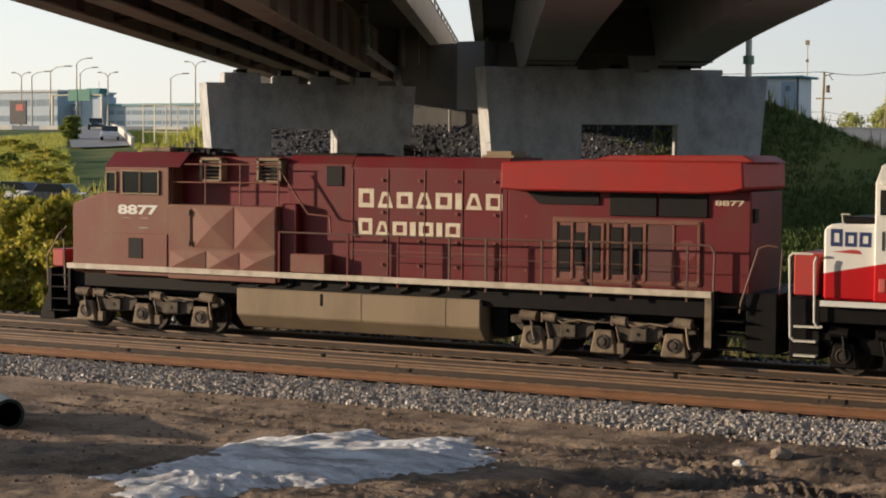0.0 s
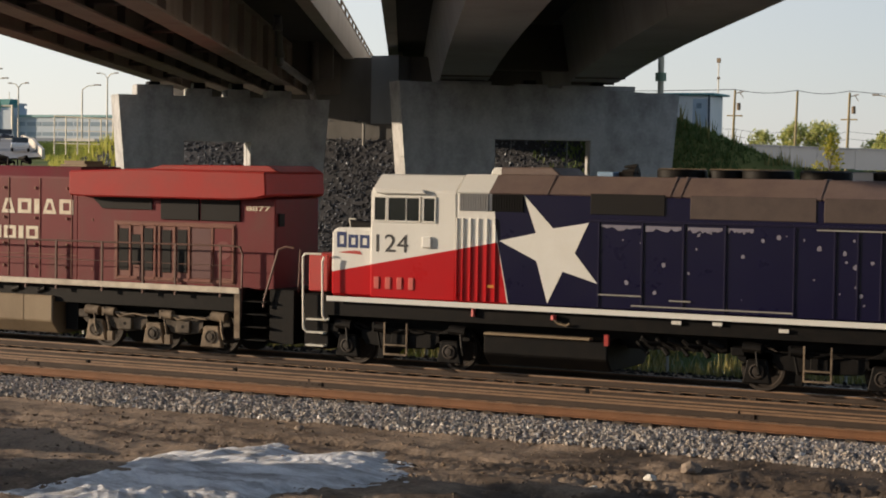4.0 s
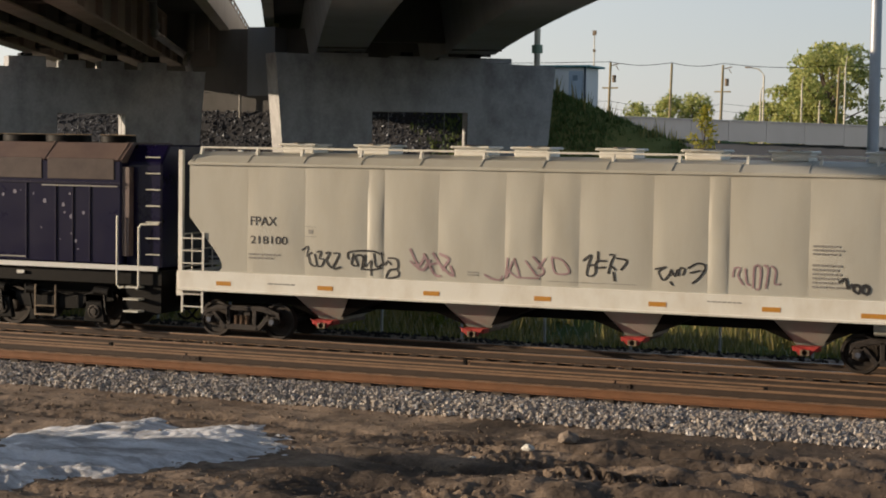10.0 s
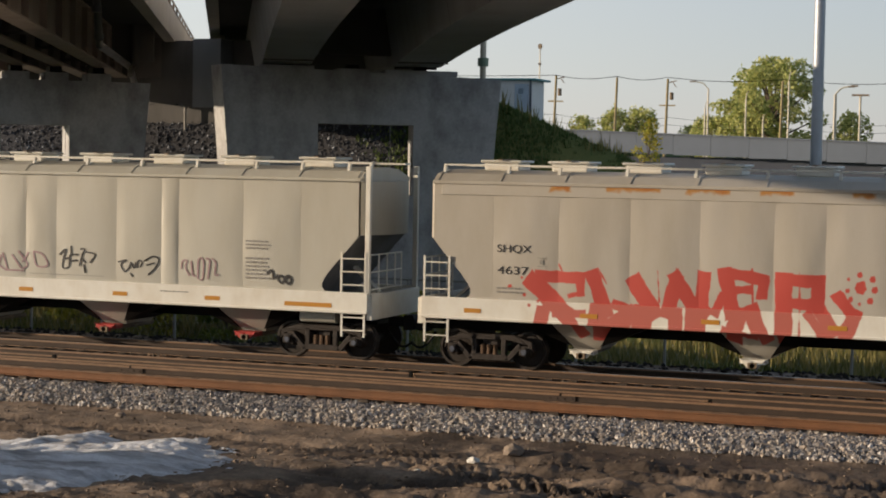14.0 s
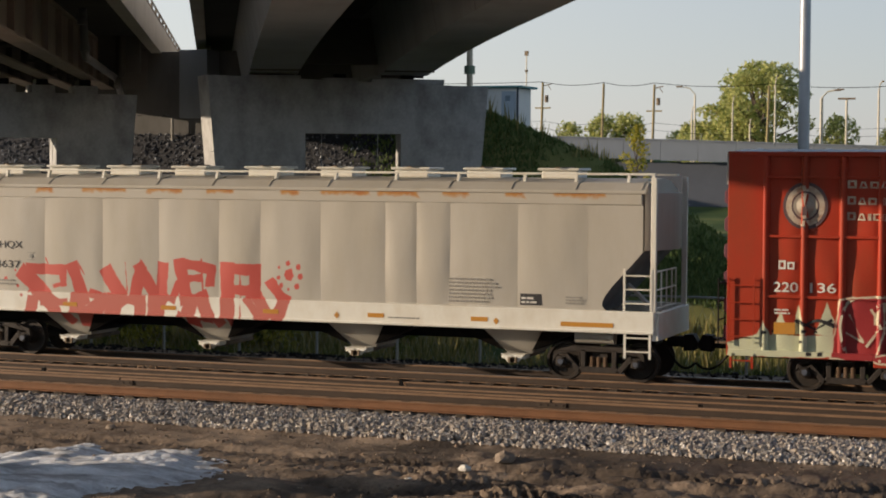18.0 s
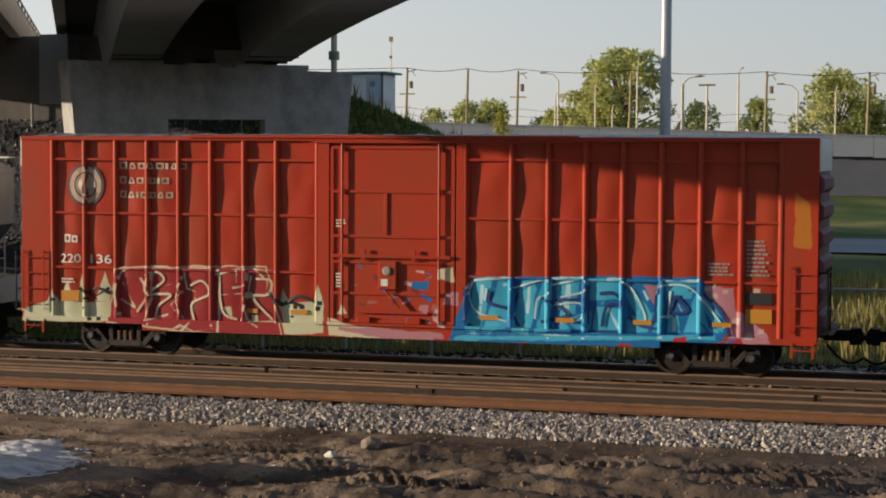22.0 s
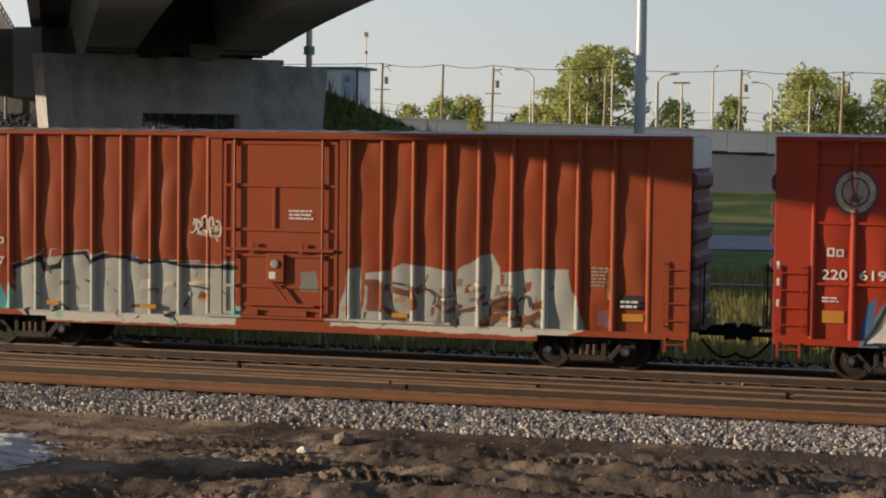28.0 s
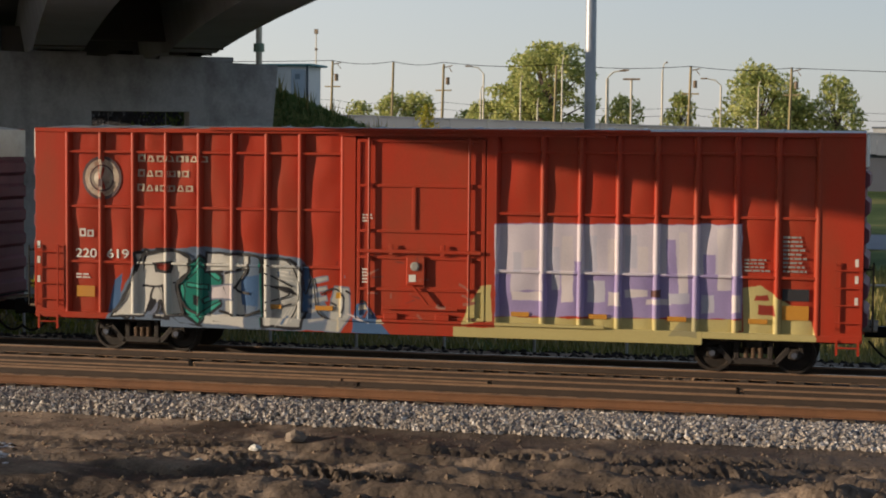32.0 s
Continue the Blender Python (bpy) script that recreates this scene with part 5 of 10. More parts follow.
    rail_run(c, [(20.08, 1.3), (20.1, 1.5), (20.5, 2.75), (20.72, 2.83), (20.95, 2.8)], 0.028, rail_dusty, "end_rail", -1.4)
    rail_run(c, [(20.9, 1.7), (20.95, 2.75)], 0.02, rail_dusty, "end_rail", -1.1)
    st = Geo().box(19.3, 19.48, -1.5, -0.9, 0.45, 1.75)
    for k in range(4):
        st.box(19.5, 20.2, -1.45, -0.95, 0.45 + k * 0.32, 0.49 + k * 0.32)
    st.box(20.2, 20.9, -1.3, 1.3, 0.4, 1.75)
    part("rear_steps", st, black_iron, c, bevel=0.01)
    part("step_plate", Geo().box(19.3, 19.46, -1.52, -1.46, 0.5, 1.62), dusty_metal, c)
    stf = Geo()
    for k in range(4):
        stf.box(0.25, 0.9, -1.45, -0.95, 0.42 + k * 0.32, 0.46 + k * 0.32)
    stf.box(0.15, 0.28, -1.45, 1.45, 0.4, 1.6).box(0.85, 0.95, -1.45, 1.45, 0.6, 1.7)
    part("front_steps", stf, black_iron, c, bevel=0.01)
    part("plow", Geo().prism([(-0.2, 0.18), (0.35, 0.18), (0.3, 1.0), (0.12, 1.0), (-0.1, 0.5)], -1.4, 1.4), black_iron, c, bevel=0.02)
    rail_run(c, [(0.12, 1.1), (0.1, 1.9), (0.5, 2.5), (0.8, 2.75)], 0.024, rail_dusty, "front_rail", -1.4)
    rail_run(c, [(0.75, 1.0), (0.7, 2.4)], 0.024, rail_dusty, "front_rail", -1.42)
    part("front_light", Geo().rod((0.05, -0.9, 1.9), (0.2, -0.9, 1.9), 0.09, 12).rod((0.05, 0.9, 1.9), (0.2, 0.9, 1.9), 0.09, 12), letter_white, c)
    part("anti_climber", Geo().box(0.1, 0.5, -1.2, 1.2, 1.62, 2.1), red_part, c, bevel=0.03)
    coupler(c, 0.1, -1)
    coupler(c, 20.8, 1)
    return c


red_locomotive()


# -- the white, red and blue locomotive --
def blue_locomotive():
    c = thing("passenger_locomotive", pose(-13.3, TRACK_Y, 0), "glossy white, red and navy diesel locomotive with a white star", "locomotive")
    TRAIN.append((c, -13.3))
    RED, NAVY = (0.46, 0.01, 0.014), (0.005, 0.0035, 0.027)
    body = sprayed(mat("three_colour_paint", (0.74, 0.74, 0.71), 0.28, dirt=(0.62, 0.6, 0.56), dirt_amount=0.25, grain=0.04, bump=0.02, spec=0.3), [
        (RED, poly((0.0, 1.5), (0.0, 2.05), (5.67, 3.12), (5.98, 1.5))),
        (NAVY, poly((5.67, 3.12), (5.44, 4.9), (18, 4.9), (18, 1.5), (6.0, 1.5)))], wobble=0.0, soft=0.01)
    roof = sprayed(mat("brown_tinted_roof", (0.16, 0.115, 0.1), 0.5, dirt=(0.1, 0.07, 0.07), dirt_amount=0.6, scale=1.5),
                   [((0.72, 0.72, 0.69), poly((0, 4.0), (5.45, 4.0), (5.45, 5), (0, 5)))], wobble=0.0, soft=0.01)
    part("frame", Geo().box(1.1, 16.6, -1.35, 1.35, 1.2, 1.56).box(0.6, 17.0, -0.5, 0.5, 0.8, 1.25), black_iron, c)
    for s in (-1, 1):
        part("side_stripe", Geo().box(1.15, 16.58, s * 1.5 - 0.03, s * 1.5 + 0.03, 1.56, 1.68), clean_white, c, "clean white stripe along the sill")
    part("nose", Geo().prism([(1.14, 1.68), (1.14, 3.25), (1.3, 3.34), (2.4, 3.36), (2.4, 1.68)], -1.3, 1.3), body, c, bevel=0.06)
    part("nose_top", Geo().box(1.5, 2.3, -1.0, 1.0, 3.34, 3.5), black_iron, c, bevel=0.03)
    cross = [(-1.45, 1.68), (-1.45, 4.26), (-0.95, 4.66), (0.95, 4.66), (1.45, 4.26), (1.45, 1.68)]
    part("cab", Geo().prism(cross, 2.3, 4.6, "x"), body, c, bevel=0.04)
    part("cab_visor", Geo().prism([(2.5, 4.2), (3.85, 4.2), (3.75, 4.3), (2.4, 4.34)], -1.56, -1.4), body, c, bevel=0.02)
    for x0, x1 in ((2.43, 2.72), (2.8, 3.26), (3.3, 3.62), (3.75, 4.03)):
        fr = Geo()
        for a in ((x0 - 0.035, x1 + 0.035, 4.1, 4.14), (x0 - 0.035, x1 + 0.035, 3.52, 3.56), (x0 - 0.035, x0, 3.56, 4.1), (x1, x1 + 0.035, 3.56, 4.1)):
            fr.box(a[0], a[1], -1.48, -1.44, a[2], a[3])
        w = part("window", fr, letter_white, c, "cab side window", bevel=0.006)
        part("pane", Geo().box(x0, x1, -1.468, -1.455, 3.56, 4.1), glass, w)
    part("mirror_box", Geo().box(3.72, 3.98, -1.52, -1.44, 2.92, 3.2), clean_white, c, bevel=0.03)
    part("cowl", Geo().prism(cross, 4.6, 15.5, "x"), body, c, bevel=0.04)
    part("cowl_roof", Geo().prism([(-1.47, 4.27), (-0.96, 4.69), (0.96, 4.69), (1.47, 4.27), (1.4, 4.2), (-1.4, 4.2)], 4.62, 15.52, "x"), roof, c, "brownish sloped roof panels")
    for x in (6.9, 9.85, 10.1, 13.24, 15.4):
        ribs = Geo().prism([(-1.49, 4.27), (-0.97, 4.71), (0.97, 4.71), (1.49, 4.27), (1.4, 4.2), (-1.4, 4.2)], x - 0.03, x + 0.03, "x")
        part("roof_seam", ribs, roof, c)
    part("roof_hump", Geo().prism([(5.15, 4.68), (5.25, 4.86), (6.75, 4.88), (7.0, 4.68)], -0.8, 0.8), roof, c, bevel=0.03)
    grey_louvre = mat("grey_louvre", (0.3, 0.3, 0.3), 0.5)
    for x0, x1, m in ((4.68, 5.44, grey_louvre), (5.52, 6.32, dark_grille)):
        lv = part("louvre", Geo().box(x0, x1, -1.47, -1.445, 3.84, 4.24), m, c)
        for k in range(12):
            x = x0 + (x1 - x0) * (k + 0.5) / 12
            part("slat", Geo().box(x - 0.012, x + 0.012, -1.49, -1.46, 3.84, 4.24), m, lv)
    brown_mesh = mat("brown_mesh_screen", (0.07, 0.05, 0.045), 0.7, dirt=(0.035, 0.025, 0.03), scale=3)
    part("air_screen", Geo().box(7.98, 9.76, -1.475, -1.44, 3.83, 4.3), dark_grille, c, bevel=0.01)
    part("air_screen", Geo().box(10.35, 13.18, -1.47, -1.44, 3.78, 4.3), brown_mesh, c, bevel=0.01)
    part("air_screen", Geo().box(13.35, 15.3, -1.47, -1.44, 3.78, 4.3), brown_mesh, c, bevel=0.01)
    navy_trim = mat("navy_trim", (0.008, 0.006, 0.03), 0.35, spec=0.3)
    line = Geo()
    line.box(7.95, 15.5, -1.485, -1.44, 3.66, 3.72)
    for x in (8.2, 9.24, 10.21, 11.17, 12.72, 13.6, 14.1, 14.6):
        line.box(x - 0.02, x + 0.02, -1.48, -1.44, 1.72, 3.66)
    part("door_seams", line, navy_trim, c, bevel=0.006)
    wear = Geo()
    rnd = random.Random(4)
    for x0, x1 in ((8.25, 9.2), (9.3, 10.15), (10.3, 11.1), (11.2, 11.8)):
        n = 14
        lo = [(x0 + (x1 - x0) * k / n, 3.58 - rnd.uniform(0.02, 0.12)) for k in range(n + 1)]
        for (a, b), (d, e) in zip(lo, lo[1:]):
            wear.add([(a, -1.456, b), (d, -1.456, e), (d, -1.456, 3.6), (a, -1.456, 3.6)], [(0, 1, 2, 3)])
    for k in range(26):
        x, z, r = rnd.uniform(8.3, 14.5), rnd.uniform(2.0, 3.5), rnd.uniform(0.015, 0.06)
        wear.disc([(x + r * math.cos(a) * rnd.uniform(0.6, 1.2), z + r * math.sin(a) * rnd.uniform(0.6, 1.4)) for a in (0, 0.8, 1.6, 2.4, 3.1, 3.9, 4.7, 5.5)], -1.456)
    part("worn_patches", wear, mat("worn_bare_paint", (0.2, 0.19, 0.25), 0.6, bump=0), c, "pale scuffed patches on the navy doors")["kind"] = "stuff"
    low = Geo().box(8.2, 9.24, -1.49, -1.45, 2.0, 2.03).box(9.9, 10.4, -1.49, -1.45, 1.93, 1.96).box(9.0, 12.72, -1.49, -1.45, 1.78, 1.81).box(13.2, 15.4, -1.49, -1.45, 3.6, 3.63)
    part("trim_strip", low, letter_grey, c)
    star = [(6.31, 4.25), (6.64, 3.36), (5.71, 3.16), (6.66, 2.72), (6.95, 1.75), (7.32, 2.5), (8.18, 2.25), (7.61, 2.93), (7.94, 3.63), (7.07, 3.48)]
    sc = (sum(p[0] for p in star) / 10, sum(p[1] for p in star) / 10)
    g = Geo().add([(sc[0], -1.458, sc[1])] + [(x, -1.458, z) for x, z in star], [(0, 1 + i, 1 + (i + 1) % 10) for i in range(10)])
    part("star", g, clean_white, c, "large white five-pointed star")
    flat_letters(c, "TRE", 1.3, 2.2, 2.86, 3.24, -1.306, letter_blue)
    part("red_flash", Geo().prism([(1.33, 2.74), (2.0, 2.7), (1.95, 2.78), (1.8, 2.8)], -1.308, -1.302), red_part, c)
    text("124", 2.47, 3.34, 2.8, 3.22, -1.456, letter_black, c, "road_number", "black road number", bold=0.0)
    for k in range(4):
        x = 2.42 + k * 0.31
        part("grab_slot", Geo().box(x, x + 0.15, -1.475, -1.44, 1.9, 2.2), mat("pale_red_slot", (0.58, 0.12, 0.1), 0.4), c, bevel=0.02)
    vr = Geo()
    for x in (4.62, 4.78, 4.98, 5.18, 5.4, 5.62):
        vr.box(x - 0.02, x + 0.02, -1.49, -1.44, 1.72, 3.66)
    part("body_ribs", vr, body, c, bevel=0.01)
    part("side_lamp", Geo().box(5.4, 5.62, -1.475, -1.44, 2.05, 2.12), orange_plate, c)
    part("rear_end", Geo().prism([(-1.2, 1.6), (-1.2, 4.2), (-0.8, 4.66), (0.8, 4.66), (1.2, 4.2), (1.2, 1.6)], 15.48, 16.5, "x"), body, c, bevel=0.04)
    part("rear_trim", Geo().box(15.5, 15.7, -1.4, -1.2, 1.9, 4.1), roof, c)
    for k in range(7):
        part("ladder_rung", Geo().rod((16.1, -1.27, 1.95 + k * 0.4), (16.5, -1.27, 1.95 + k * 0.4), 0.018), rail_white, c, "white ladder rung")
    rail_run(c, [(15.42, 2.9), (15.42, 1.2), (15.5, 1.12), (15.62, 1.14)], 0.028, rail_white, "handrail", -1.5)
    rail_run(c, [(16.6, 2.72), (16.1, 2.7), (16.04, 2.6), (16.04, 1.15), (15.98, 1.1)], 0.028, rail_white, "handrail", -1.5)
    for k in range(3):
        part("step", Geo().box(15.6, 16.02, -1.5, -1.2, 0.52 + k * 0.3, 0.56 + k * 0.3), rail_white, c, "white-edged step")
    part("rear_stepwell", Geo().box(15.5, 16.5, -1.2, 1.2, 0.5, 1.5), black_iron, c)
    # front end
    part("front_sheet", Geo().box(0.45, 1.0, -1.2, 1.2, 1.75, 2.68), red_part, c, "red front end sheet", bevel=0.03)
    part("pilot", Geo().box(0.4, 1.1, -1.3, 1.3, 0.35, 1.7), black_iron, c, bevel=0.03)
    rail_run(c, [(0.95, 2.68), (0.5, 2.68), (0.43, 2.6), (0.45, 1.6), (0.47, 0.85), (0.55, 0.78)], 0.028, rail_white, "handrail", -1.45)
    rail_run(c, [(1.05, 2.62), (1.0, 2.5), (1.02, 1.2), (1.1, 1.08), (1.2, 1.1)], 0.028, rail_white, "handrail", -1.48)
    for k in range(3):
        part("step", Geo().box(0.55, 1.05, -1.48, -1.2, 0.42 + k * 0.32, 0.46 + k * 0.32), rail_white, c, "white-edged step")
    rail_run(c, [(1.45, 3.34), (1.42, 3.55), (1.6, 3.55)], 0.015, rail_white, "nose_rail", -0.9)
    # roof fans and horn
    for x, r in ((9.65, 0.58), (10.7, 0.4), (11.67, 0.58), (13.0, 0.58), (14.5, 0.45)):
        fan = part("roof_fan", Geo().lathe([(r * 0.9, 4.66), (r, 4.7), (r, 4.86), (r * 0.92, 4.88), (r * 0.6, 4.87), (0.05, 4.88)], (x, 0, 0), "z", 24), black_iron, c, smooth=True)
        gr = Geo()
        for k in range(5):
            gr.rod((x - r * 0.8, -r * 0.6 + k * r * 0.3, 4.89), (x + r * 0.8, -r * 0.6 + k * r * 0.3, 4.89), 0.012)
        part("fan_grille", gr, dusty_metal, fan)
    hg = Geo()
    for k, z in enumerate((4.82, 4.92, 4.82)):
        hg.rod((8.3, -0.3 + k * 0.12, z), (8.62, -0.3 + k * 0.12, z), 0.025, 8, 0.08)
    hg.box(8.25, 8.6, -0.4, 0.1, 4.68, 4.8)
    part("horn", hg, black_iron, c)
    part("roof_box", Geo().box(7.75, 8.15, -0.5, 0.5, 4.68, 4.8), mat("pale_blue_box", (0.25, 0.38, 0.55), 0.5), c, bevel=0.02)
    # tank, trucks
    part("fuel_tank", Geo().prism([(-1.3, 0.95), (-1.38, 0.9), (-1.38, 0.5), (-1.1, 0.22), (1.1, 0.22), (1.38, 0.5), (1.38, 0.95)], 5.32, 8.42, "x"), black_iron, c, bevel=0.03)
    part("tank_ledge", Geo().box(5.35, 8.0, -1.44, -1.2, 0.95, 1.0), tank_tan, c, "dusty ledge above the tank")
    part("red_valve", Geo().box(8.36, 8.46, -1.45, -1.35, 0.85, 1.1), red_part, c)
    part("red_valve", Geo().rod((5.05, -1.4, 1.35), (5.05, -1.4, 1.55), 0.05), red_part, c)
    part("red_valve", Geo().rod((7.1, -1.42, 1.38), (7.1, -1.42, 1.48), 0.07), red_part, c)
    rail_run(c, [(7.1, 1.4), (7.2, 1.3), (7.42, 1.26), (7.5, 1.3)], 0.025, tank_tan, "drain_pipe", -1.42)
    uf = Geo()
    for k in range(12):
        x = 9.0 + k * 0.16
        uf.rod((x, -1.0 - 0.1 * (k % 3), 0.95 + 0.1 * (k % 2)), (x + 0.3, -1.1, 0.7 + 0.12 * (k % 3)), 0.05 + 0.02 * (k % 2), 8)
    uf.box(8.6, 11.0, -0.6, 0.6, 0.75, 1.25).rod((9.2, -1.1, 1.2), (11.2, -1.1, 1.15), 0.02).rod((9.2, -1.1, 1.2), (9.1, -1.1, 0.95), 0.02)
    part("pipework", uf, black_iron, c)
    for xc in (3.02, 13.28):
        tr = loco_truck(c, xc, (xc - 1.38, xc + 1.38), 0.5, black_iron, 3.4)
        lad = Geo()
        for x in (-0.3, 0.3):
            lad.box(x - 0.02, x + 0.02, -1.46, -1.42, 0.32, 1.1)
        lad.box(-0.3, 0.3, -1.47, -1.36, 0.32, 0.36).box(-0.3, 0.3, -1.47, -1.36, 0.55, 0.58)
        part("step", lad, dusty_metal, tr)
    bits = Geo()
    for x, z in ((9.95, 1.42), (10.9, 1.44), (12.4, 1.36)):
        bits.box(x, x + 0.22, -1.42, -1.38, z, z + 0.08)
    part("tags", bits, letter_white, c)
    coupler(c, 0.5, -1)
    coupler(c, 16.6, 1)
    return c


blue_locomotive()


# -- covered hoppers --
def sheet(x0, x1, z0, z1, y, swell, nx=6, nz=8, seed=0, noise_amp=0.012):
    """A side sheet that swells a little between its welds and is dented here and there."""
    g = Geo()
    vs = []
    for j in range(nz + 1):
        for i in range(nx + 1):
            u, w = i / nx, j / nz
            x, z = x0 + (x1 - x0) * u, z0 + (z1 - z0) * w
            d = swell * (1 - abs(2 * u - 1) ** 2.5) * (0.4 + 0.6 * math.sin(math.pi * min(1, w * 1.1)))
            if 0 < i < nx:
                d += noise_amp * noise.noise(Vector((x * 2.2, seed, z * 1.4)))
            vs.append((x, y - d, z))
    fs = [(j * (nx + 1) + i, j * (nx + 1) + i + 1, (j + 1) * (nx + 1) + i + 1, (j + 1) * (nx + 1) + i) for j in range(nz) for i in range(nx)]
    return g.add(vs, fs)


def sheet_y(x, z, x0, x1, z0, z1, y, swell, seed, noise_amp):
    """Depth of a swelling sheet at x, z."""
    u, w = (x - x0) / (x1 - x0), (z - z0) / (z1 - z0)
    return y - swell * (1 - abs(2 * u - 1) ** 2.5) * (0.4 + 0.6 * math.sin(math.pi * min(1, w * 1.1))) - noise_amp * noise.noise(Vector((x * 2.2, seed, z * 1.4)))


SKIN = {}
END_CUT = [(0.0, 2.93), (0.28, 2.6), (0.65, 2.2), (0.84, 1.95), (0.9, 1.82), (0.9, 1.72), (0.84, 1.65), (0.76, 1.62)]
# body grey darkened for the shade under the car's ends
slope_grey = mat("shaded_slope_sheet_paint", (0.16, 0.165, 0.18), 0.6, dirt=(0.08, 0.08, 0.085), dirt_amount=0.6, scale=1.5)
STAIN, STAIN2 = (0.45, 0.22, 0.06), (0.4, 0.15, 0.035)
rust_spots = []
for k, x in enumerate((3.3, 4.95, 6.6, 8.1, 9.9, 11.3, 12.6, 14.0, 15.4, 16.9)):
    w = 0.25 + 0.13 * ((k * 7) % 4)
    rust_spots += [(STAIN, bar(x - w, x + w, 4.07, 4.3)), (STAIN2, bar(x - w * 0.4, x + w * 0.7, 4.14, 4.3)), (STAIN2, bar(x + w * 0.3, x + w * 0.8, 4.1, 4.24))]
stained_band = sprayed(mat("rust_stained_band_paint", (0.47, 0.445, 0.4), 0.55, dirt=(0.4, 0.36, 0.29), scale=1.2, streak=0.5, grain=0.04, bump=0.03), rust_spots, 0.055, 0.08, 5.0)


def hopper(name, u0, label, body, seams, gate_mat, marks, hatches, roof_mat, rust=False, sill=None):
    sill = sill or hopper_sill
    c = thing(name, pose(u0, TRACK_Y, 0), label, "hopper car", "covered hopper cars")
    TRAIN.append((c, u0))
    L, ze, zs = 18.65, 4.2, 1.62
    part("hopper_body", Geo().prism([(0.3, 4.2), (0.3, 2.95), (1.75, 1.55), (16.9, 1.55), (18.35, 2.95), (18.35, 4.2)], -1.0, 1.43), body, c)
    cuts = [0.32] + seams + [18.33]
    for k, (a, b) in enumerate(zip(cuts, cuts[1:])):
        for s in (-1, 1):
            z0 = 1.6
            if s > 0:
                g = Geo().add([(a, 1.5, 1.6), (b, 1.5, 1.6), (b, 1.5, ze), (a, 1.5, ze)], [(0, 1, 2, 3)]) if 0 < k < len(cuts) - 2 else None
                if g is None:
                    continue
            elif k == 0:
                # cut-away lower corner of the end sheet
                g = Geo().add([(0.32, -1.5, ze)] + [(0.32 + u, -1.5, z) for u, z in END_CUT] + [(b, -1.5, 1.62), (b, -1.5, ze)], [tuple(range(len(END_CUT) + 3))])
            elif k == len(cuts) - 2:
                g = Geo().add([(18.33, -1.5, ze)] + [(18.33 - u, -1.5, z) for u, z in END_CUT] + [(a, -1.5, 1.62), (a, -1.5, ze)], [tuple(range(len(END_CUT) + 3))])
            else:
                g = sheet(a, b, 1.6, ze, -1.5, 0.034, 12, 10, seed=k + u0)
            part("side_sheet", g, body, c, smooth=True)

    def skin(x, z):
        for k, (a, b) in enumerate(zip(cuts, cuts[1:])):
            if a <= x < b:
                return -1.507 if k in (0, len(cuts) - 2) else min(-1.506, sheet_y(x, z, a, b, 1.6, ze, -1.5, 0.034, k + u0, 0.012) - 0.008)
        return -1.507

    SKIN[c.name] = skin
    for x in seams:
        part("weld_seam", Geo().box(x - 0.008, x + 0.008, -1.502, -1.49, 1.62, ze), body, c)
    # end slope sheets, ends and platforms
    for e, x_end, x_in in ((-1, 0.3, 1.6), (1, 18.35, 17.05)):
        g = Geo().add([(x_end, -1.44, 2.95), (x_end, 1.44, 2.95), (x_in, 1.44, 1.5), (x_in, -1.44, 1.5)], [(0, 1, 2, 3)])
        part("slope_sheet", g, slope_grey, c)
        r = Geo()
        for k in range(10):
            a, b = -1.0 + 0.2 * k, -0.8 + 0.2 * k
            f = lambda v: x_end + e * 0.42 * (1 - v * v)
            r.add([(f(a), a * 1.44, 2.95), (f(b), b * 1.44, 2.95), (f(b), b * 1.44, 4.2), (f(a), a * 1.44, 4.2)], [(0, 1, 2, 3)])
            r.add([(x_end, a * 1.44, 4.2), (f(a), a * 1.44, 4.2), (f(b), b * 1.44, 4.2), (x_end, b * 1.44, 4.2)], [(0, 1, 2, 3)])
        part("end_sheet", r, body, c, smooth=True)
        part("end_platform", Geo().box(min(x_end - e * 1.2, x_end + e * 0.3), max(x_end - e * 1.2, x_end + e * 0.3), -1.45, 1.45, 1.2, 1.34), hopper_sill, c, bevel=0.01)
        part("end_sill", Geo().box(min(x_end + e * 0.2, x_end + e * 0.34), max(x_end + e * 0.2, x_end + e * 0.34), -1.5, 1.5, 1.0, 1.6), hopper_sill, c, bevel=0.01)
        for y in (-1.48, 1.48) if e > 0 or not rust else ():
            part("corner_post", Geo().box(x_end - 0.06 + e * 0.22, x_end + 0.06 + e * 0.22, y - 0.05, y + 0.05, 1.2, 4.55), hopper_sill, c, bevel=0.01)
        for z in (1.7, 2.1, 2.5):
            part("railing_bar", Geo().rod((x_end + e * 0.25, -1.4, z), (x_end + e * 0.25, 0.5, z), 0.018), hopper_sill, c)
        for y in (-0.9, -0.4, 0.1, 0.5):
            part("railing_post", Geo().rod((x_end + e * 0.25, y, 1.4), (x_end + e * 0.25, y, 2.5), 0.02), hopper_sill, c)
        part("brace", Geo().prism([(x_end, 1.4), (x_end + e * 0.1, 1.4), (x_in + e * 0.1, 2.6), (x_in, 2.6)], -0.1, 0.1), body, c)
        a, b = sorted((x_end - e * 0.42, x_end + e * 0.18))
        ladder(c, a, b, 1.35, 2.56, 4, -1.53, hopper_sill)
        ladder(c, a + 0.02, b - 0.02, 0.6, 1.2, 2, -1.53, hopper_sill, name="stirrup_step")
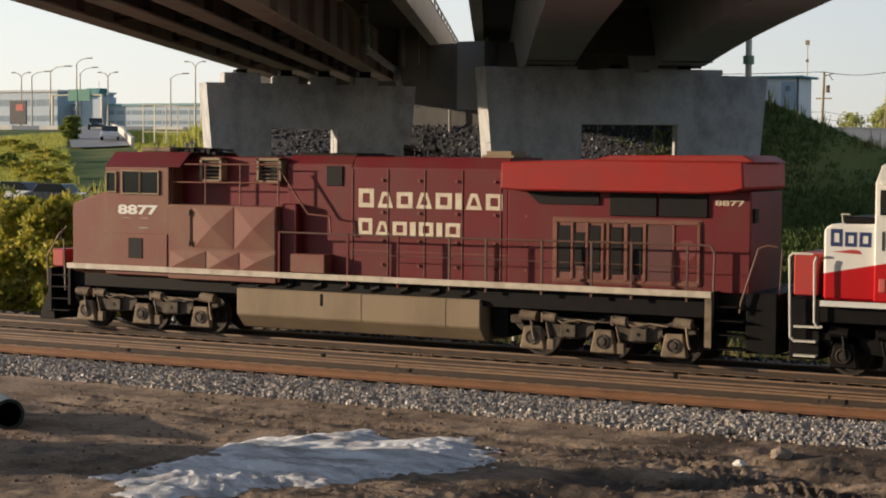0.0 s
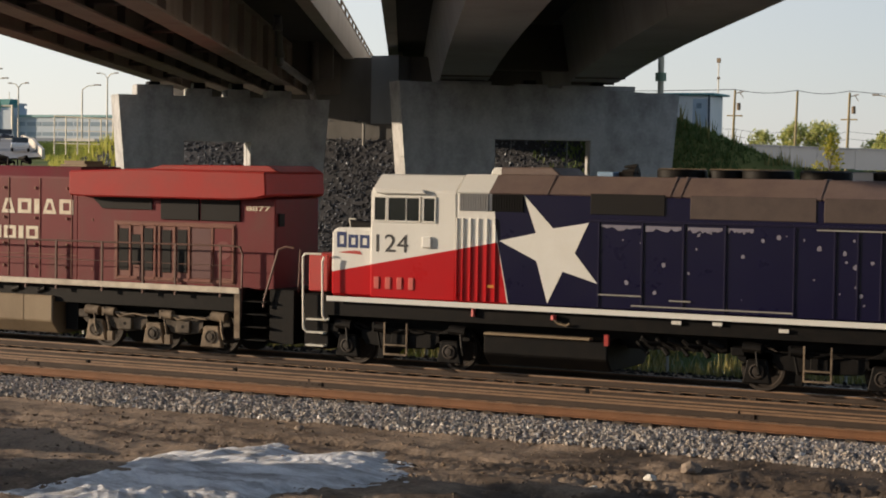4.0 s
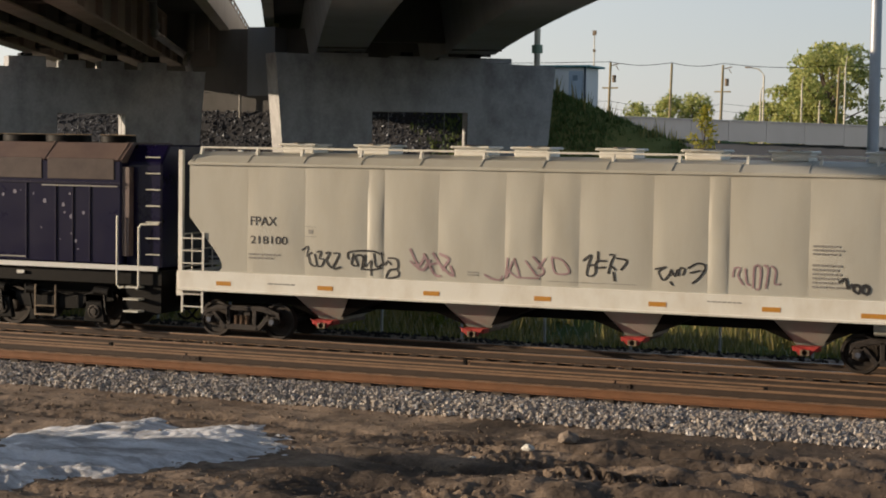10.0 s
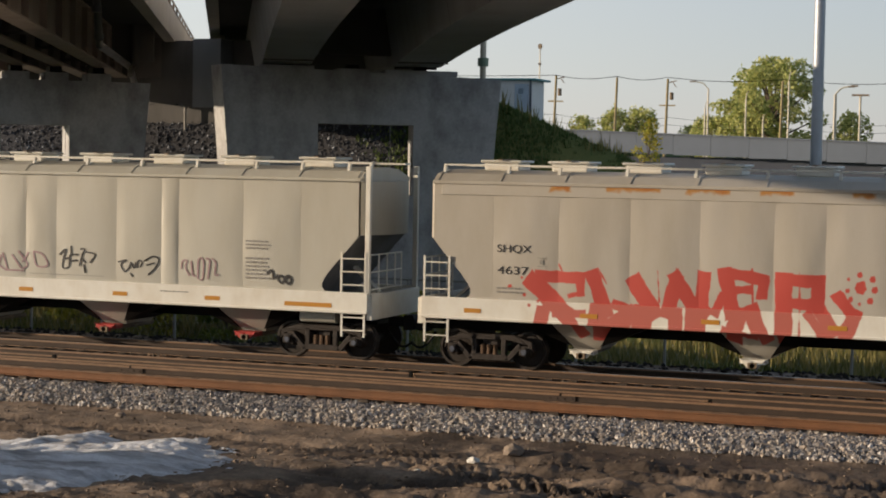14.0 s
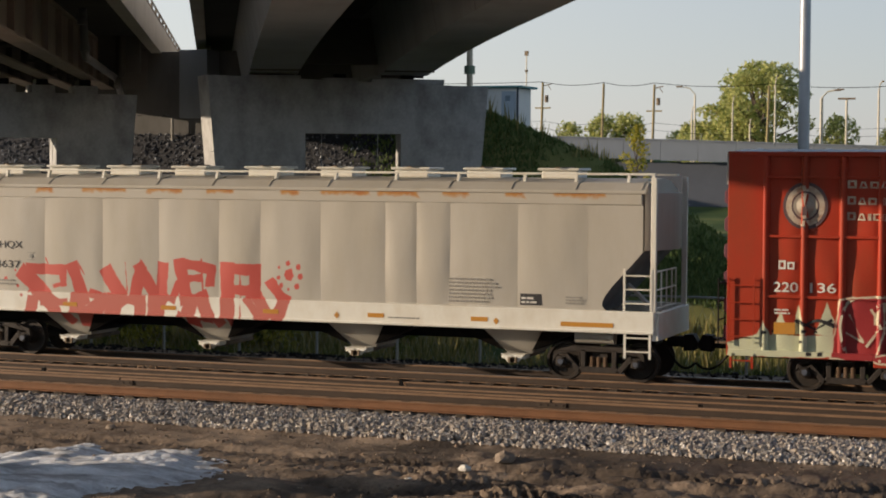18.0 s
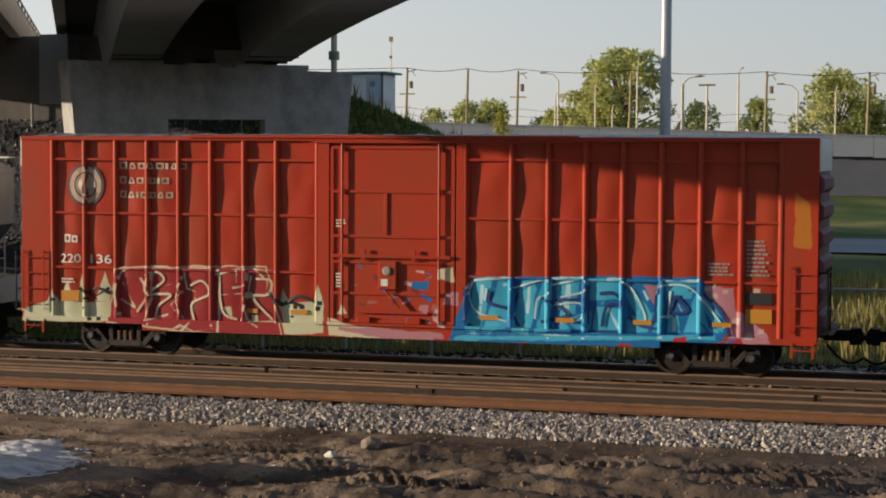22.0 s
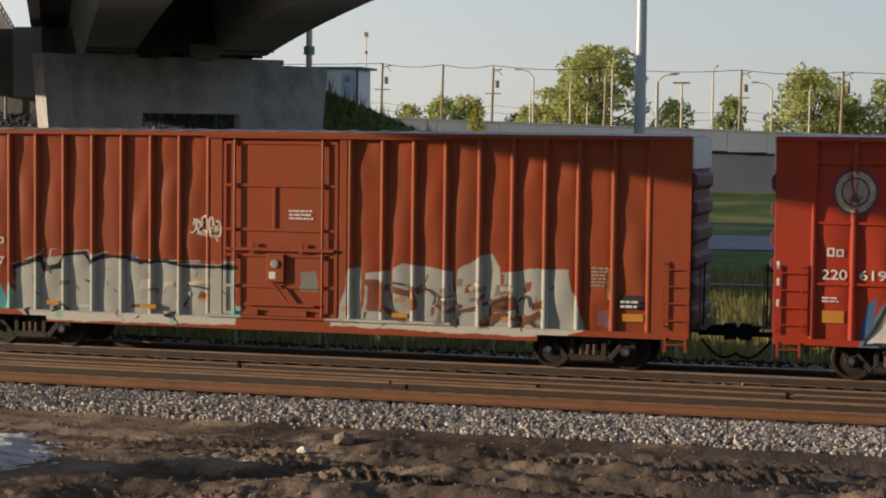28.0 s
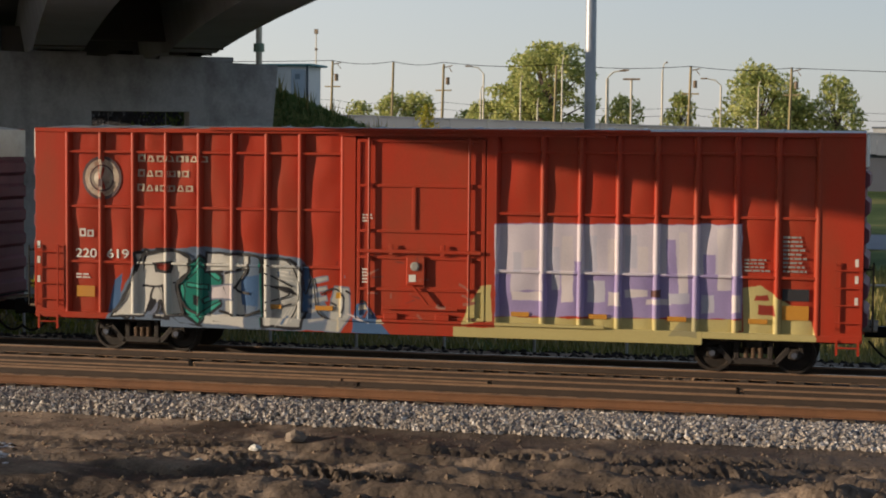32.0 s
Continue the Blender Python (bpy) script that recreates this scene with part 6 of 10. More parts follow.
    part("side_sill", Geo().box(0.05, 18.6, -1.56, -1.42, 1.16, 1.63).box(0.05, 18.6, -1.6, -1.5, 1.14, 1.2), sill, c, "white side sill", bevel=0.012)
    part("side_sill", Geo().box(0.05, 18.6, 1.42, 1.56, 1.16, 1.63), hopper_sill, c, bevel=0.012)
    for x in (1.3, 4.02, 6.73, 9.43, 12.09, 14.6):
        part("reflector", Geo().box(x - 0.2, x + 0.2, -1.568, -1.556, 1.3, 1.4), orange_plate, c, "amber reflector strip")
    part("reflector", Geo().box(16.5, 17.7, -1.568, -1.556, 1.26, 1.36), orange_plate, c)
    # eave, sloped roof, running board
    part("eave_rail", Geo().box(0.3, 18.4, -1.56, -1.42, 4.19, 4.27), roof_mat, c, bevel=0.01)
    if rust:
        part("eave_band", Geo().box(0.5, 18.3, -1.53, -1.44, 3.95, 4.2), stained_band, c, "grey band with orange rust stains under the roof", bevel=0.008)
    roof = [(-1.54, 4.26), (-1.28, 4.42), (-0.75, 4.49), (0, 4.52), (0.75, 4.47), (1.54, 4.26), (1.4, 4.18), (-1.4, 4.18)]
    part("roof", Geo().prism(roof, 0.3, 18.4, "x"), roof_mat, c, bevel=0.01)
    for k in range(13):
        rib = Geo()
        x = 0.4 + k * 1.49
        rib.prism([(-1.55, 4.27), (-1.28, 4.44), (-0.76, 4.51), (-0.76, 4.46), (-1.5, 4.24)], x - 0.02, x + 0.02, "x")
        part("roof_rib", rib, roof_mat, c)
    for x in (0.42, 1.95, 3.15, 4.7, 6.24, 7.8, 9.35, 10.88, 12.4, 13.92, 15.5, 16.7, 17.9, 18.45):
        part("rail_post", Geo().prism([(-1.2, 4.3), (-1.1, 4.3), (-1.0, 4.62), (-1.1, 4.62)], x - 0.03, x + 0.03, "x"), hopper_sill, c)
    part("roof_rail", Geo().box(0.4, 18.5, -1.12, -1.0, 4.6, 4.64), hopper_sill, c, bevel=0.008)
    part("running_board", Geo().box(0.2, 18.5, 0.9, 1.25, 4.58, 4.62), hopper_sill, c)
    for x in hatches:
        h = part("roof_hatch", Geo().box(x - 0.5, x + 0.5, -0.5, 0.5, 4.68, 4.74).box(x - 0.42, x + 0.42, -0.42, 0.42, 4.5, 4.69), hopper_sill, c, bevel=0.03)
        part("hatch_strap", Geo().box(x - 0.05, x + 0.05, -0.56, 0.56, 4.74, 4.765), dusty_metal, h)
    # discharge bays
    for x in (3.74, 7.58, 11.42, 15.26):
        g = Geo()
        top, bot, zt, zb = (x - 0.75, x + 0.75, -1.3, 1.3), (x - 0.3, x + 0.3, -0.5, 0.5), 1.2, 0.52
        g.add([(top[0], top[2], zt), (top[1], top[2], zt), (top[1], top[3], zt), (top[0], top[3], zt),
               (bot[0], bot[2] - 0.1, zb), (bot[1], bot[2] - 0.1, zb), (bot[1], bot[3] + 0.1, zb), (bot[0], bot[3] + 0.1, zb)],
              [(0, 1, 5, 4), (1, 2, 6, 5), (2, 3, 7, 6), (3, 0, 4, 7), (0, 1, 2, 3), (4, 5, 6, 7)])
        bay = part("discharge_bay", g, body, c, "grey discharge hopper", bevel=0.01)
        slope = Geo()
        for e in (-1, 1):
            slope.add([(x + e * 0.76, -1.2, 1.2), (x + e * 1.75, -1.2, 1.2), (x + e * 1.75, 1.2, 1.2), (x + e * 0.76, 1.2, 1.2), (x + e * 0.34, -0.8, 0.6), (x + e * 0.34, 0.8, 0.6)],
                      [(0, 1, 4), (2, 3, 5), (1, 2, 5, 4), (0, 3, 5, 4)])
        part("bay_slope", slope, black_iron, bay)
        gate = Geo().box(x - 0.28, x + 0.28, -1.1, -0.75, 0.44, 0.54).prism([(x - 0.3, 0.56), (x - 0.12, 0.36), (x - 0.02, 0.5)], -1.14, -1.1).prism([(x + 0.3, 0.56), (x + 0.12, 0.36), (x + 0.02, 0.5)], -1.14, -1.1)
        part("outlet_gate", gate, gate_mat, bay, "outlet gate", bevel=0.008)
        part("gate_shaft", Geo().rod((x, -1.2, 0.42), (x, 1.2, 0.42), 0.06, 10).box(x - 0.1, x + 0.1, -1.2, -1.12, 0.36, 0.48), dusty_metal, bay)
    part("centre_sill", Geo().box(0.3, 18.35, -0.35, 0.35, 0.8, 1.3), black_iron, c)
    tank = Geo().rod((16.7, -1.0, 1.0), (17.6, -1.0, 1.0), 0.16, 12)
    part("brake_reservoir", tank, body, c, smooth=True)
    freight_truck(c, 1.55)
    freight_truck(c, 17.25)
    coupler(c, 0.1, -1)
    coupler(c, 18.55, 1)
    for t, x0, x1, z0, z1 in marks:
        text(t, x0, x1, z0, z1, skin, letter_black, c, "reporting_mark", bold=0.004)
    return c


def stroke(car, pts, width, material, name="sprayed_line"):
    """A painted line that runs smoothly through (x, z) points and lies on the car's side."""
    skin = SKIN[car.name]
    ends = [pts[0]] + list(pts) + [pts[-1]]
    path = []
    for p0, p1, p2, p3 in zip(ends, ends[1:], ends[2:], ends[3:]):
        n = max(2, int(math.hypot(p2[0] - p1[0], p2[1] - p1[1]) / 0.05))
        for i in range(n):
            f = i / n
            path.append(tuple(0.5 * (2 * b + (c - a) * f + (2 * a - 5 * b + 4 * c - d) * f * f + (3 * b - a - 3 * c + d) * f ** 3) for a, b, c, d in zip(p0, p1, p2, p3)))
    path.append(tuple(pts[-1]))
    g, left, right = Geo(), [], []
    for i, (x, z) in enumerate(path):
        (xa, za), (xb, zb) = path[max(0, i - 1)], path[min(len(path) - 1, i + 1)]
        k = width * (0.5 + 0.12 * noise.noise(Vector((x * 3, z * 3, 1)))) / max(1e-6, math.hypot(xb - xa, zb - za))
        dx, dz = -(zb - za) * k, (xb - xa) * k
        for side, e in ((left, 1), (right, -1)):
            u, w = x + e * dx, z + e * dz
            side.append((u, skin(u, w) - 0.004, w))
    n = len(path)
    g.add(left + right, [(i, i + 1, n + i + 1, n + i) for i in range(n - 1)])
    return part(name, g, material, car)


seams_a = [1.9, 3.44, 5.07, 5.5, 6.85, 8.49, 9.38, 10.25, 11.94, 13.18, 13.65, 15.36, 16.85]
hop_a = hopper("covered_hopper", 3.85, "clean pale grey four-bay covered hopper with thin scrawled graffiti", hopper_grey, seams_a, red_part,
               [("FPAX", 2.0, 2.72, 2.78, 2.99), ("218100", 2.0, 3.0, 2.34, 2.53)], (2.7, 4.7, 7.2, 8.7, 10.75, 12.75, 14.7, 16.8), hopper_grey)
black_spray = mat("black_spray_paint", (0.03, 0.03, 0.033), 0.6, bump=0)
pink_spray = mat("faded_pink_spray_paint", (0.36, 0.24, 0.26), 0.6, bump=0)
for line in (
        ((3.38, 2.22), (3.54, 2.32), (3.51, 2.09), (3.64, 2.19)),
        ((3.54, 2.13), (3.61, 1.91), (3.77, 1.88), (3.71, 2.16)),
        ((3.77, 2.19), (3.9, 2.22), (3.84, 2.05), (3.97, 2.03), (3.89, 1.86), (3.77, 1.88)),
        ((4.0, 2.17), (4.13, 2.2), (4.03, 2.01), (4.16, 1.84), (4.24, 1.93)),
        ((4.21, 2.18), (4.36, 2.16), (4.2, 1.83), (4.41, 1.87)),
):
    stroke(hop_a, line, 0.045, black_spray, "spray_tag")
for line in (
        ((4.61, 2.05), (4.58, 2.19), (4.81, 2.26), (5.29, 2.26), (5.41, 2.19)),
        ((4.74, 2.2), (4.68, 1.95), (4.84, 1.92), (4.78, 2.13), (4.97, 2.14), (4.94, 1.84)),
        ((5.03, 2.18), (5.03, 1.9), (5.19, 2.05), (5.16, 1.83)),
        ((5.25, 2.22), (5.32, 1.91), (5.48, 1.98)),
        ((5.44, 2.25), (5.51, 1.95), (5.6, 2.06), (5.7, 1.96)),
        ((4.91, 1.84), (5.21, 1.83), (5.45, 1.89)),
        ((5.18, 1.83), (5.19, 1.69)),
        ((5.6, 2.12), (5.83, 2.1), (5.86, 1.89), (5.65, 1.84), (5.58, 1.65), (5.89, 1.72), (5.86, 1.85)),
):
    stroke(hop_a, line, 0.045, black_spray, "spray_tag")
for line in (
        ((6.17, 2.36), (6.39, 1.98), (6.55, 2.23)),
        ((6.17, 2.08), (6.49, 1.88), (6.67, 2.13)),
        ((6.51, 2.26), (6.78, 1.79), (6.94, 1.76)),
        ((6.73, 2.29), (7.02, 1.87)),
        ((6.89, 2.27), (7.14, 2.15), (7.02, 1.94), (7.25, 1.77), (7.17, 2.01)),
        ((6.55, 1.99), (6.86, 2.05)),
):
    stroke(hop_a, line, 0.059, pink_spray, "spray_tag")
for line in (
        ((8.01, 1.84), (8.17, 1.75), (8.39, 1.73), (8.45, 1.83)),
        ((8.57, 2.24), (8.52, 1.76)),
        ((8.55, 1.79), (8.69, 2.17)),
        ((8.72, 2.23), (8.85, 1.8), (8.54, 1.98)),
        ((8.85, 1.8), (9.33, 1.8)),
        ((8.99, 2.19), (9.27, 1.85)),
        ((9.17, 2.29), (9.44, 1.96), (9.29, 1.85)),
        ((9.47, 2.26), (9.29, 2.01)),
        ((9.62, 2.29), (9.71, 1.94), (10.03, 1.96), (9.88, 2.22), (9.62, 2.29)),
):
    stroke(hop_a, line, 0.045, pink_spray, "spray_tag")
for line in (
        ((10.35, 2.23), (10.54, 2.37), (10.47, 2.13), (10.45, 1.92), (10.62, 1.93), (10.65, 2.14), (10.47, 2.13)),
        ((10.7, 2.46), (10.7, 2.25)),
        ((10.65, 1.98), (10.67, 2.22), (10.91, 2.25)),
        ((10.69, 2.09), (10.88, 2.11)),
        ((10.94, 1.97), (11.02, 2.26), (11.09, 2.39), (10.96, 2.39)),
        ((11.02, 2.15), (11.11, 2.05)),
        ((11.12, 2.32), (11.37, 2.27), (11.23, 2.06)),
        ((11.06, 2.02), (11.1, 1.81)),
):
    stroke(hop_a, line, 0.045, black_spray, "spray_tag")
for line in (
        ((12.0, 2.11), (12.26, 2.17), (12.09, 2.06), (12.2, 1.88), (12.34, 2.02)),
        ((12.34, 1.97), (12.37, 2.12), (12.46, 1.97), (12.51, 2.13)),
        ((12.54, 1.98), (12.57, 2.16), (12.68, 2.14), (12.63, 2.0)),
        ((12.74, 2.16), (12.97, 2.28), (13.13, 2.21), (13.02, 1.99), (12.84, 1.83)),
        ((12.79, 2.06), (13.02, 2.12)),
        ((12.35, 1.86), (12.42, 1.77)),
):
    stroke(hop_a, line, 0.039, black_spray, "spray_tag")
for line in (
        ((13.74, 2.0), (13.77, 2.2), (13.9, 2.21), (13.85, 2.05), (13.97, 1.85)),
        ((14.01, 2.21), (14.05, 1.88), (14.13, 1.86)),
        ((14.19, 1.78), (14.21, 2.25), (14.34, 2.23), (14.32, 1.79), (14.24, 1.78)),
        ((14.4, 2.28), (14.51, 2.23), (14.46, 1.79)),
        ((14.56, 2.28), (14.67, 2.19), (14.65, 1.9), (14.76, 1.91)),
):
    stroke(hop_a, line, 0.042, pink_spray, "spray_tag")
for line in (
        ((16.02, 1.98), (16.15, 2.07), (16.21, 1.87), (16.31, 1.97)),
        ((16.31, 1.85), (16.36, 1.95), (16.47, 1.9), (16.42, 1.77), (16.31, 1.85)),
        ((16.55, 1.96), (16.65, 1.88), (16.6, 1.76), (16.5, 1.83), (16.55, 1.96)),
):
    stroke(hop_a, line, 0.063, black_spray, "spray_tag")
print_block(1.95, 2.85, 1.98, 2.15, 2, SKIN[hop_a.name], letter_grey, hop_a, 3)
print_block(15.45, 16.2, 2.55, 2.8, 3, SKIN[hop_a.name], letter_grey, hop_a, 4)
print_block(15.45, 16.25, 1.85, 2.4, 6, SKIN[hop_a.name], letter_grey, hop_a, 5)
bars([(7.6, 7.85, 1.86, 0.03), (7.6, 7.85, 1.8, 0.03), (9.5, 11.6, 1.74, 0.012), (3.45, 3.75, 2.55, 0.012), (3.45, 3.75, 2.78, 0.012), (3.55, 3.66, 2.62, 0.1)], SKIN[hop_a.name], letter_grey, hop_a)
print_block(2.5, 3.3, 1.38, 1.44, 1, -1.566, letter_grey, hop_a, 6)
print_block(13.2, 14.2, 1.45, 1.5, 1, -1.566, letter_grey, hop_a, 7)

seams_b = [1.73, 3.27, 4.9, 6.44, 8.04, 9.13, 10.67, 12.29, 13.06, 13.87, 15.47, 17.08]
RED_SPRAY = (0.5, 0.07, 0.055)
RED_WASH = (0.52, 0.15, 0.12)
strokes = []
# large red letters with round flowers beside them
strokes += [(RED_SPRAY, dash(*d)) for d in ((2.71, 2.04, 3.41, 1.45, 0.43), (2.87, 2.2, 3.79, 2.18, 0.28), (3.79, 2.18, 3.82, 1.87, 0.25), (3.71, 1.82, 3.56, 1.77, 0.15), (2.95, 1.36, 2.87, 0.88, 0.36), (3.48, 1.38, 3.71, 0.98, 0.33), (3.25, 1.37, 3.86, 1.4, 0.2), (4.09, 2.21, 4.39, 1.48, 0.36), (4.24, 1.41, 4.2, 0.98, 0.46), (4.4, 1.08, 4.92, 1.44, 0.38), (4.62, 1.63, 4.99, 1.51, 0.25), (5.06, 2.11, 5.44, 1.52, 0.41), (5.22, 1.45, 5.22, 0.98, 0.46), (4.84, 1.37, 4.77, 1.0, 0.36))]
strokes += [(RED_SPRAY, dash(*d)) for d in ((5.95, 2.2, 5.78, 1.53, 0.33), (5.95, 2.27, 6.32, 1.69, 0.33), (6.56, 2.29, 6.5, 1.56, 0.33), (5.96, 1.47, 5.96, 1.07, 0.33), (6.39, 1.42, 6.4, 1.03, 0.46), (6.32, 1.75, 6.61, 1.56, 0.28), (7.04, 2.37, 7.19, 1.59, 0.36), (7.18, 2.41, 7.83, 2.3, 0.28), (7.86, 2.3, 7.83, 2.0, 0.25), (7.19, 2.05, 7.54, 2.08, 0.2), (6.97, 1.91, 6.83, 1.57, 0.23), (7.33, 1.52, 7.19, 1.06, 0.38), (7.62, 1.6, 7.84, 1.08, 0.36), (7.05, 1.18, 7.62, 1.04, 0.18))]
strokes += [(RED_SPRAY, dash(*d)) for d in ((8.28, 2.28, 8.29, 1.1, 0.41), (8.39, 2.32, 8.95, 2.3, 0.28), (9.0, 2.3, 9.0, 1.85, 0.31), (8.47, 1.83, 8.96, 1.78, 0.25), (8.96, 1.84, 9.31, 1.27, 0.33), (8.82, 1.58, 9.13, 1.18, 0.25), (9.44, 1.99, 9.73, 1.61, 0.28), (9.75, 1.61, 9.59, 1.16, 0.33), (3.3, 2.46, 3.4, 2.26, 0.06), (4.19, 2.42, 4.39, 2.09, 0.05), (5.95, 2.47, 6.02, 2.21, 0.06), (7.6, 2.52, 7.63, 1.54, 0.05), (8.6, 2.51, 8.64, 1.05, 0.05), (5.54, 2.39, 5.59, 1.73, 0.04))]
for x, z, r in ((2.76, 1.86, 0.127), (2.17, 1.92, 0.064), (2.45, 2.14, 0.064), (2.71, 2.1, 0.051), (2.98, 2.04, 0.064), (2.99, 2.25, 0.089), (3.13, 2.16, 0.076), (2.84, 1.63, 0.064), (2.64, 1.53, 0.064), (2.51, 1.76, 0.051), (3.02, 1.68, 0.076), (9.88, 2.21, 0.153), (9.62, 2.38, 0.064), (9.85, 2.48, 0.064), (10.13, 2.4, 0.076), (10.17, 2.17, 0.089), (10.09, 1.95, 0.076), (9.86, 1.88, 0.051), (9.68, 1.96, 0.076), (9.62, 2.15, 0.064)):
    strokes.append((RED_SPRAY, poly((x - r, z), (x - 0.6 * r, z + 0.8 * r), (x + 0.5 * r, z + r), (x + r, z - 0.1 * r), (x + 0.4 * r, z - r), (x - 0.6 * r, z - 0.8 * r))))
tagged_grey = sprayed(hopper_dull, [*strokes], 0.03, 0.025)
tagged_sill = sprayed(mat("white_sill_paint_with_red_graffiti", (0.8, 0.79, 0.73), 0.4, dirt=(0.6, 0.54, 0.44), dirt_amount=0.5, scale=1.5, streak=0.4, grain=0.03, bump=0.03), [(RED_WASH, q) for _, q in strokes], 0.03, 0.025)
hop_b = hopper("covered_hopper", 23.72, "grey four-bay covered hopper with rust streaks and large red graffiti", tagged_grey, seams_b, hopper_sill,
               [("SHQX", 1.85, 2.67, 2.66, 2.86), ("4637", 1.86, 2.6, 2.2, 2.38)], (1.55, 3.17, 4.9, 6.7, 8.7, 10.6, 12.5, 14.3, 16.1), hopper_dull, True, tagged_sill)
print_block(13.85, 15.1, 1.72, 2.3, 7, SKIN[hop_b.name], letter_grey, hop_b, 8)
part("stencil_box", Geo().box(15.55, 16.05, -1.53, -1.5, 1.7, 1.95), letter_black, hop_b)
print_block(15.58, 16.02, 1.74, 1.92, 2, -1.535, letter_white, hop_b, 9)
print_block(16.6, 17.05, 1.75, 1.95, 3, SKIN[hop_b.name], letter_grey, hop_b, 10)
print_block(1.85, 2.6, 1.78, 1.95, 2, SKIN[hop_b.name], letter_grey, hop_b, 11)
bars([(2.8, 3.0, 2.4, 0.012), (2.8, 3.0, 2.58, 0.012), (2.86, 2.94, 2.45, 0.1)], SKIN[hop_b.name], letter_grey, hop_b)
for x in (11.12, 15.0):
    part("diamond_mark", Geo().disc([(x - 0.07, 1.32), (x, 1.24), (x + 0.07, 1.32), (x, 1.4)], -1.567), orange_plate, hop_b)
print_block(12.4, 13.3, 1.3, 1.36, 1, -1.566, letter_grey, hop_b, 12)


# -- boxcars --
def boxcar(u0, label, L, posts, door, paint, stiff_left, stiff_right, end_paint, roof_lip, ztop=5.12, panel_back=0.13, rods=None):
    c = thing("boxcar", pose(u0, TRACK_Y, 0), label, "boxcar", "boxcars")
    TRAIN.append((c, u0))
    yo, yi = -1.5, -1.5 + panel_back
    x_first, x_last = posts[0], posts[-1]
    zb = 0.98
    part("body", Geo().box(0.06, L - 0.06, yi + 0.06, 1.45, zb, ztop - 0.08), paint, c)
    # plain end panels next to the corners
    part("corner_panel", Geo().box(0.0, x_first, yo + 0.02, yo + 0.3, 0.82, ztop - 0.02), paint, c, bevel=0.01)
    part("corner_panel", Geo().box(x_last, L, yo + 0.02, yo + 0.3, 0.82, ztop - 0.02), paint, c, bevel=0.01)
    bays = [(a, b) for a, b in zip(posts, posts[1:]) if not (a >= door[0] - 0.05 and b <= door[1] + 0.05)]
    for k, (a, b) in enumerate(bays):
        part("side_panel", sheet(a, b, 0.86, ztop - 0.1, yi, 0.05, 8, 20, seed=k * 3.7 + u0, noise_amp=0.04), paint, c, smooth=True)
        for z in (stiff_left if b <= door[0] + 0.05 else stiff_right):
            part("stiffener", Geo().box(a + 0.02, b - 0.02, yo + 0.03, yi + 0.02, z - 0.03, z + 0.03), paint, c, bevel=0.008)

    def skin(x, z):
        if x < x_first or x > x_last:
            return yo + 0.013
        if any(abs(x - p) < 0.05 for p in posts):
            return yo - 0.005
        if d_in[0] < x < d_in[1]:
            return yo + 0.028
        for k, (a, b) in enumerate(bays):
            if a <= x < b:
                return sheet_y(x, z, a, b, 0.86, ztop - 0.1, yi, 0.05, k * 3.7 + u0, 0.04) - 0.018
        return yo + 0.01

    d_in = door[0] + 0.35, door[1] - 0.25
    SKIN[c.name] = skin
    for x in posts:
        g = Geo().prism([(x - 0.1, yi + 0.02), (x - 0.062, yo + 0.05), (x - 0.048, yo + 0.02), (x - 0.03, yo + 0.004), (x, yo), (x + 0.03, yo + 0.004), (x + 0.048, yo + 0.02), (x + 0.09, yi + 0.02)], 0.86, ztop - 0.08, "z")
        part("side_post", g, paint, c, smooth=True)
    part("top_rail", Geo().box(0, L, yo - 0.01, yo + 0.16, ztop - 0.1, ztop), paint, c, bevel=0.01)
    part("top_rail", Geo().box(0, L, 1.34, 1.5, ztop - 0.1, ztop), paint, c, bevel=0.01)
    if roof_lip:
        part("roof_lip", Geo().box(roof_lip[0], roof_lip[1], yo - 0.07, yo + 0.05, ztop - 0.04, ztop + 0.03), paint, c, bevel=0.012)
    roof = Geo().prism([(-1.46, ztop - 0.02), (0, ztop + 0.06), (1.46, ztop - 0.02), (1.4, ztop - 0.1), (-1.4, ztop - 0.1)], 0.02, L - 0.02, "x")
    for k in range(int(L / 0.75)):
        x = 0.4 + k * 0.75
        roof.prism([(-1.48, ztop), (0, ztop + 0.085), (1.48, ztop), (0, ztop + 0.04)], x - 0.04, x + 0.04, "x")
    part("roof", roof, galvanised, c, "dull galvanised roof sheets")
    # side sill: deep between the bogies
    g = Geo()
    for a, b, z in ((0.0, 3.1, 0.76), (3.1, L - 3.3, 0.62), (L - 3.3, L, 0.76)):
        g.box(a, b, yo - 0.005, yo + 0.1, z, 0.9)
    part("side_sill", g, paint, c, bevel=0.01)
    part("side_sill", Geo().box(0, L, 1.4, 1.5, 0.66, 0.95), paint, c)
    part("underframe", Geo().box(0.1, L - 0.1, -1.3, 1.3, 0.9, 1.0).box(0.2, L - 0.2, -0.35, 0.35, 0.62, 0.95), black_iron, c)
    # sliding door
    d0, d1 = door
    dr = part("door", Geo().box(d0 + 0.35, d1 - 0.25, yo + 0.035, yi + 0.05, 0.95, ztop - 0.2), paint, c, "sliding plug door", bevel=0.012)
    bands = Geo()
    dz = [1.0, 1.62, 2.32, 2.9, 3.9, ztop - 0.24]
    for z in dz:
        bands.box(d0 + 0.35, d1 - 0.25, yo - 0.005, yo + 0.05, z - 0.035, z + 0.035)
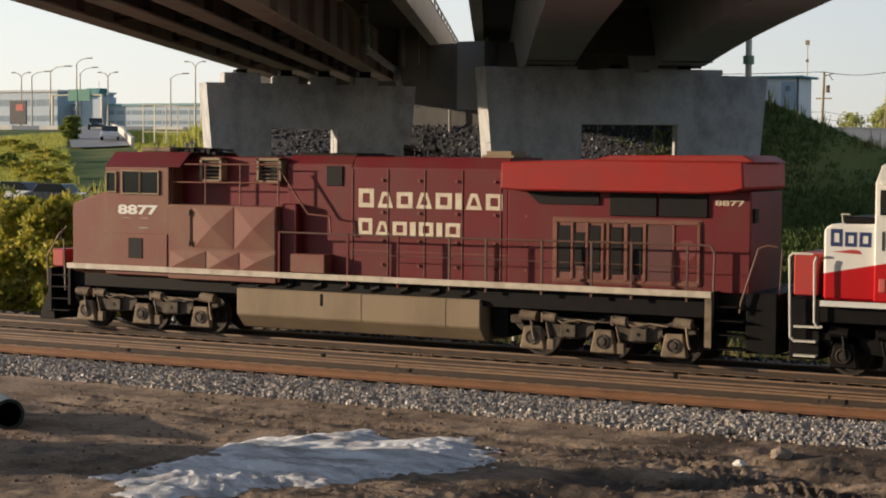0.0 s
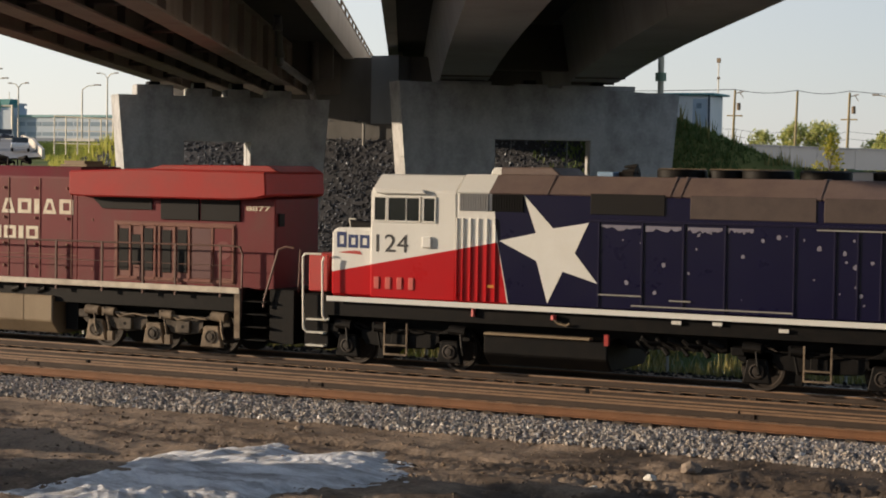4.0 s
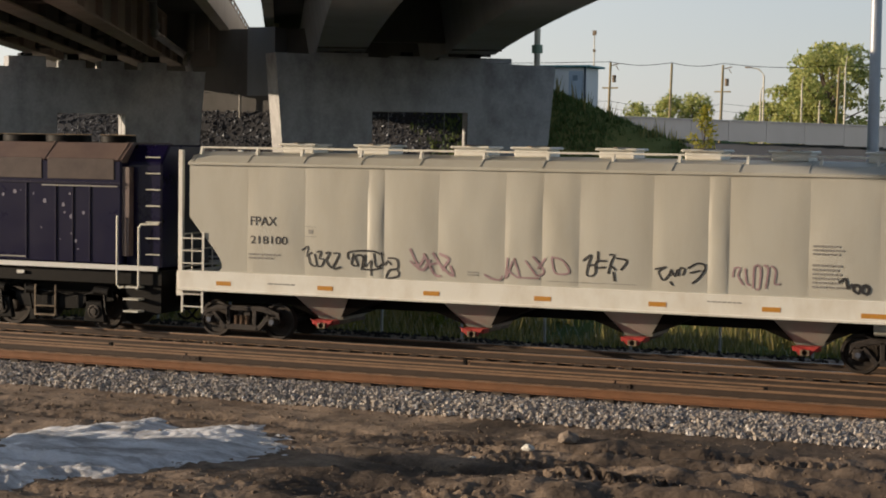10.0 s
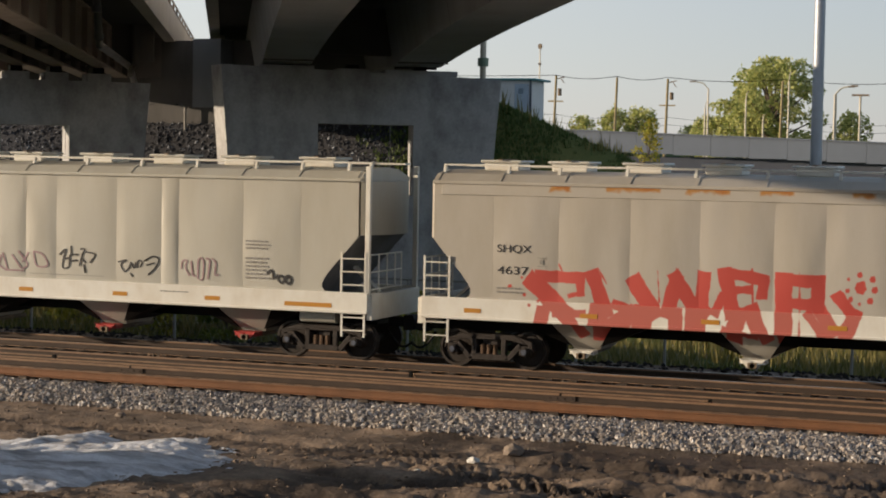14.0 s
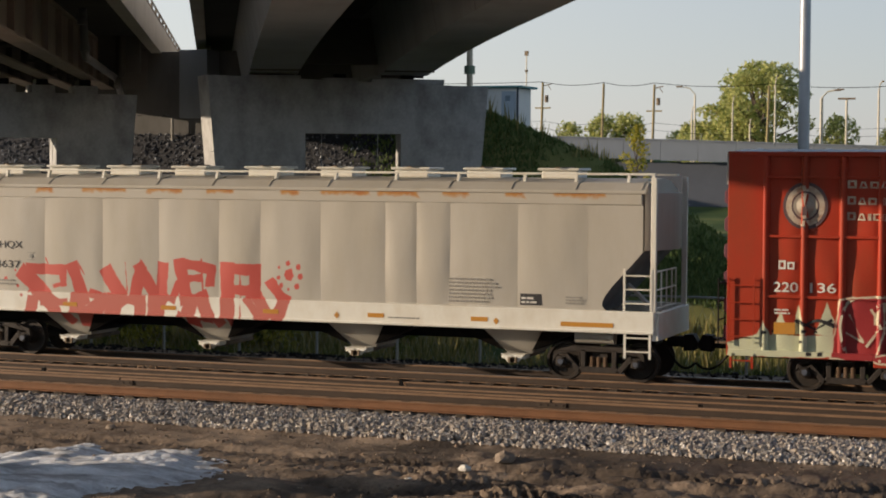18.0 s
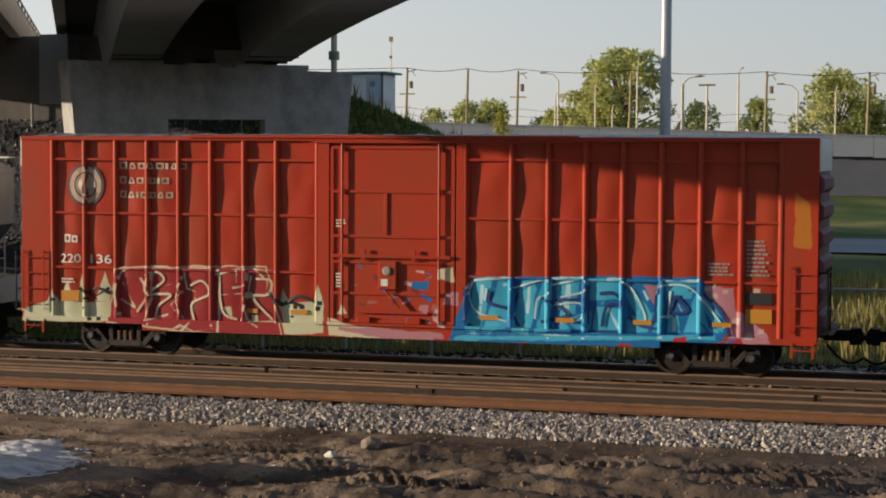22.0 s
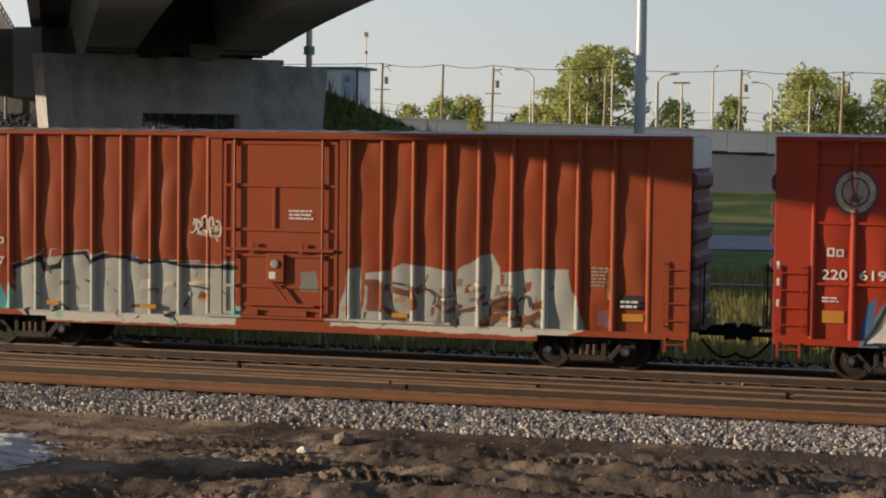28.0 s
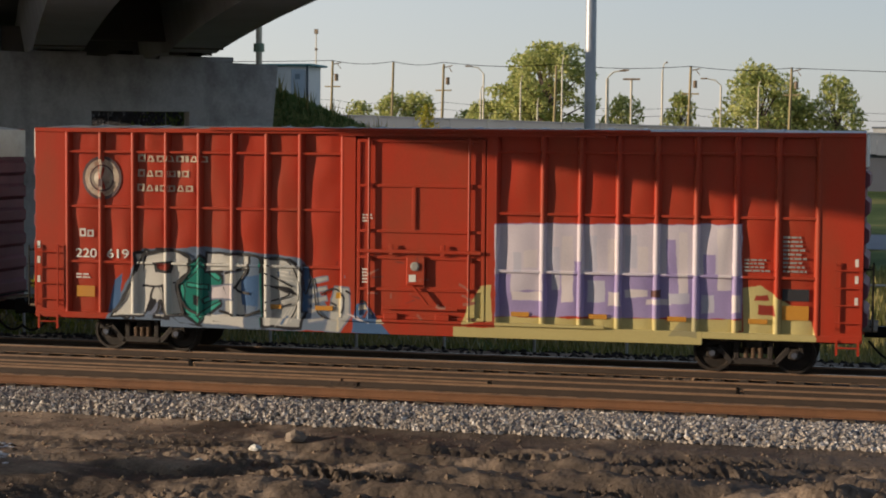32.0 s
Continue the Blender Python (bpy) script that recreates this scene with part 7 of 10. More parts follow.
    for x in (d0 + 0.37, d1 - 0.27, (d0 + d1) / 2 - 0.1):
        bands.box(x - 0.04, x + 0.04, yo - 0.002, yo + 0.05, 0.98 if x != (d0 + d1) / 2 - 0.1 else 2.9, ztop - 0.24 if x != (d0 + d1) / 2 - 0.1 else 3.9)
    part("door_ribs", bands, paint, dr, bevel=0.008)
    for x in (d0 + 0.62, d1 - 0.58):
        part("locking_rod", Geo().rod((x, yo - 0.04, 0.9), (x, yo - 0.04, ztop - 0.16), 0.03, 8), paint, dr)
        for z in (1.0, 2.3, 3.9, 4.85):
            part("rod_guide", Geo().box(x - 0.06, x + 0.06, yo - 0.05, yo + 0.02, z - 0.05, z + 0.05), paint, dr)
    dm = (d0 + d1) / 2 - 0.05
    part("handle_bar", Geo().box(d0 + 0.38, d1 - 0.3, yo - 0.075, yo - 0.03, 2.42, 2.5), paint, dr, bevel=0.01)
    part("lock_box", Geo().box(dm - 0.2, dm + 0.22, yo - 0.06, yo + 0.02, 1.72, 2.36), paint, dr, bevel=0.02)
    part("lock_plate", Geo().box(dm - 0.14, dm + 0.02, yo - 0.066, yo - 0.058, 1.8, 1.96), letter_white, dr)
    part("lock_wheel", Geo().lathe([(0.07, yo - 0.1), (0.1, yo - 0.09), (0.1, yo - 0.06), (0.07, yo - 0.06)], (dm, 0, 2.14), "y", 16), letter_grey, dr)
    part("lock_lever", Geo().rod((dm - 0.05, yo - 0.08, 1.72), (dm + 0.3, yo - 0.08, 1.3), 0.03, 8), paint, dr)
    part("lock_bar", Geo().box(dm - 0.75, dm + 0.95, yo - 0.05, yo - 0.02, 1.18, 1.25), paint, dr, bevel=0.01)
    for x in (dm - 0.55, dm + 0.62):
        part("door_roller", Geo().box(x - 0.16, x + 0.16, yo - 0.075, yo + 0.01, 0.96, 1.1), paint, dr, bevel=0.015)
        part("keeper", Geo().box(x - 0.05, x + 0.05, yo - 0.07, yo - 0.03, 2.36, 2.62), paint, dr, bevel=0.01)
    part("door_track", Geo().box(d0 - 0.1, d1 + 2.4, yo - 0.07, yo + 0.02, 0.9, 0.96), paint, c)
    part("door_track", Geo().box(d0 - 0.1, d1 + 2.4, yo - 0.06, yo + 0.02, ztop - 0.14, ztop - 0.1), paint, c)
    part("door_post", Geo().box(d0 + 0.02, d0 + 0.3, yo + 0.0, yi + 0.02, 0.9, ztop - 0.1), paint, c, bevel=0.01)
    part("door_post", Geo().box(d1 - 0.2, d1 - 0.02, yo + 0.0, yi + 0.02, 0.9, ztop - 0.1), paint, c, bevel=0.01)
    # ends with pressed ribs
    for x, e in ((0.0, -1), (L, 1)):
        en = part("end_wall", Geo().box(min(x, x - e * 0.1), max(x, x - e * 0.1), -1.45, 1.45, 0.9, ztop - 0.05), end_paint, c, bevel=0.01)
        for k in range(6):
            z = 1.25 + k * 0.58
            g = Geo().prism([(x, z - 0.2), (x + e * 0.1, z - 0.11), (x + e * 0.1, z + 0.11), (x, z + 0.2)], -1.36, 1.36)
            part("end_rib", g, end_paint, en, bevel=0.01)
        part("end_cap", Geo().box(min(x, x + e * 0.035), max(x, x + e * 0.035), -1.46, 1.46, 4.42, ztop - 0.02), letter_white, en, "white-painted upper end panel")
        rr = Geo()
        for z in (1.5, 1.9, 2.3):
            rr.rod((x + e * 0.2, -1.4, z), (x + e * 0.2, -0.7, z), 0.018)
        for y in (-1.4, -0.7):
            rr.rod((x + e * 0.2, y, 1.0), (x + e * 0.2, y, 2.4), 0.02)
            rr.rod((x + e * 0.2, y, 2.3), (x, y, 2.3), 0.02)
        rr.rod((x + e * 0.16, -1.3, 1.1), (x + e * 0.16, 1.3, 1.1), 0.02)
        part("end_ladder", rr, black_iron, en)
        part("end_platform", Geo().box(min(x, x + e * 0.3), max(x, x + e * 0.3), -1.2, 1.2, 0.98, 1.02), dusty_metal, en)
        a, b = (0.0, 0.62) if e < 0 else (L - 0.62, L - 0.02)
        ladder(c, a + 0.04, b - 0.04, 1.0, 2.45, 4, yo - 0.05, paint)
        ladder(c, a + 0.1, b - 0.06, 0.5, 0.82, 1, yo - 0.02, paint, name="stirrup_step")
        coupler(c, x + e * 0.02, e, 0.9)
    freight_truck(c, 2.48)
    freight_truck(c, L - 2.25)
    part("brake_gear", Geo().rod((7.0, -0.8, 0.72), (8.1, -0.8, 0.72), 0.18, 12).rod((5.0, -0.9, 0.7), (12.0, -0.9, 0.72), 0.02).box(11.5, 12.4, -0.7, 0.2, 0.55, 0.9), black_iron, c)
    return c


galvanised = mat("dull_galvanised", (0.42, 0.45, 0.5), 0.5, 0.3, dirt=(0.3, 0.3, 0.32), scale=1.2)
BOX_RED, BOX_DIRT = (0.41, 0.045, 0.022), (0.29, 0.062, 0.03)
CP_POSTS = [0.8, 1.62, 2.42, 3.22, 4.01, 4.81, 5.62, 6.41, 7.4, 10.86, 11.9, 12.72, 13.54, 14.36, 15.2, 16.04, 16.9, 17.73]
wine_end = mat("purple_brown_paint", (0.17, 0.05, 0.075), 0.6, dirt=(0.1, 0.04, 0.055), dirt_amount=0.5, streak=0.5)


def red_box_paint(name, layers, wob=0.03):
    m = mat(name, BOX_RED, 0.36, dirt=BOX_DIRT, dirt_amount=0.65, scale=1.1, streak=0.7, bump=0.05, spec=0.22)
    return sprayed(m, layers, wob, 0.025)


# first boxcar: pale graffiti near one end, turquoise letters near the other
MINT, PALE, DKRED, CYAN, BLUE, SKYB, PINK = (0.56, 0.58, 0.42), (0.62, 0.56, 0.42), (0.33, 0.042, 0.045), (0.07, 0.43, 0.66), (0.02, 0.16, 0.42), (0.42, 0.68, 0.76), (0.45, 0.22, 0.27)
BLK, CREAMY, REDSPOT, PALEPINK, GOLD = (0.025, 0.025, 0.03), (0.62, 0.55, 0.4), (0.42, 0.03, 0.045), (0.55, 0.4, 0.42), (0.46, 0.17, 0.03)
lay = []
# mint base with drips, dark red letters edged in cream
lay += [(MINT, poly((0.01, 0.73), (2.28, 0.79), (2.26, 1.27), (0.64, 1.23), (0.01, 1.06))), (MINT, poly((0.64, 1.18), (0.78, 1.57), (0.96, 1.19))), (MINT, poly((0.93, 1.19), (1.15, 1.81), (1.33, 1.20))), (MINT, poly((1.33, 1.20), (1.51, 1.96), (1.69, 1.25))), (MINT, poly((1.83, 1.26), (2.11, 1.95), (2.29, 1.57), (2.24, 1.23))), (BLK, dash(1.51, 1.55, 1.87, 1.37, 0.09)), (BLK, dash(1.87, 1.37, 2.20, 1.57, 0.09)), (BLK, poly((0.74, 1.33), (0.87, 1.33), (0.87, 1.24), (0.74, 1.24))), (BLK, poly((0.93, 1.35), (1.05, 1.36), (1.05, 1.26), (0.93, 1.26))), (BLK, poly((1.58, 1.37), (1.71, 1.37), (1.71, 1.28), (1.58, 1.28)))]
lay += [(BLK, poly((1.82, 1.37), (1.94, 1.37), (1.94, 1.28), (1.82, 1.28))), (BLK, poly((1.51, 1.15), (1.64, 1.15), (1.64, 1.06), (1.51, 1.05))), (BLK, poly((1.69, 0.90), (1.82, 0.90), (1.82, 0.81), (1.69, 0.80))), (BLK, poly((1.93, 0.90), (2.05, 0.91), (2.05, 0.81), (1.93, 0.81))), (DKRED, poly((2.20, 0.78), (2.38, 2.04), (4.97, 2.14), (4.98, 0.59)), PALE, 0.035), (DKRED, poly((5.01, 0.60), (6.59, 0.59), (6.29, 1.30), (6.13, 2.16), (5.00, 2.14)), PALE, 0.03), (PALE, dash(2.59, 1.70, 2.86, 1.14, 0.045)), (PALE, dash(2.86, 1.14, 2.52, 1.32, 0.045)), (PALE, dash(3.30, 1.95, 3.30, 1.34, 0.05))]
lay += [(PALE, dash(3.30, 1.34, 3.15, 0.85, 0.05)), (PALE, dash(3.15, 0.85, 3.70, 1.00, 0.05)), (PALE, dash(3.43, 1.60, 3.87, 1.73, 0.04)), (PALE, dash(3.87, 1.73, 4.07, 1.53, 0.04)), (PALE, dash(4.07, 1.53, 3.79, 1.23, 0.04)), (PALE, dash(3.79, 1.23, 3.88, 1.10, 0.04)), (PALE, dash(4.09, 2.12, 4.18, 1.62, 0.055)), (PALE, dash(4.18, 1.62, 4.40, 1.54, 0.055)), (PALE, dash(4.40, 1.54, 4.35, 0.91, 0.055)), (PALE, dash(4.35, 0.91, 4.10, 0.65, 0.055)), (PALE, dash(3.75, 0.61, 4.05, 0.77, 0.035)), (PALE, dash(4.05, 0.77, 4.40, 0.63, 0.035)), (PALE, dash(4.40, 0.63, 4.88, 0.72, 0.035))]
lay += [(PALE, poly((3.06, 1.74), (3.21, 1.84), (3.19, 1.49), (3.08, 1.50))), (PALE, dash(5.00, 1.49, 5.54, 1.53, 0.03)), (PALE, dash(5.41, 1.80, 5.43, 2.11, 0.035)), (PALE, dash(5.43, 2.11, 5.82, 2.17, 0.035)), (PALE, dash(5.82, 2.17, 6.17, 1.82, 0.035)), (PALE, dash(6.17, 1.82, 6.15, 1.49, 0.035)), (PALE, poly((5.02, 1.22), (5.30, 1.27), (5.32, 0.91))), (PALE, dash(5.61, 1.45, 5.69, 0.95, 0.03)), (PALE, dash(5.69, 0.95, 5.95, 0.79, 0.03)), (CREAMY, poly((5.66, 1.58), (5.81, 1.58), (5.81, 1.43), (5.66, 1.43)), BLK, 0.03), (CREAMY, poly((5.80, 1.05), (5.96, 1.06), (5.96, 0.91), (5.81, 0.90)), BLK, 0.03)]
lay += [(MINT, poly((6.60, 0.61), (7.60, 0.68), (7.55, 1.42), (6.46, 1.33))), (MINT, poly((6.46, 1.30), (6.54, 1.68), (6.71, 1.31))), (MINT, poly((7.30, 1.33), (7.42, 1.86), (7.57, 1.33))), (MINT, poly((7.85, 1.12), (7.99, 1.43), (8.15, 1.13))), (PALE, poly((7.66, 0.64), (9.05, 0.61), (8.97, 0.81), (7.66, 1.05))), (BLK, dash(6.19, 1.60, 6.53, 1.31, 0.09)), (BLK, dash(6.53, 1.31, 6.76, 1.37, 0.09)), (BLK, dash(6.76, 1.37, 7.01, 1.29, 0.09)), (BLK, poly((6.71, 1.09), (6.83, 1.09), (6.83, 0.99), (6.72, 0.99))), (BLK, poly((6.79, 1.30), (6.91, 1.31), (6.91, 1.21), (6.79, 1.21)))]
lay += [(BLK, poly((6.96, 1.31), (7.08, 1.31), (7.08, 1.21), (6.96, 1.21))), (BLK, poly((7.37, 1.30), (7.49, 1.30), (7.49, 1.20), (7.37, 1.20))), (BLK, poly((7.41, 1.42), (7.53, 1.42), (7.53, 1.33), (7.41, 1.32))), (BLK, dash(6.69, 0.79, 6.76, 0.69, 0.02)), (BLK, dash(6.76, 0.69, 6.84, 0.80, 0.02)), (BLK, dash(6.84, 0.80, 6.90, 0.70, 0.02)), (BLK, dash(6.90, 0.70, 6.99, 0.82, 0.02)), (BLK, dash(6.99, 0.82, 7.05, 0.70, 0.02)), (BLK, dash(7.05, 0.70, 7.16, 0.83, 0.02)), (BLK, dash(7.16, 0.83, 7.18, 0.71, 0.02)), (BLK, dash(7.18, 0.71, 7.29, 0.79, 0.02))]
lay += [(PINK, poly((7.89, 0.77), (8.97, 0.62), (10.47, 0.59), (10.34, 0.81), (7.93, 0.88))), (BLUE, poly((9.59, 1.74), (10.01, 1.73), (10.03, 1.93), (9.62, 1.93))), (PINK, poly((9.78, 1.28), (10.02, 1.19), (10.03, 1.40), (9.81, 1.40))), (PALE, poly((10.24, 1.97), (10.65, 1.90), (10.61, 2.26), (10.25, 2.21))), (PINK, poly((10.34, 1.41), (10.74, 1.38), (10.74, 1.70), (10.38, 1.73)))]
# turquoise letters with dark blue edges
lay += [(BLUE, poly((10.47, 0.61), (11.22, 0.50), (14.89, 0.59), (16.53, 0.77), (16.73, 1.18), (16.30, 1.89), (15.98, 2.18), (10.99, 2.06), (10.72, 1.34))), (PINK, poly((16.06, 1.33), (16.84, 0.93), (16.75, 1.95), (16.16, 2.00))), (PINK, poly((16.65, 0.74), (17.55, 0.77), (17.46, 1.00), (16.93, 1.44), (16.61, 1.44))), (PINK, poly((14.82, 1.96), (15.20, 1.97), (15.06, 1.49))), (CYAN, poly((10.86, 0.86), (11.22, 0.79), (11.51, 2.03), (11.05, 1.99), (10.94, 1.44)), BLUE, 0.05), (CYAN, poly((11.22, 0.79), (11.82, 0.94), (11.92, 2.04), (11.59, 2.00), (11.66, 1.29)), BLUE, 0.05)]
lay += [(CYAN, poly((11.91, 0.86), (12.32, 0.82), (12.56, 1.66), (12.37, 2.02), (12.09, 1.98), (12.18, 1.21)), BLUE, 0.05), (CYAN, poly((12.42, 0.83), (12.77, 0.88), (12.84, 2.06), (12.61, 2.03), (12.47, 1.66)), BLUE, 0.05), (CYAN, poly((12.94, 0.93), (13.27, 0.94), (13.45, 2.08), (12.89, 2.06)), BLUE, 0.05), (CYAN, poly((13.31, 0.94), (13.69, 0.91), (13.69, 1.39), (13.13, 1.16)), BLUE, 0.05), (CYAN, poly((13.55, 2.08), (14.36, 2.10), (14.36, 1.61), (13.55, 1.58)), BLUE, 0.05), (CYAN, poly((13.69, 0.87), (14.36, 0.85), (14.36, 1.45), (13.78, 1.48)), BLUE, 0.05), (CYAN, poly((14.43, 0.85), (14.89, 0.87), (15.03, 1.30), (14.61, 1.93), (14.43, 2.06)), BLUE, 0.05)]
lay += [(CYAN, poly((15.00, 0.91), (15.21, 0.92), (15.30, 2.10), (15.18, 2.06)), BLUE, 0.05), (CYAN, poly((15.30, 1.65), (15.94, 1.69), (15.98, 2.10), (15.30, 2.10)), BLUE, 0.05), (CYAN, poly((15.33, 0.93), (15.62, 0.94), (15.58, 1.40), (15.37, 1.40)), BLUE, 0.05), (CYAN, poly((15.67, 0.94), (16.55, 0.97), (16.49, 1.35), (16.16, 1.72), (15.94, 1.84)), BLUE, 0.05), (CYAN, poly((10.56, 0.62), (16.44, 0.82), (16.35, 0.93), (10.64, 0.76)), BLUE, 0.05), (BLUE, poly((14.43, 1.73), (14.69, 1.27), (14.45, 1.28))), (BLUE, poly((15.46, 1.76), (15.69, 1.77), (15.59, 1.40))), (BLUE, poly((16.09, 1.50), (16.42, 1.05), (16.21, 1.08))), (BLUE, poly((13.31, 1.09), (13.61, 1.00), (13.41, 1.25)))]
lay += [(SKYB, dash(11.13, 2.02, 11.92, 2.05, 0.06)), (SKYB, dash(12.84, 2.07, 13.50, 2.09, 0.06)), (SKYB, dash(14.06, 2.07, 14.43, 2.10, 0.06)), (SKYB, dash(15.26, 2.08, 15.98, 2.08, 0.06)), (SKYB, dash(11.25, 1.84, 11.18, 1.18, 0.1)), (SKYB, dash(12.30, 1.87, 12.26, 1.30, 0.08)), (SKYB, dash(13.17, 1.89, 13.13, 1.24, 0.12)), (SKYB, dash(14.06, 1.40, 14.27, 1.02, 0.07)), (SKYB, dash(15.49, 1.23, 15.49, 1.02, 0.1)), (SKYB, dash(16.03, 1.72, 16.42, 1.30, 0.05)), (SKYB, dash(14.57, 1.80, 14.94, 1.21, 0.05)), (SKYB, dash(10.93, 0.80, 12.37, 0.83, 0.025)), (SKYB, dash(12.37, 0.83, 14.06, 0.82, 0.025))]
lay += [(REDSPOT, poly((10.09, 0.51), (10.52, 0.53), (10.44, 0.68), (10.17, 0.67))), (REDSPOT, poly((11.97, 0.49), (12.39, 0.50), (12.31, 0.66), (12.05, 0.65))), (REDSPOT, poly((14.23, 0.53), (14.64, 0.54), (14.56, 0.69), (14.30, 0.68))), (REDSPOT, poly((15.42, 0.71), (15.82, 0.73), (15.75, 0.88), (15.50, 0.87))), (REDSPOT, poly((16.60, 0.72), (16.99, 0.74), (16.92, 0.89), (16.67, 0.88))), (PALEPINK, poly((16.13, 1.85), (16.29, 1.85), (16.29, 1.99), (16.13, 1.98))), (PALEPINK, poly((16.26, 1.70), (16.42, 1.70), (16.42, 1.84), (16.26, 1.83))), (PALEPINK, poly((16.49, 1.79), (16.65, 1.79), (16.65, 1.93), (16.49, 1.92)))]
lay += [(PALEPINK, poly((17.25, 0.96), (17.41, 0.97), (17.41, 1.10), (17.25, 1.10))), (PALEPINK, poly((16.98, 0.85), (17.15, 0.86), (17.14, 0.99), (16.98, 0.99))), (PALEPINK, poly((16.71, 1.16), (16.88, 1.16), (16.88, 1.30), (16.71, 1.29))), (PALEPINK, poly((17.16, 1.81), (17.32, 1.81), (17.32, 1.95), (17.16, 1.94))), (GOLD, poly((17.97, 2.82), (18.36, 2.78), (18.35, 3.74), (18.02, 3.99)))]
rnd = random.Random(15)
for k in range(30):  # grime on the lower door, drips and highlights among the letters
    x, z = rnd.uniform(7.8, 10.4), rnd.uniform(0.95, 2.2)
    lay.append(((PALEPINK, (0.2, 0.04, 0.05), (0.36, 0.14, 0.12), BLUE)[k % 4], dash(x, z, x + rnd.uniform(-0.2, 0.2), z + rnd.uniform(-0.06, 0.1), rnd.uniform(0.03, 0.11))))
    x, z = rnd.uniform(10.8, 16.6), rnd.uniform(0.7, 1.95)
    lay.append(((SKYB, BLUE, CYAN)[k % 3], dash(x, z, x + rnd.uniform(-0.25, 0.25), z + rnd.uniform(-0.2, 0.2), rnd.uniform(0.03, 0.08))))
paint_a = red_box_paint("red_paint_with_turquoise_graffiti", lay)
box_a = boxcar(43.9, "red ribbed boxcar with turquoise and pale graffiti", 18.5, CP_POSTS, (7.4, 10.86), paint_a, (4.58, 3.33, 2.05), (4.62, 3.33, 2.05), wine_end, (4.3, 13.4))

# second boxcar: brown, silver graffiti along the bottom
SILVER, SILV2, SILVDK, DARK, DARKDRIP = (0.4, 0.41, 0.38), (0.55, 0.53, 0.46), (0.22, 0.21, 0.19), (0.02, 0.022, 0.026), (0.09, 0.08, 0.07)
DUSTWHITE, MINTB, BLUFAN, TEALFAN, PALEPATCH = (0.5, 0.5, 0.47), (0.28, 0.5, 0.4), (0.05, 0.1, 0.26), (0.08, 0.3, 0.36), (0.46, 0.4, 0.32)
RUSTY, BRUISE, TANP, BLK = (0.24, 0.085, 0.045), (0.25, 0.12, 0.13), (0.45, 0.3, 0.17), (0.025, 0.025, 0.03)
lay = []
# silver letters under a black band, dark blotches
lay += [(SILVER, poly((2.24, 0.95), (2.67, 0.67), (5.19, 0.68), (5.17, 2.20), (3.67, 2.26), (2.90, 2.08), (2.23, 1.92))), (SILVER, poly((5.10, 0.68), (7.86, 0.69), (7.83, 2.10), (6.57, 2.08), (5.07, 2.12))), (SILV2, poly((2.67, 0.65), (7.86, 0.69), (7.86, 0.91), (2.67, 0.88))), (DARK, dash(2.24, 1.88, 2.90, 2.10, 0.12)), (DARK, dash(2.90, 2.10, 3.03, 1.85, 0.12)), (DARK, dash(3.03, 1.85, 3.39, 1.94, 0.12)), (DARK, dash(3.39, 1.94, 3.52, 2.20, 0.12)), (DARK, dash(3.52, 2.20, 4.03, 2.25, 0.12)), (DARK, dash(4.03, 2.25, 4.20, 2.03, 0.12)), (DARK, dash(4.20, 2.03, 4.43, 2.19, 0.12))]
lay += [(DARK, dash(4.43, 2.19, 5.11, 2.18, 0.12)), (DARK, dash(5.11, 2.18, 5.47, 2.09, 0.12)), (DARK, dash(5.47, 2.09, 6.10, 2.13, 0.12)), (DARK, dash(6.10, 2.13, 6.57, 2.01, 0.12)), (DARK, dash(6.57, 2.01, 7.84, 2.03, 0.12)), (DUSTWHITE, dash(2.18, 1.95, 2.90, 2.20, 0.03)), (DUSTWHITE, dash(2.90, 2.20, 2.96, 2.32, 0.03)), (DUSTWHITE, dash(3.13, 2.05, 3.16, 2.32, 0.03)), (DUSTWHITE, dash(3.16, 2.32, 3.38, 2.34, 0.03)), (DUSTWHITE, dash(3.38, 2.34, 3.42, 2.25, 0.03)), (DUSTWHITE, dash(3.42, 2.25, 4.11, 2.32, 0.03)), (DUSTWHITE, dash(4.11, 2.32, 4.24, 2.17, 0.03)), (DUSTWHITE, dash(4.24, 2.17, 4.53, 2.29, 0.03)), (DUSTWHITE, dash(4.53, 2.29, 5.15, 2.25, 0.03))]
lay += [(DUSTWHITE, dash(5.15, 2.25, 5.55, 2.14, 0.03)), (DUSTWHITE, dash(5.55, 2.14, 7.83, 2.14, 0.03)), (DARK, poly((2.44, 0.95), (2.67, 0.96), (2.67, 0.72))), (DARK, poly((3.19, 0.98), (3.44, 1.07), (3.42, 0.89), (3.24, 0.84))), (MINTB, poly((3.28, 0.76), (3.53, 0.70), (3.53, 0.94), (3.40, 0.92))), (DARK, poly((6.06, 0.89), (6.31, 0.99), (6.47, 0.68), (6.31, 0.85))), (MINTB, poly((6.20, 0.70), (6.40, 0.68), (6.29, 0.88))), (DARK, poly((5.29, 0.71), (5.45, 0.88), (5.49, 0.82))), (DARK, dash(4.58, 0.90, 4.65, 0.73, 0.025)), (DARK, dash(4.65, 0.73, 4.69, 0.90, 0.025)), (DARK, dash(4.75, 0.73, 4.80, 0.89, 0.025))]
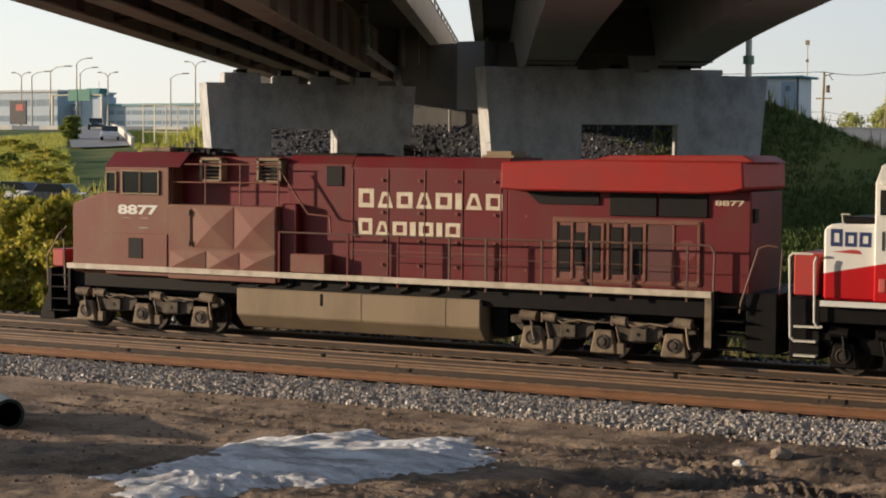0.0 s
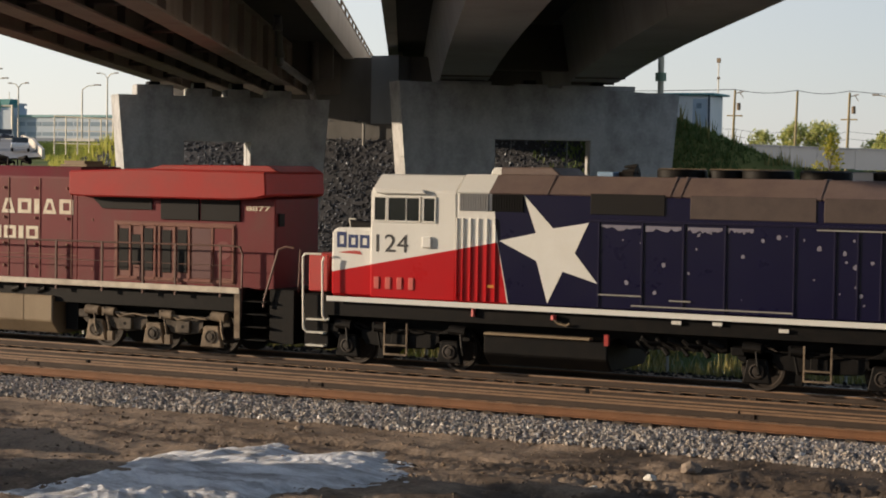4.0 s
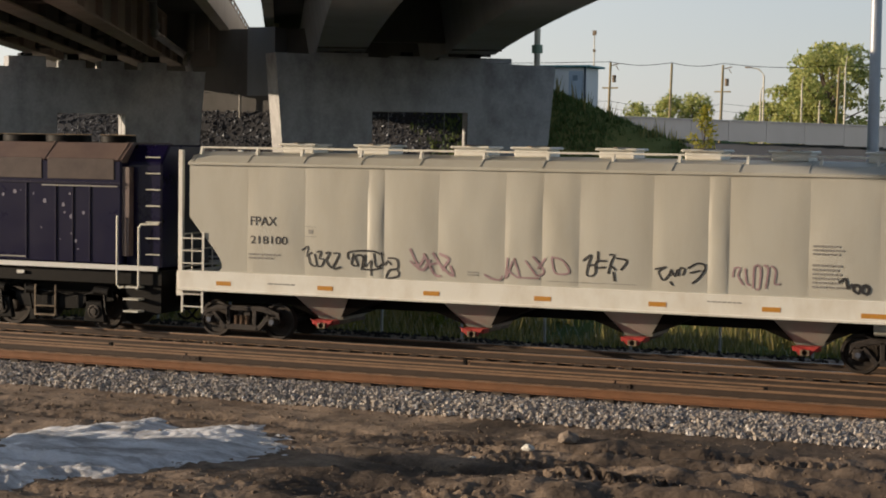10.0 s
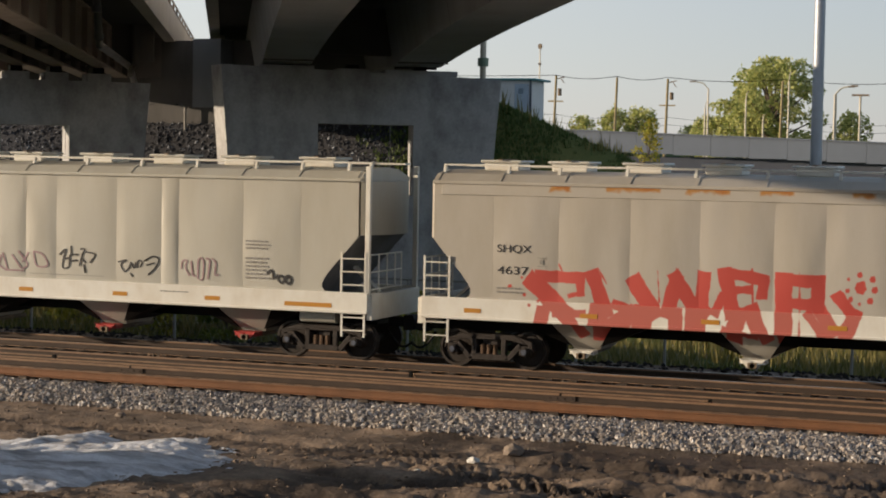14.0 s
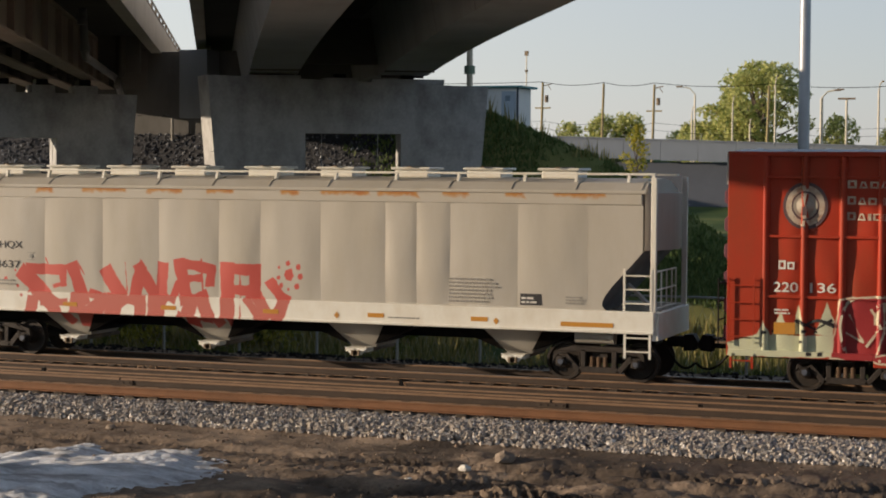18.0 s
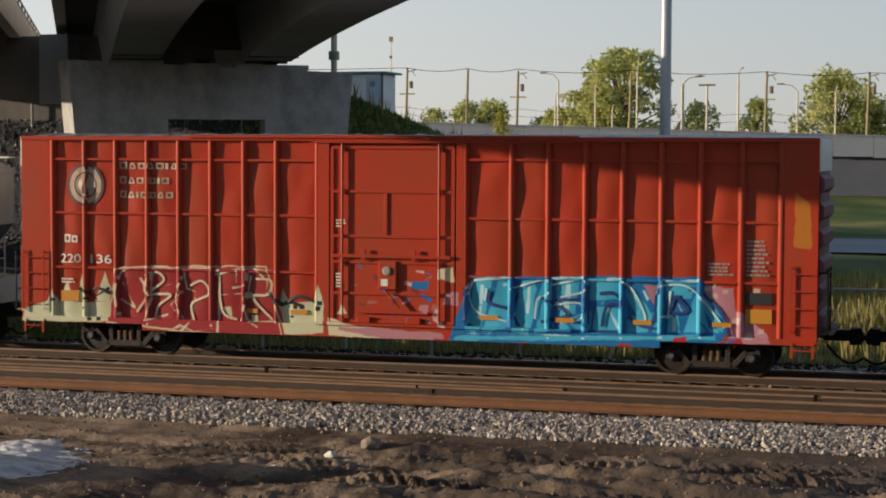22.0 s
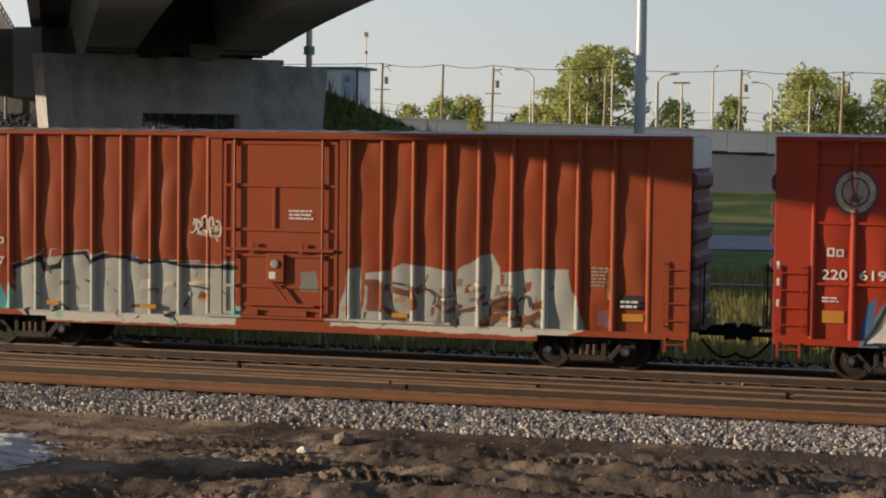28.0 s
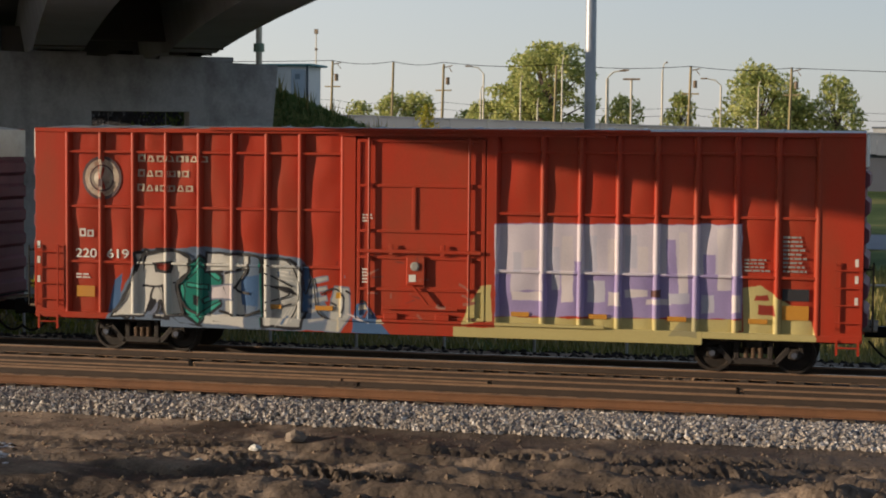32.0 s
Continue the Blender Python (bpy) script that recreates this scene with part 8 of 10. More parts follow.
lay += [(DARK, dash(4.80, 0.89, 4.84, 0.73, 0.025)), (DARK, dash(4.89, 0.90, 4.89, 0.73, 0.025)), (DARK, dash(4.89, 0.73, 4.97, 0.82, 0.025)), (DARK, dash(4.97, 0.82, 4.89, 0.90, 0.025)), (DARK, dash(5.08, 0.89, 5.01, 0.82, 0.025)), (DARK, dash(5.01, 0.82, 5.05, 0.72, 0.025)), (DARK, dash(5.05, 0.72, 5.09, 0.79, 0.025)), (BLUFAN, poly((1.46, 0.92), (1.76, 0.93), (1.60, 1.66))), (TEALFAN, poly((1.67, 0.90), (2.11, 0.89), (1.87, 1.52), (1.75, 1.60))), (MINTB, poly((1.97, 0.89), (2.40, 0.89), (2.10, 1.63))), (BLUFAN, poly((5.21, 2.17), (5.36, 2.14), (5.29, 2.38))), (PALEPATCH, poly((6.22, 1.56), (6.43, 1.55), (6.43, 1.68), (6.22, 1.67)))]
lay += [(PALEPATCH, poly((6.73, 1.58), (7.38, 1.61), (7.34, 1.82), (6.69, 1.77))), (BRUISE, poly((0.84, 2.35), (1.32, 2.36), (1.32, 2.59), (0.83, 2.57))), (BLUFAN, poly((0.85, 1.33), (1.04, 1.33), (1.06, 1.56), (0.87, 1.56))), (SILVER, dash(2.18, 1.61, 2.34, 0.97, 0.03)), (DARKDRIP, dash(2.42, 1.29, 2.51, 1.26, 0.025)), (DARKDRIP, dash(2.78, 1.35, 2.88, 1.27, 0.025)), (DARKDRIP, dash(3.84, 1.46, 3.94, 1.30, 0.025)), (DARKDRIP, dash(4.60, 1.61, 4.70, 1.33, 0.025)), (DARKDRIP, dash(4.77, 1.45, 4.86, 1.33, 0.025)), (DARKDRIP, dash(5.79, 1.56, 5.89, 1.37, 0.025)), (DARKDRIP, dash(6.92, 1.48, 7.02, 1.41, 0.025)), (DARKDRIP, dash(7.50, 1.46, 7.60, 1.42, 0.025))]
lay += [(SILVER, poly((10.23, 0.78), (10.83, 0.80), (10.80, 2.16), (10.51, 2.10))), (SILVER, poly((10.79, 0.76), (11.48, 0.78), (11.50, 2.08), (10.88, 2.01))), (SILVER, poly((11.43, 0.78), (12.97, 0.81), (12.92, 2.10), (12.15, 2.09), (11.75, 2.25), (11.52, 2.14))), (SILVER, poly((12.93, 0.79), (14.06, 0.74), (13.99, 2.19), (13.81, 2.51), (13.59, 2.47), (13.01, 2.13))), (SILVER, poly((13.96, 0.74), (15.67, 0.79), (15.54, 2.22), (14.83, 2.21), (14.39, 2.17), (14.03, 2.08))), (SILVER, poly((15.45, 0.78), (15.87, 0.89), (15.70, 1.62), (15.53, 1.80))), (SILV2, poly((10.09, 0.77), (15.38, 0.69), (15.85, 0.88), (10.14, 0.97)))]
lay += [(RUSTY, poly((10.92, 1.19), (11.36, 1.23), (11.34, 1.80), (10.93, 1.73)), SILVDK, 0.03), (RUSTY, poly((11.93, 1.18), (12.12, 1.22), (12.07, 1.77), (11.90, 1.69))), (SILVDK, poly((12.52, 0.90), (12.81, 0.91), (12.79, 1.76), (12.59, 1.71))), (RUSTY, poly((13.74, 1.05), (14.38, 1.36), (14.30, 1.60), (13.79, 1.39)), DARKDRIP, 0.03), (RUSTY, poly((14.69, 1.27), (14.97, 1.31), (14.94, 1.51), (14.73, 1.44))), (PALEPATCH, poly((13.95, 1.65), (14.35, 1.68), (14.35, 1.80), (13.97, 1.79))), (SILVDK, poly((11.69, 0.92), (11.98, 0.88), (11.75, 1.17))), (SILVDK, poly((14.44, 0.97), (14.79, 0.96), (14.53, 1.27))), (SILVDK, poly((9.35, 1.53), (9.81, 1.51), (9.77, 2.02), (9.39, 1.96)))]
lay += [(MINTB, poly((7.69, 0.87), (8.02, 0.86), (7.97, 1.18), (7.78, 1.13))), (SILVER, poly((9.95, 0.86), (10.79, 0.82), (10.77, 0.99), (10.00, 0.96))), (SILV2, poly((6.82, 2.77), (7.13, 2.67), (7.16, 2.87), (6.87, 2.84))), (SILV2, dash(6.82, 3.07, 7.07, 3.02, 0.05)), (SILV2, dash(7.23, 2.74, 7.29, 3.08, 0.06)), (SILV2, dash(7.29, 3.08, 7.50, 2.92, 0.06)), (SILV2, dash(7.50, 2.92, 7.29, 2.83, 0.06)), (SILV2, dash(7.29, 2.83, 7.38, 2.63, 0.06)), (TANP, poly((16.35, 1.57), (16.44, 1.58), (16.42, 2.24), (16.33, 2.24))), (BRUISE, poly((16.10, 0.98), (16.44, 0.95), (16.40, 1.37), (16.14, 1.32)))]
rnd = random.Random(77)
for k in range(34):  # small dark drips and blotches
    x, z = rnd.uniform(10.5, 15.2) if k % 3 else rnd.uniform(2.6, 7.2), rnd.uniform(0.75, 1.85)
    lay.append((DARKDRIP if k % 2 else RUSTY, dash(x, z, x + rnd.uniform(-0.12, 0.12), z + rnd.uniform(0.06, 0.2), rnd.uniform(0.03, 0.08))))
for k in range(40):  # flaked and overpainted spots
    x, z = rnd.uniform(10.4, 15.0) if k % 4 else rnd.uniform(2.8, 7.3), rnd.uniform(0.85, 1.9)
    w, h = rnd.uniform(0.05, 0.2), rnd.uniform(0.03, 0.16)
    lay.append(((SILV2, SILVDK, RUSTY, PALEPATCH, TANP)[k % 5], poly((x - w, z - h), (x + w * 0.8, z - h * 0.7), (x + w, z + h), (x - w * 0.6, z + h * 0.8))))
paint_b = sprayed(mat("brown_paint_with_silver_graffiti", (0.31, 0.066, 0.025), 0.45, dirt=(0.23, 0.072, 0.034), dirt_amount=0.6, scale=1.0, streak=0.7, bump=0.05, spec=0.22), lay, 0.035, 0.03)
TR_POSTS = [0.69, 1.36, 2.13, 2.82, 3.53, 4.26, 5.0, 5.73, 6.44, 7.15, 10.54, 11.3, 12.02, 12.75, 13.52, 14.26, 14.99, 15.72, 16.49, 17.26]
box_b = boxcar(64.2, "brown ribbed boxcar with silver graffiti along its lower side", 18.15, TR_POSTS, (7.2, 10.5), paint_b, (), (), wine_end, None, 5.1)

# third boxcar: white and green letters, lilac block
LIL3 = (0.5, 0.49, 0.58)
LILAC, LIL2, PALELIL, OLIVE, OLIVE2, REDBOX, RUSTDK = (0.34, 0.28, 0.5), (0.66, 0.6, 0.62), (0.6, 0.55, 0.62), (0.5, 0.43, 0.19), (0.33, 0.3, 0.17), (0.3, 0.05, 0.035), (0.14, 0.07, 0.06)
WH, GRN, GRN2, BLU, SLATE, HAZEBLUE, GREYW, GOLD = (0.62, 0.61, 0.57), (0.02, 0.2, 0.16), (0.05, 0.36, 0.28), (0.07, 0.14, 0.28), (0.2, 0.23, 0.31), (0.15, 0.2, 0.28), (0.42, 0.43, 0.42), (0.5, 0.3, 0.05)
lay = []
# white, green and grey letters edged in black on a blue haze
lay += [(HAZEBLUE, poly((1.74, 0.76), (1.88, 1.00), (2.61, 2.39), (4.27, 2.47), (6.44, 2.27), (6.60, 0.85), (7.33, 0.64), (3.55, 0.55), (2.63, 0.76))), (BLU, poly((1.76, 0.91), (2.06, 1.05), (2.13, 1.83), (1.89, 1.65))), (BLK, dash(2.22, 0.99, 2.78, 2.13, 0.45)), (BLK, dash(2.61, 2.13, 3.23, 2.19, 0.41)), (BLK, dash(3.14, 2.19, 3.11, 0.99, 0.45)), (BLK, dash(2.68, 1.70, 3.18, 1.72, 0.35)), (WH, poly((2.37, 1.23), (2.8, 2.2), (3.27, 2.23), (3.18, 1.25))), (WH, dash(2.22, 0.99, 2.78, 2.13, 0.3)), (WH, dash(2.61, 2.13, 3.23, 2.19, 0.26)), (WH, dash(3.14, 2.19, 3.11, 0.99, 0.3)), (WH, dash(2.68, 1.70, 3.18, 1.72, 0.2)), (GOLD, dash(2.69, 2.01, 3.03, 2.04, 0.12), BLK, 0.07)]
lay += [(BLK, poly((2.56, 0.93), (2.98, 0.94), (2.83, 1.37))), (BLK, dash(3.00, 1.57, 3.24, 1.00, 0.04)), (GRN, poly((3.45, 1.39), (3.56, 1.93), (4.04, 2.23), (4.55, 1.78), (4.50, 1.14), (4.00, 0.73), (3.54, 1.01)), BLK, 0.06), (GRN2, dash(3.71, 1.78, 4.05, 2.08, 0.11), BLK, 0.03), (GRN2, dash(4.05, 2.08, 4.45, 1.76, 0.11), BLK, 0.03), (GRN2, dash(3.58, 1.56, 3.58, 1.08, 0.1), BLK, 0.03), (GRN2, dash(3.58, 1.08, 3.98, 0.81, 0.1), BLK, 0.03), (GRN2, dash(4.05, 0.90, 4.48, 1.19, 0.1), BLK, 0.03), (GRN2, dash(4.13, 1.24, 4.50, 1.38, 0.1), BLK, 0.03), (GRN2, dash(3.73, 1.59, 4.16, 1.55, 0.09), BLK, 0.03)]
lay += [(BLK, poly((3.82, 1.12), (4.00, 1.11), (4.05, 1.35), (3.83, 1.37))), (WH, poly((4.16, 1.91), (5.14, 1.92), (5.18, 2.29), (4.19, 2.30)), BLK, 0.06), (WH, poly((4.59, 1.90), (4.63, 0.70), (5.09, 0.67), (5.09, 1.92)), SLATE, 0.03), (LIL2, poly((4.27, 1.28), (4.82, 1.28), (4.81, 1.62), (4.29, 1.56)), SLATE, 0.04), (WH, poly((4.13, 0.73), (5.08, 0.66), (5.06, 0.97), (4.16, 0.94))), (BLK, dash(4.23, 2.08, 4.98, 2.08, 0.03)), (BLK, dash(4.71, 2.31, 4.73, 2.14, 0.025)), (BLK, dash(4.36, 0.79, 4.56, 0.77, 0.025)), (BLU, poly((4.99, 1.14), (5.41, 1.13), (5.43, 1.87), (4.98, 1.81)))]
lay += [(GRN, dash(5.45, 2.20, 5.50, 0.73, 0.08)), (GREYW, poly((5.54, 0.73), (6.41, 0.71), (6.60, 1.43), (6.51, 1.89), (6.14, 2.19), (5.53, 2.21)), BLK, 0.07), (WH, dash(5.62, 2.17, 5.65, 0.78, 0.14)), (BLK, poly((5.61, 1.64), (6.18, 1.59), (6.45, 1.35), (6.05, 1.46))), (WH, dash(5.83, 0.70, 6.10, 1.08, 0.035)), (WH, dash(5.96, 0.74, 6.20, 1.15, 0.035)), (WH, dash(6.08, 0.79, 6.31, 1.23, 0.035)), (WH, dash(6.20, 0.83, 6.41, 1.30, 0.035)), (WH, dash(6.33, 0.88, 6.52, 1.37, 0.035)), (WH, dash(5.83, 2.04, 6.22, 2.00, 0.03)), (WH, dash(5.83, 1.96, 6.28, 1.90, 0.03))]
lay += [(WH, dash(5.83, 1.88, 6.33, 1.80, 0.03)), (WH, dash(5.83, 1.79, 6.38, 1.70, 0.03)), (BLU, poly((6.46, 1.05), (6.65, 1.06), (6.61, 2.06), (6.47, 2.10)), BLK, 0.03), (GREYW, dash(6.65, 1.73, 7.00, 1.81, 0.1), SLATE, 0.03), (GREYW, dash(6.65, 1.51, 6.98, 1.59, 0.1), SLATE, 0.03), (GREYW, dash(6.65, 1.29, 6.96, 1.36, 0.1), SLATE, 0.03), (GREYW, dash(6.65, 1.08, 6.95, 1.13, 0.1), SLATE, 0.03), (GREYW, dash(6.65, 0.86, 6.93, 0.91, 0.1), SLATE, 0.03), (GREYW, poly((7.00, 0.65), (7.33, 0.62), (7.58, 0.96), (7.54, 1.61), (7.19, 1.64)), SLATE, 0.04), (CREAMY, dash(7.32, 1.62, 7.30, 0.69, 0.08)), (SLATE, dash(7.10, 1.37, 7.09, 0.86, 0.03))]
lay += [(SLATE, dash(7.43, 1.46, 7.45, 1.04, 0.03)), (GOLD, poly((7.22, 1.37), (7.38, 1.39), (7.36, 1.52), (7.23, 1.50))), (BLU, poly((7.59, 0.61), (8.54, 0.59), (8.15, 0.96), (7.93, 1.35), (7.71, 1.28))), (PALE, poly((7.76, 1.13), (8.02, 1.14), (7.93, 1.29), (7.80, 1.27))), (PALE, poly((8.15, 0.83), (8.42, 0.82), (8.32, 0.98), (8.19, 0.96))), (LIL2, dash(7.54, 1.04, 8.02, 0.85, 0.05)), (BLK, dash(2.01, 0.92, 3.36, 0.87, 0.035)), (BLK, dash(3.36, 0.87, 3.55, 0.73, 0.035)), (BLK, dash(3.55, 0.73, 4.09, 0.67, 0.035)), (BLK, dash(4.13, 0.62, 5.52, 0.64, 0.03)), (BLK, dash(5.52, 0.64, 6.41, 0.66, 0.03))]
# first letter: stem, bowl, leg, eye
lay += [(WH, poly((2.68, 2.26), (3.12, 2.29), (2.68, 0.87), (1.92, 0.84)), BLK, 0.05), (WH, poly((2.71, 2.26), (3.44, 2.35), (3.75, 2.19), (3.7, 1.85), (3.44, 1.56), (2.65, 1.54)), BLK, 0.05), (WH, poly((3.11, 1.61), (3.47, 1.62), (3.61, 0.91), (3.21, 0.88)), BLK, 0.05), (WH, poly((2.75, 2.23), (3.37, 2.3), (3.37, 1.59), (2.52, 1.54))), (REDBOX, poly((2.94, 2.03), (3.31, 2.07), (3.27, 1.89), (2.97, 1.9)), BLK, 0.05), (SLATE, poly((2.72, 0.87), (3.05, 1.26), (3.17, 0.88)))]
# lilac block with pale cells over olive yellow
lay += [(OLIVE, poly((9.93, 0.54), (14.61, 0.52), (17.74, 0.74), (17.66, 0.96), (9.93, 0.85))), (OLIVE, poly((16.19, 0.87), (17.74, 0.81), (17.62, 1.19), (16.99, 1.55), (16.56, 1.94), (16.17, 1.85))), (OLIVE, poly((10.10, 0.88), (10.81, 0.98), (10.78, 1.78), (10.51, 1.75), (10.26, 1.29))), (LILAC, poly((10.85, 1.08), (16.18, 1.18), (16.15, 3.20), (10.83, 3.12))), (PALELIL, poly((10.84, 2.00), (16.17, 2.10), (16.15, 3.19), (10.83, 3.10))), (OLIVE, poly((10.85, 0.78), (16.19, 0.91), (16.18, 1.18), (10.85, 1.08))), (REDBOX, poly((16.41, 1.58), (16.74, 1.59), (16.70, 1.72), (16.45, 1.71)))]
lay += [(REDBOX, poly((16.48, 1.28), (16.85, 1.28), (16.83, 1.50), (16.50, 1.51))), (OLIVE2, poly((14.61, 0.78), (15.24, 0.76), (15.22, 1.20), (14.92, 1.17))), (PALELIL, poly((11.18, 1.64), (11.92, 1.67), (11.91, 2.72), (11.17, 2.70))), (LIL3, poly((11.24, 2.05), (11.44, 2.06), (11.43, 2.51), (11.23, 2.50))), (LIL2, poly((11.46, 2.14), (11.78, 2.15), (11.77, 2.55), (11.46, 2.55))), (LIL2, poly((11.20, 1.43), (11.91, 1.45), (11.90, 1.67), (11.20, 1.65))), (LIL3, poly((12.07, 1.67), (12.28, 1.68), (12.27, 2.65), (12.06, 2.64))), (LIL2, poly((12.30, 1.43), (12.58, 1.44), (12.56, 2.89), (12.28, 2.89)))]
lay += [(LILAC, poly((12.58, 1.68), (12.76, 1.69), (12.75, 2.33), (12.57, 2.33))), (LIL3, poly((12.87, 1.45), (13.27, 1.46), (13.26, 1.94), (12.86, 1.93))), (LIL3, poly((12.88, 2.10), (13.09, 2.10), (13.08, 2.91), (12.87, 2.90))), (LIL2, poly((13.29, 2.11), (13.51, 2.11), (13.50, 2.83), (13.28, 2.83))), (LIL3, poly((13.66, 2.20), (13.94, 2.20), (13.93, 2.92), (13.65, 2.92))), (LIL2, poly((13.95, 2.12), (14.19, 2.13), (14.18, 2.69), (13.94, 2.68))), (LIL2, poly((13.67, 1.56), (14.20, 1.58), (14.19, 1.77), (13.66, 1.75))), (RUSTDK, poly((14.21, 1.58), (14.45, 1.59), (14.45, 1.77), (14.21, 1.76)))]
lay += [(LIL2, poly((14.12, 1.42), (14.68, 1.44), (14.68, 1.58), (14.12, 1.57))), (LILAC, poly((14.56, 1.98), (14.80, 1.98), (14.78, 2.86), (14.54, 2.86))), (LIL2, poly((14.82, 1.59), (15.04, 1.59), (15.02, 3.02), (14.80, 3.02))), (LIL3, poly((14.60, 1.46), (15.07, 1.47), (15.07, 1.71), (14.59, 1.70))), (LILAC, poly((15.34, 1.92), (15.63, 1.93), (15.62, 2.56), (15.33, 2.55))), (LIL2, poly((15.64, 1.77), (15.95, 1.78), (15.93, 3.12), (15.61, 3.11))), (LIL2, poly((15.94, 1.30), (16.15, 1.31), (16.14, 1.70), (15.94, 1.70))), (LIL3, poly((15.31, 1.28), (15.60, 1.29), (15.59, 1.69), (15.31, 1.68)))]
lay += [(LIL2, poly((13.31, 1.38), (13.60, 1.39), (13.60, 1.71), (13.31, 1.70)))]

rnd = random.Random(12)
for k in range(26):  # grime and scuffs on the lower door and thin marks among the letters
    x, z = rnd.uniform(7.9, 10.5), rnd.uniform(0.95, 2.3)
    lay.append((((0.42, 0.2, 0.15), (0.2, 0.05, 0.04), (0.33, 0.13, 0.1))[k % 3], dash(x, z, x + rnd.uniform(-0.25, 0.25), z + rnd.uniform(-0.05, 0.12), rnd.uniform(0.02, 0.09))))
for k in range(22):
    x, z = rnd.uniform(3.9, 7.6), rnd.uniform(0.75, 2.2)
    lay.append(((BLK, SLATE, WH, BLU)[k % 4], dash(x, z, x + rnd.uniform(-0.15, 0.2), z + rnd.uniform(-0.2, 0.2), rnd.uniform(0.02, 0.05))))
paint_c = red_box_paint("red_paint_with_lilac_graffiti", lay, 0.025)
box_c = boxcar(84.1, "red ribbed boxcar with white, green and lilac graffiti", 18.65, CP_POSTS, (7.4, 10.86), paint_c, (4.58, 3.33, 2.06), (4.66, 3.33, 2.08), wine_end, (4.3, 14.2))


pale_spray = mat("cream_spray_paint", (0.62, 0.56, 0.43), 0.6, dirt=(0.45, 0.3, 0.22), scale=4, bump=0)
ice_spray = mat("ice_blue_spray_paint", (0.5, 0.74, 0.82), 0.55, dirt=(0.3, 0.55, 0.7), scale=3, bump=0)
navy_spray = mat("navy_spray_paint", (0.015, 0.05, 0.2), 0.55, dirt=(0.03, 0.09, 0.3), scale=3, bump=0)
for line in (
        ((2.51, 1.92), (2.73, 2.05), (3.59, 2.11), (4.02, 2.04), (4.79, 2.11), (4.89, 1.96), (5.56, 2.09), (6.41, 2.05)),
        ((2.51, 1.92), (2.4, 1.45), (2.52, 0.85)),
        ((3.02, 1.84), (3.19, 1.47), (2.93, 1.04)),
        ((3.16, 1.47), (3.39, 1.61), (3.62, 1.8), (3.45, 1.98), (3.13, 1.89)),
        ((3.22, 1.45), (3.79, 1.46), (3.47, 1.19), (3.39, 0.87)),
        ((4.09, 1.91), (3.93, 1.36), (4.1, 0.9)),
        ((4.27, 1.68), (4.58, 1.8), (4.75, 1.51), (4.32, 1.27), (4.38, 0.9)),
        ((5.0, 1.99), (5.08, 1.13), (5.44, 0.94)),
        ((5.33, 1.66), (5.64, 1.74), (5.69, 2.03)),
        ((5.78, 1.95), (5.61, 1.15), (5.54, 0.89)),
        ((5.9, 1.88), (6.27, 1.84), (6.19, 1.53), (5.83, 1.46), (6.3, 0.96)),
        ((2.52, 0.85), (3.16, 0.77), (4.15, 0.73), (5.55, 0.86), (6.52, 0.92)),
):
    stroke(box_a, line, 0.055, pale_spray)
for line in (
        ((1.45, 1.56), (1.64, 1.46), (1.93, 1.57), (2.27, 1.45)),
        ((6.22, 1.58), (6.49, 1.3), (6.93, 1.51), (7.36, 1.38)),
        ((6.71, 0.64), (6.79, 0.82), (6.9, 0.65), (7.01, 0.8), (7.09, 0.63), (7.28, 0.79)),
):
    stroke(box_a, line, 0.07, black_spray)
for line in (
        ((10.88, 1.82), (10.82, 1.3), (11.04, 0.93), (12.12, 0.86)),
        ((11.42, 1.74), (11.39, 1.49), (11.81, 1.37)),
        ((12.05, 1.7), (11.91, 1.33), (12.07, 0.98)),
        ((12.57, 1.64), (13.15, 1.29), (12.57, 1.09)),
        ((13.62, 1.93), (13.59, 1.07)),
        ((13.87, 1.75), (14.19, 1.76), (14.38, 1.52), (14.04, 1.49), (13.92, 1.03)),
        ((14.49, 1.28), (14.74, 1.09), (15.06, 1.03)),
        ((15.12, 1.9), (15.08, 1.15)),
        ((15.52, 1.75), (15.78, 1.43), (15.4, 1.39), (15.52, 1.75)),
        ((16.09, 1.81), (16.51, 1.39), (16.69, 0.91)),
        ((12.81, 1.58), (13.55, 1.62)),
        ((10.96, 0.85), (14.25, 0.93)),
):
    stroke(box_a, line, 0.07, navy_spray)
for line in (
        ((11.06, 1.98), (11.47, 2.01), (11.79, 2.02)),
        ((11.06, 1.98), (10.93, 1.67), (11.12, 1.28), (11.8, 1.08)),
        ((11.88, 1.8), (12.68, 2.02), (12.73, 1.72), (12.49, 1.59), (12.43, 1.16)),
        ((12.81, 1.91), (13.49, 2.04), (13.52, 1.79), (13.0, 1.65)),
        ((12.87, 1.48), (13.43, 1.52), (13.45, 1.19), (13.0, 1.1)),
        ((13.68, 2.02), (14.24, 2.05), (14.56, 1.87), (14.81, 1.41), (14.87, 1.14)),
        ((15.15, 1.95), (15.64, 1.98), (15.96, 1.81), (16.32, 1.39), (16.56, 1.08)),
        ((11.04, 0.78), (12.37, 0.75), (14.0, 0.79), (15.47, 0.86), (16.46, 0.87)),
        ((11.34, 1.81), (11.3, 1.53)),
        ((15.4, 1.85), (15.35, 1.24)),
):
    stroke(box_a, line, 0.045, ice_spray)
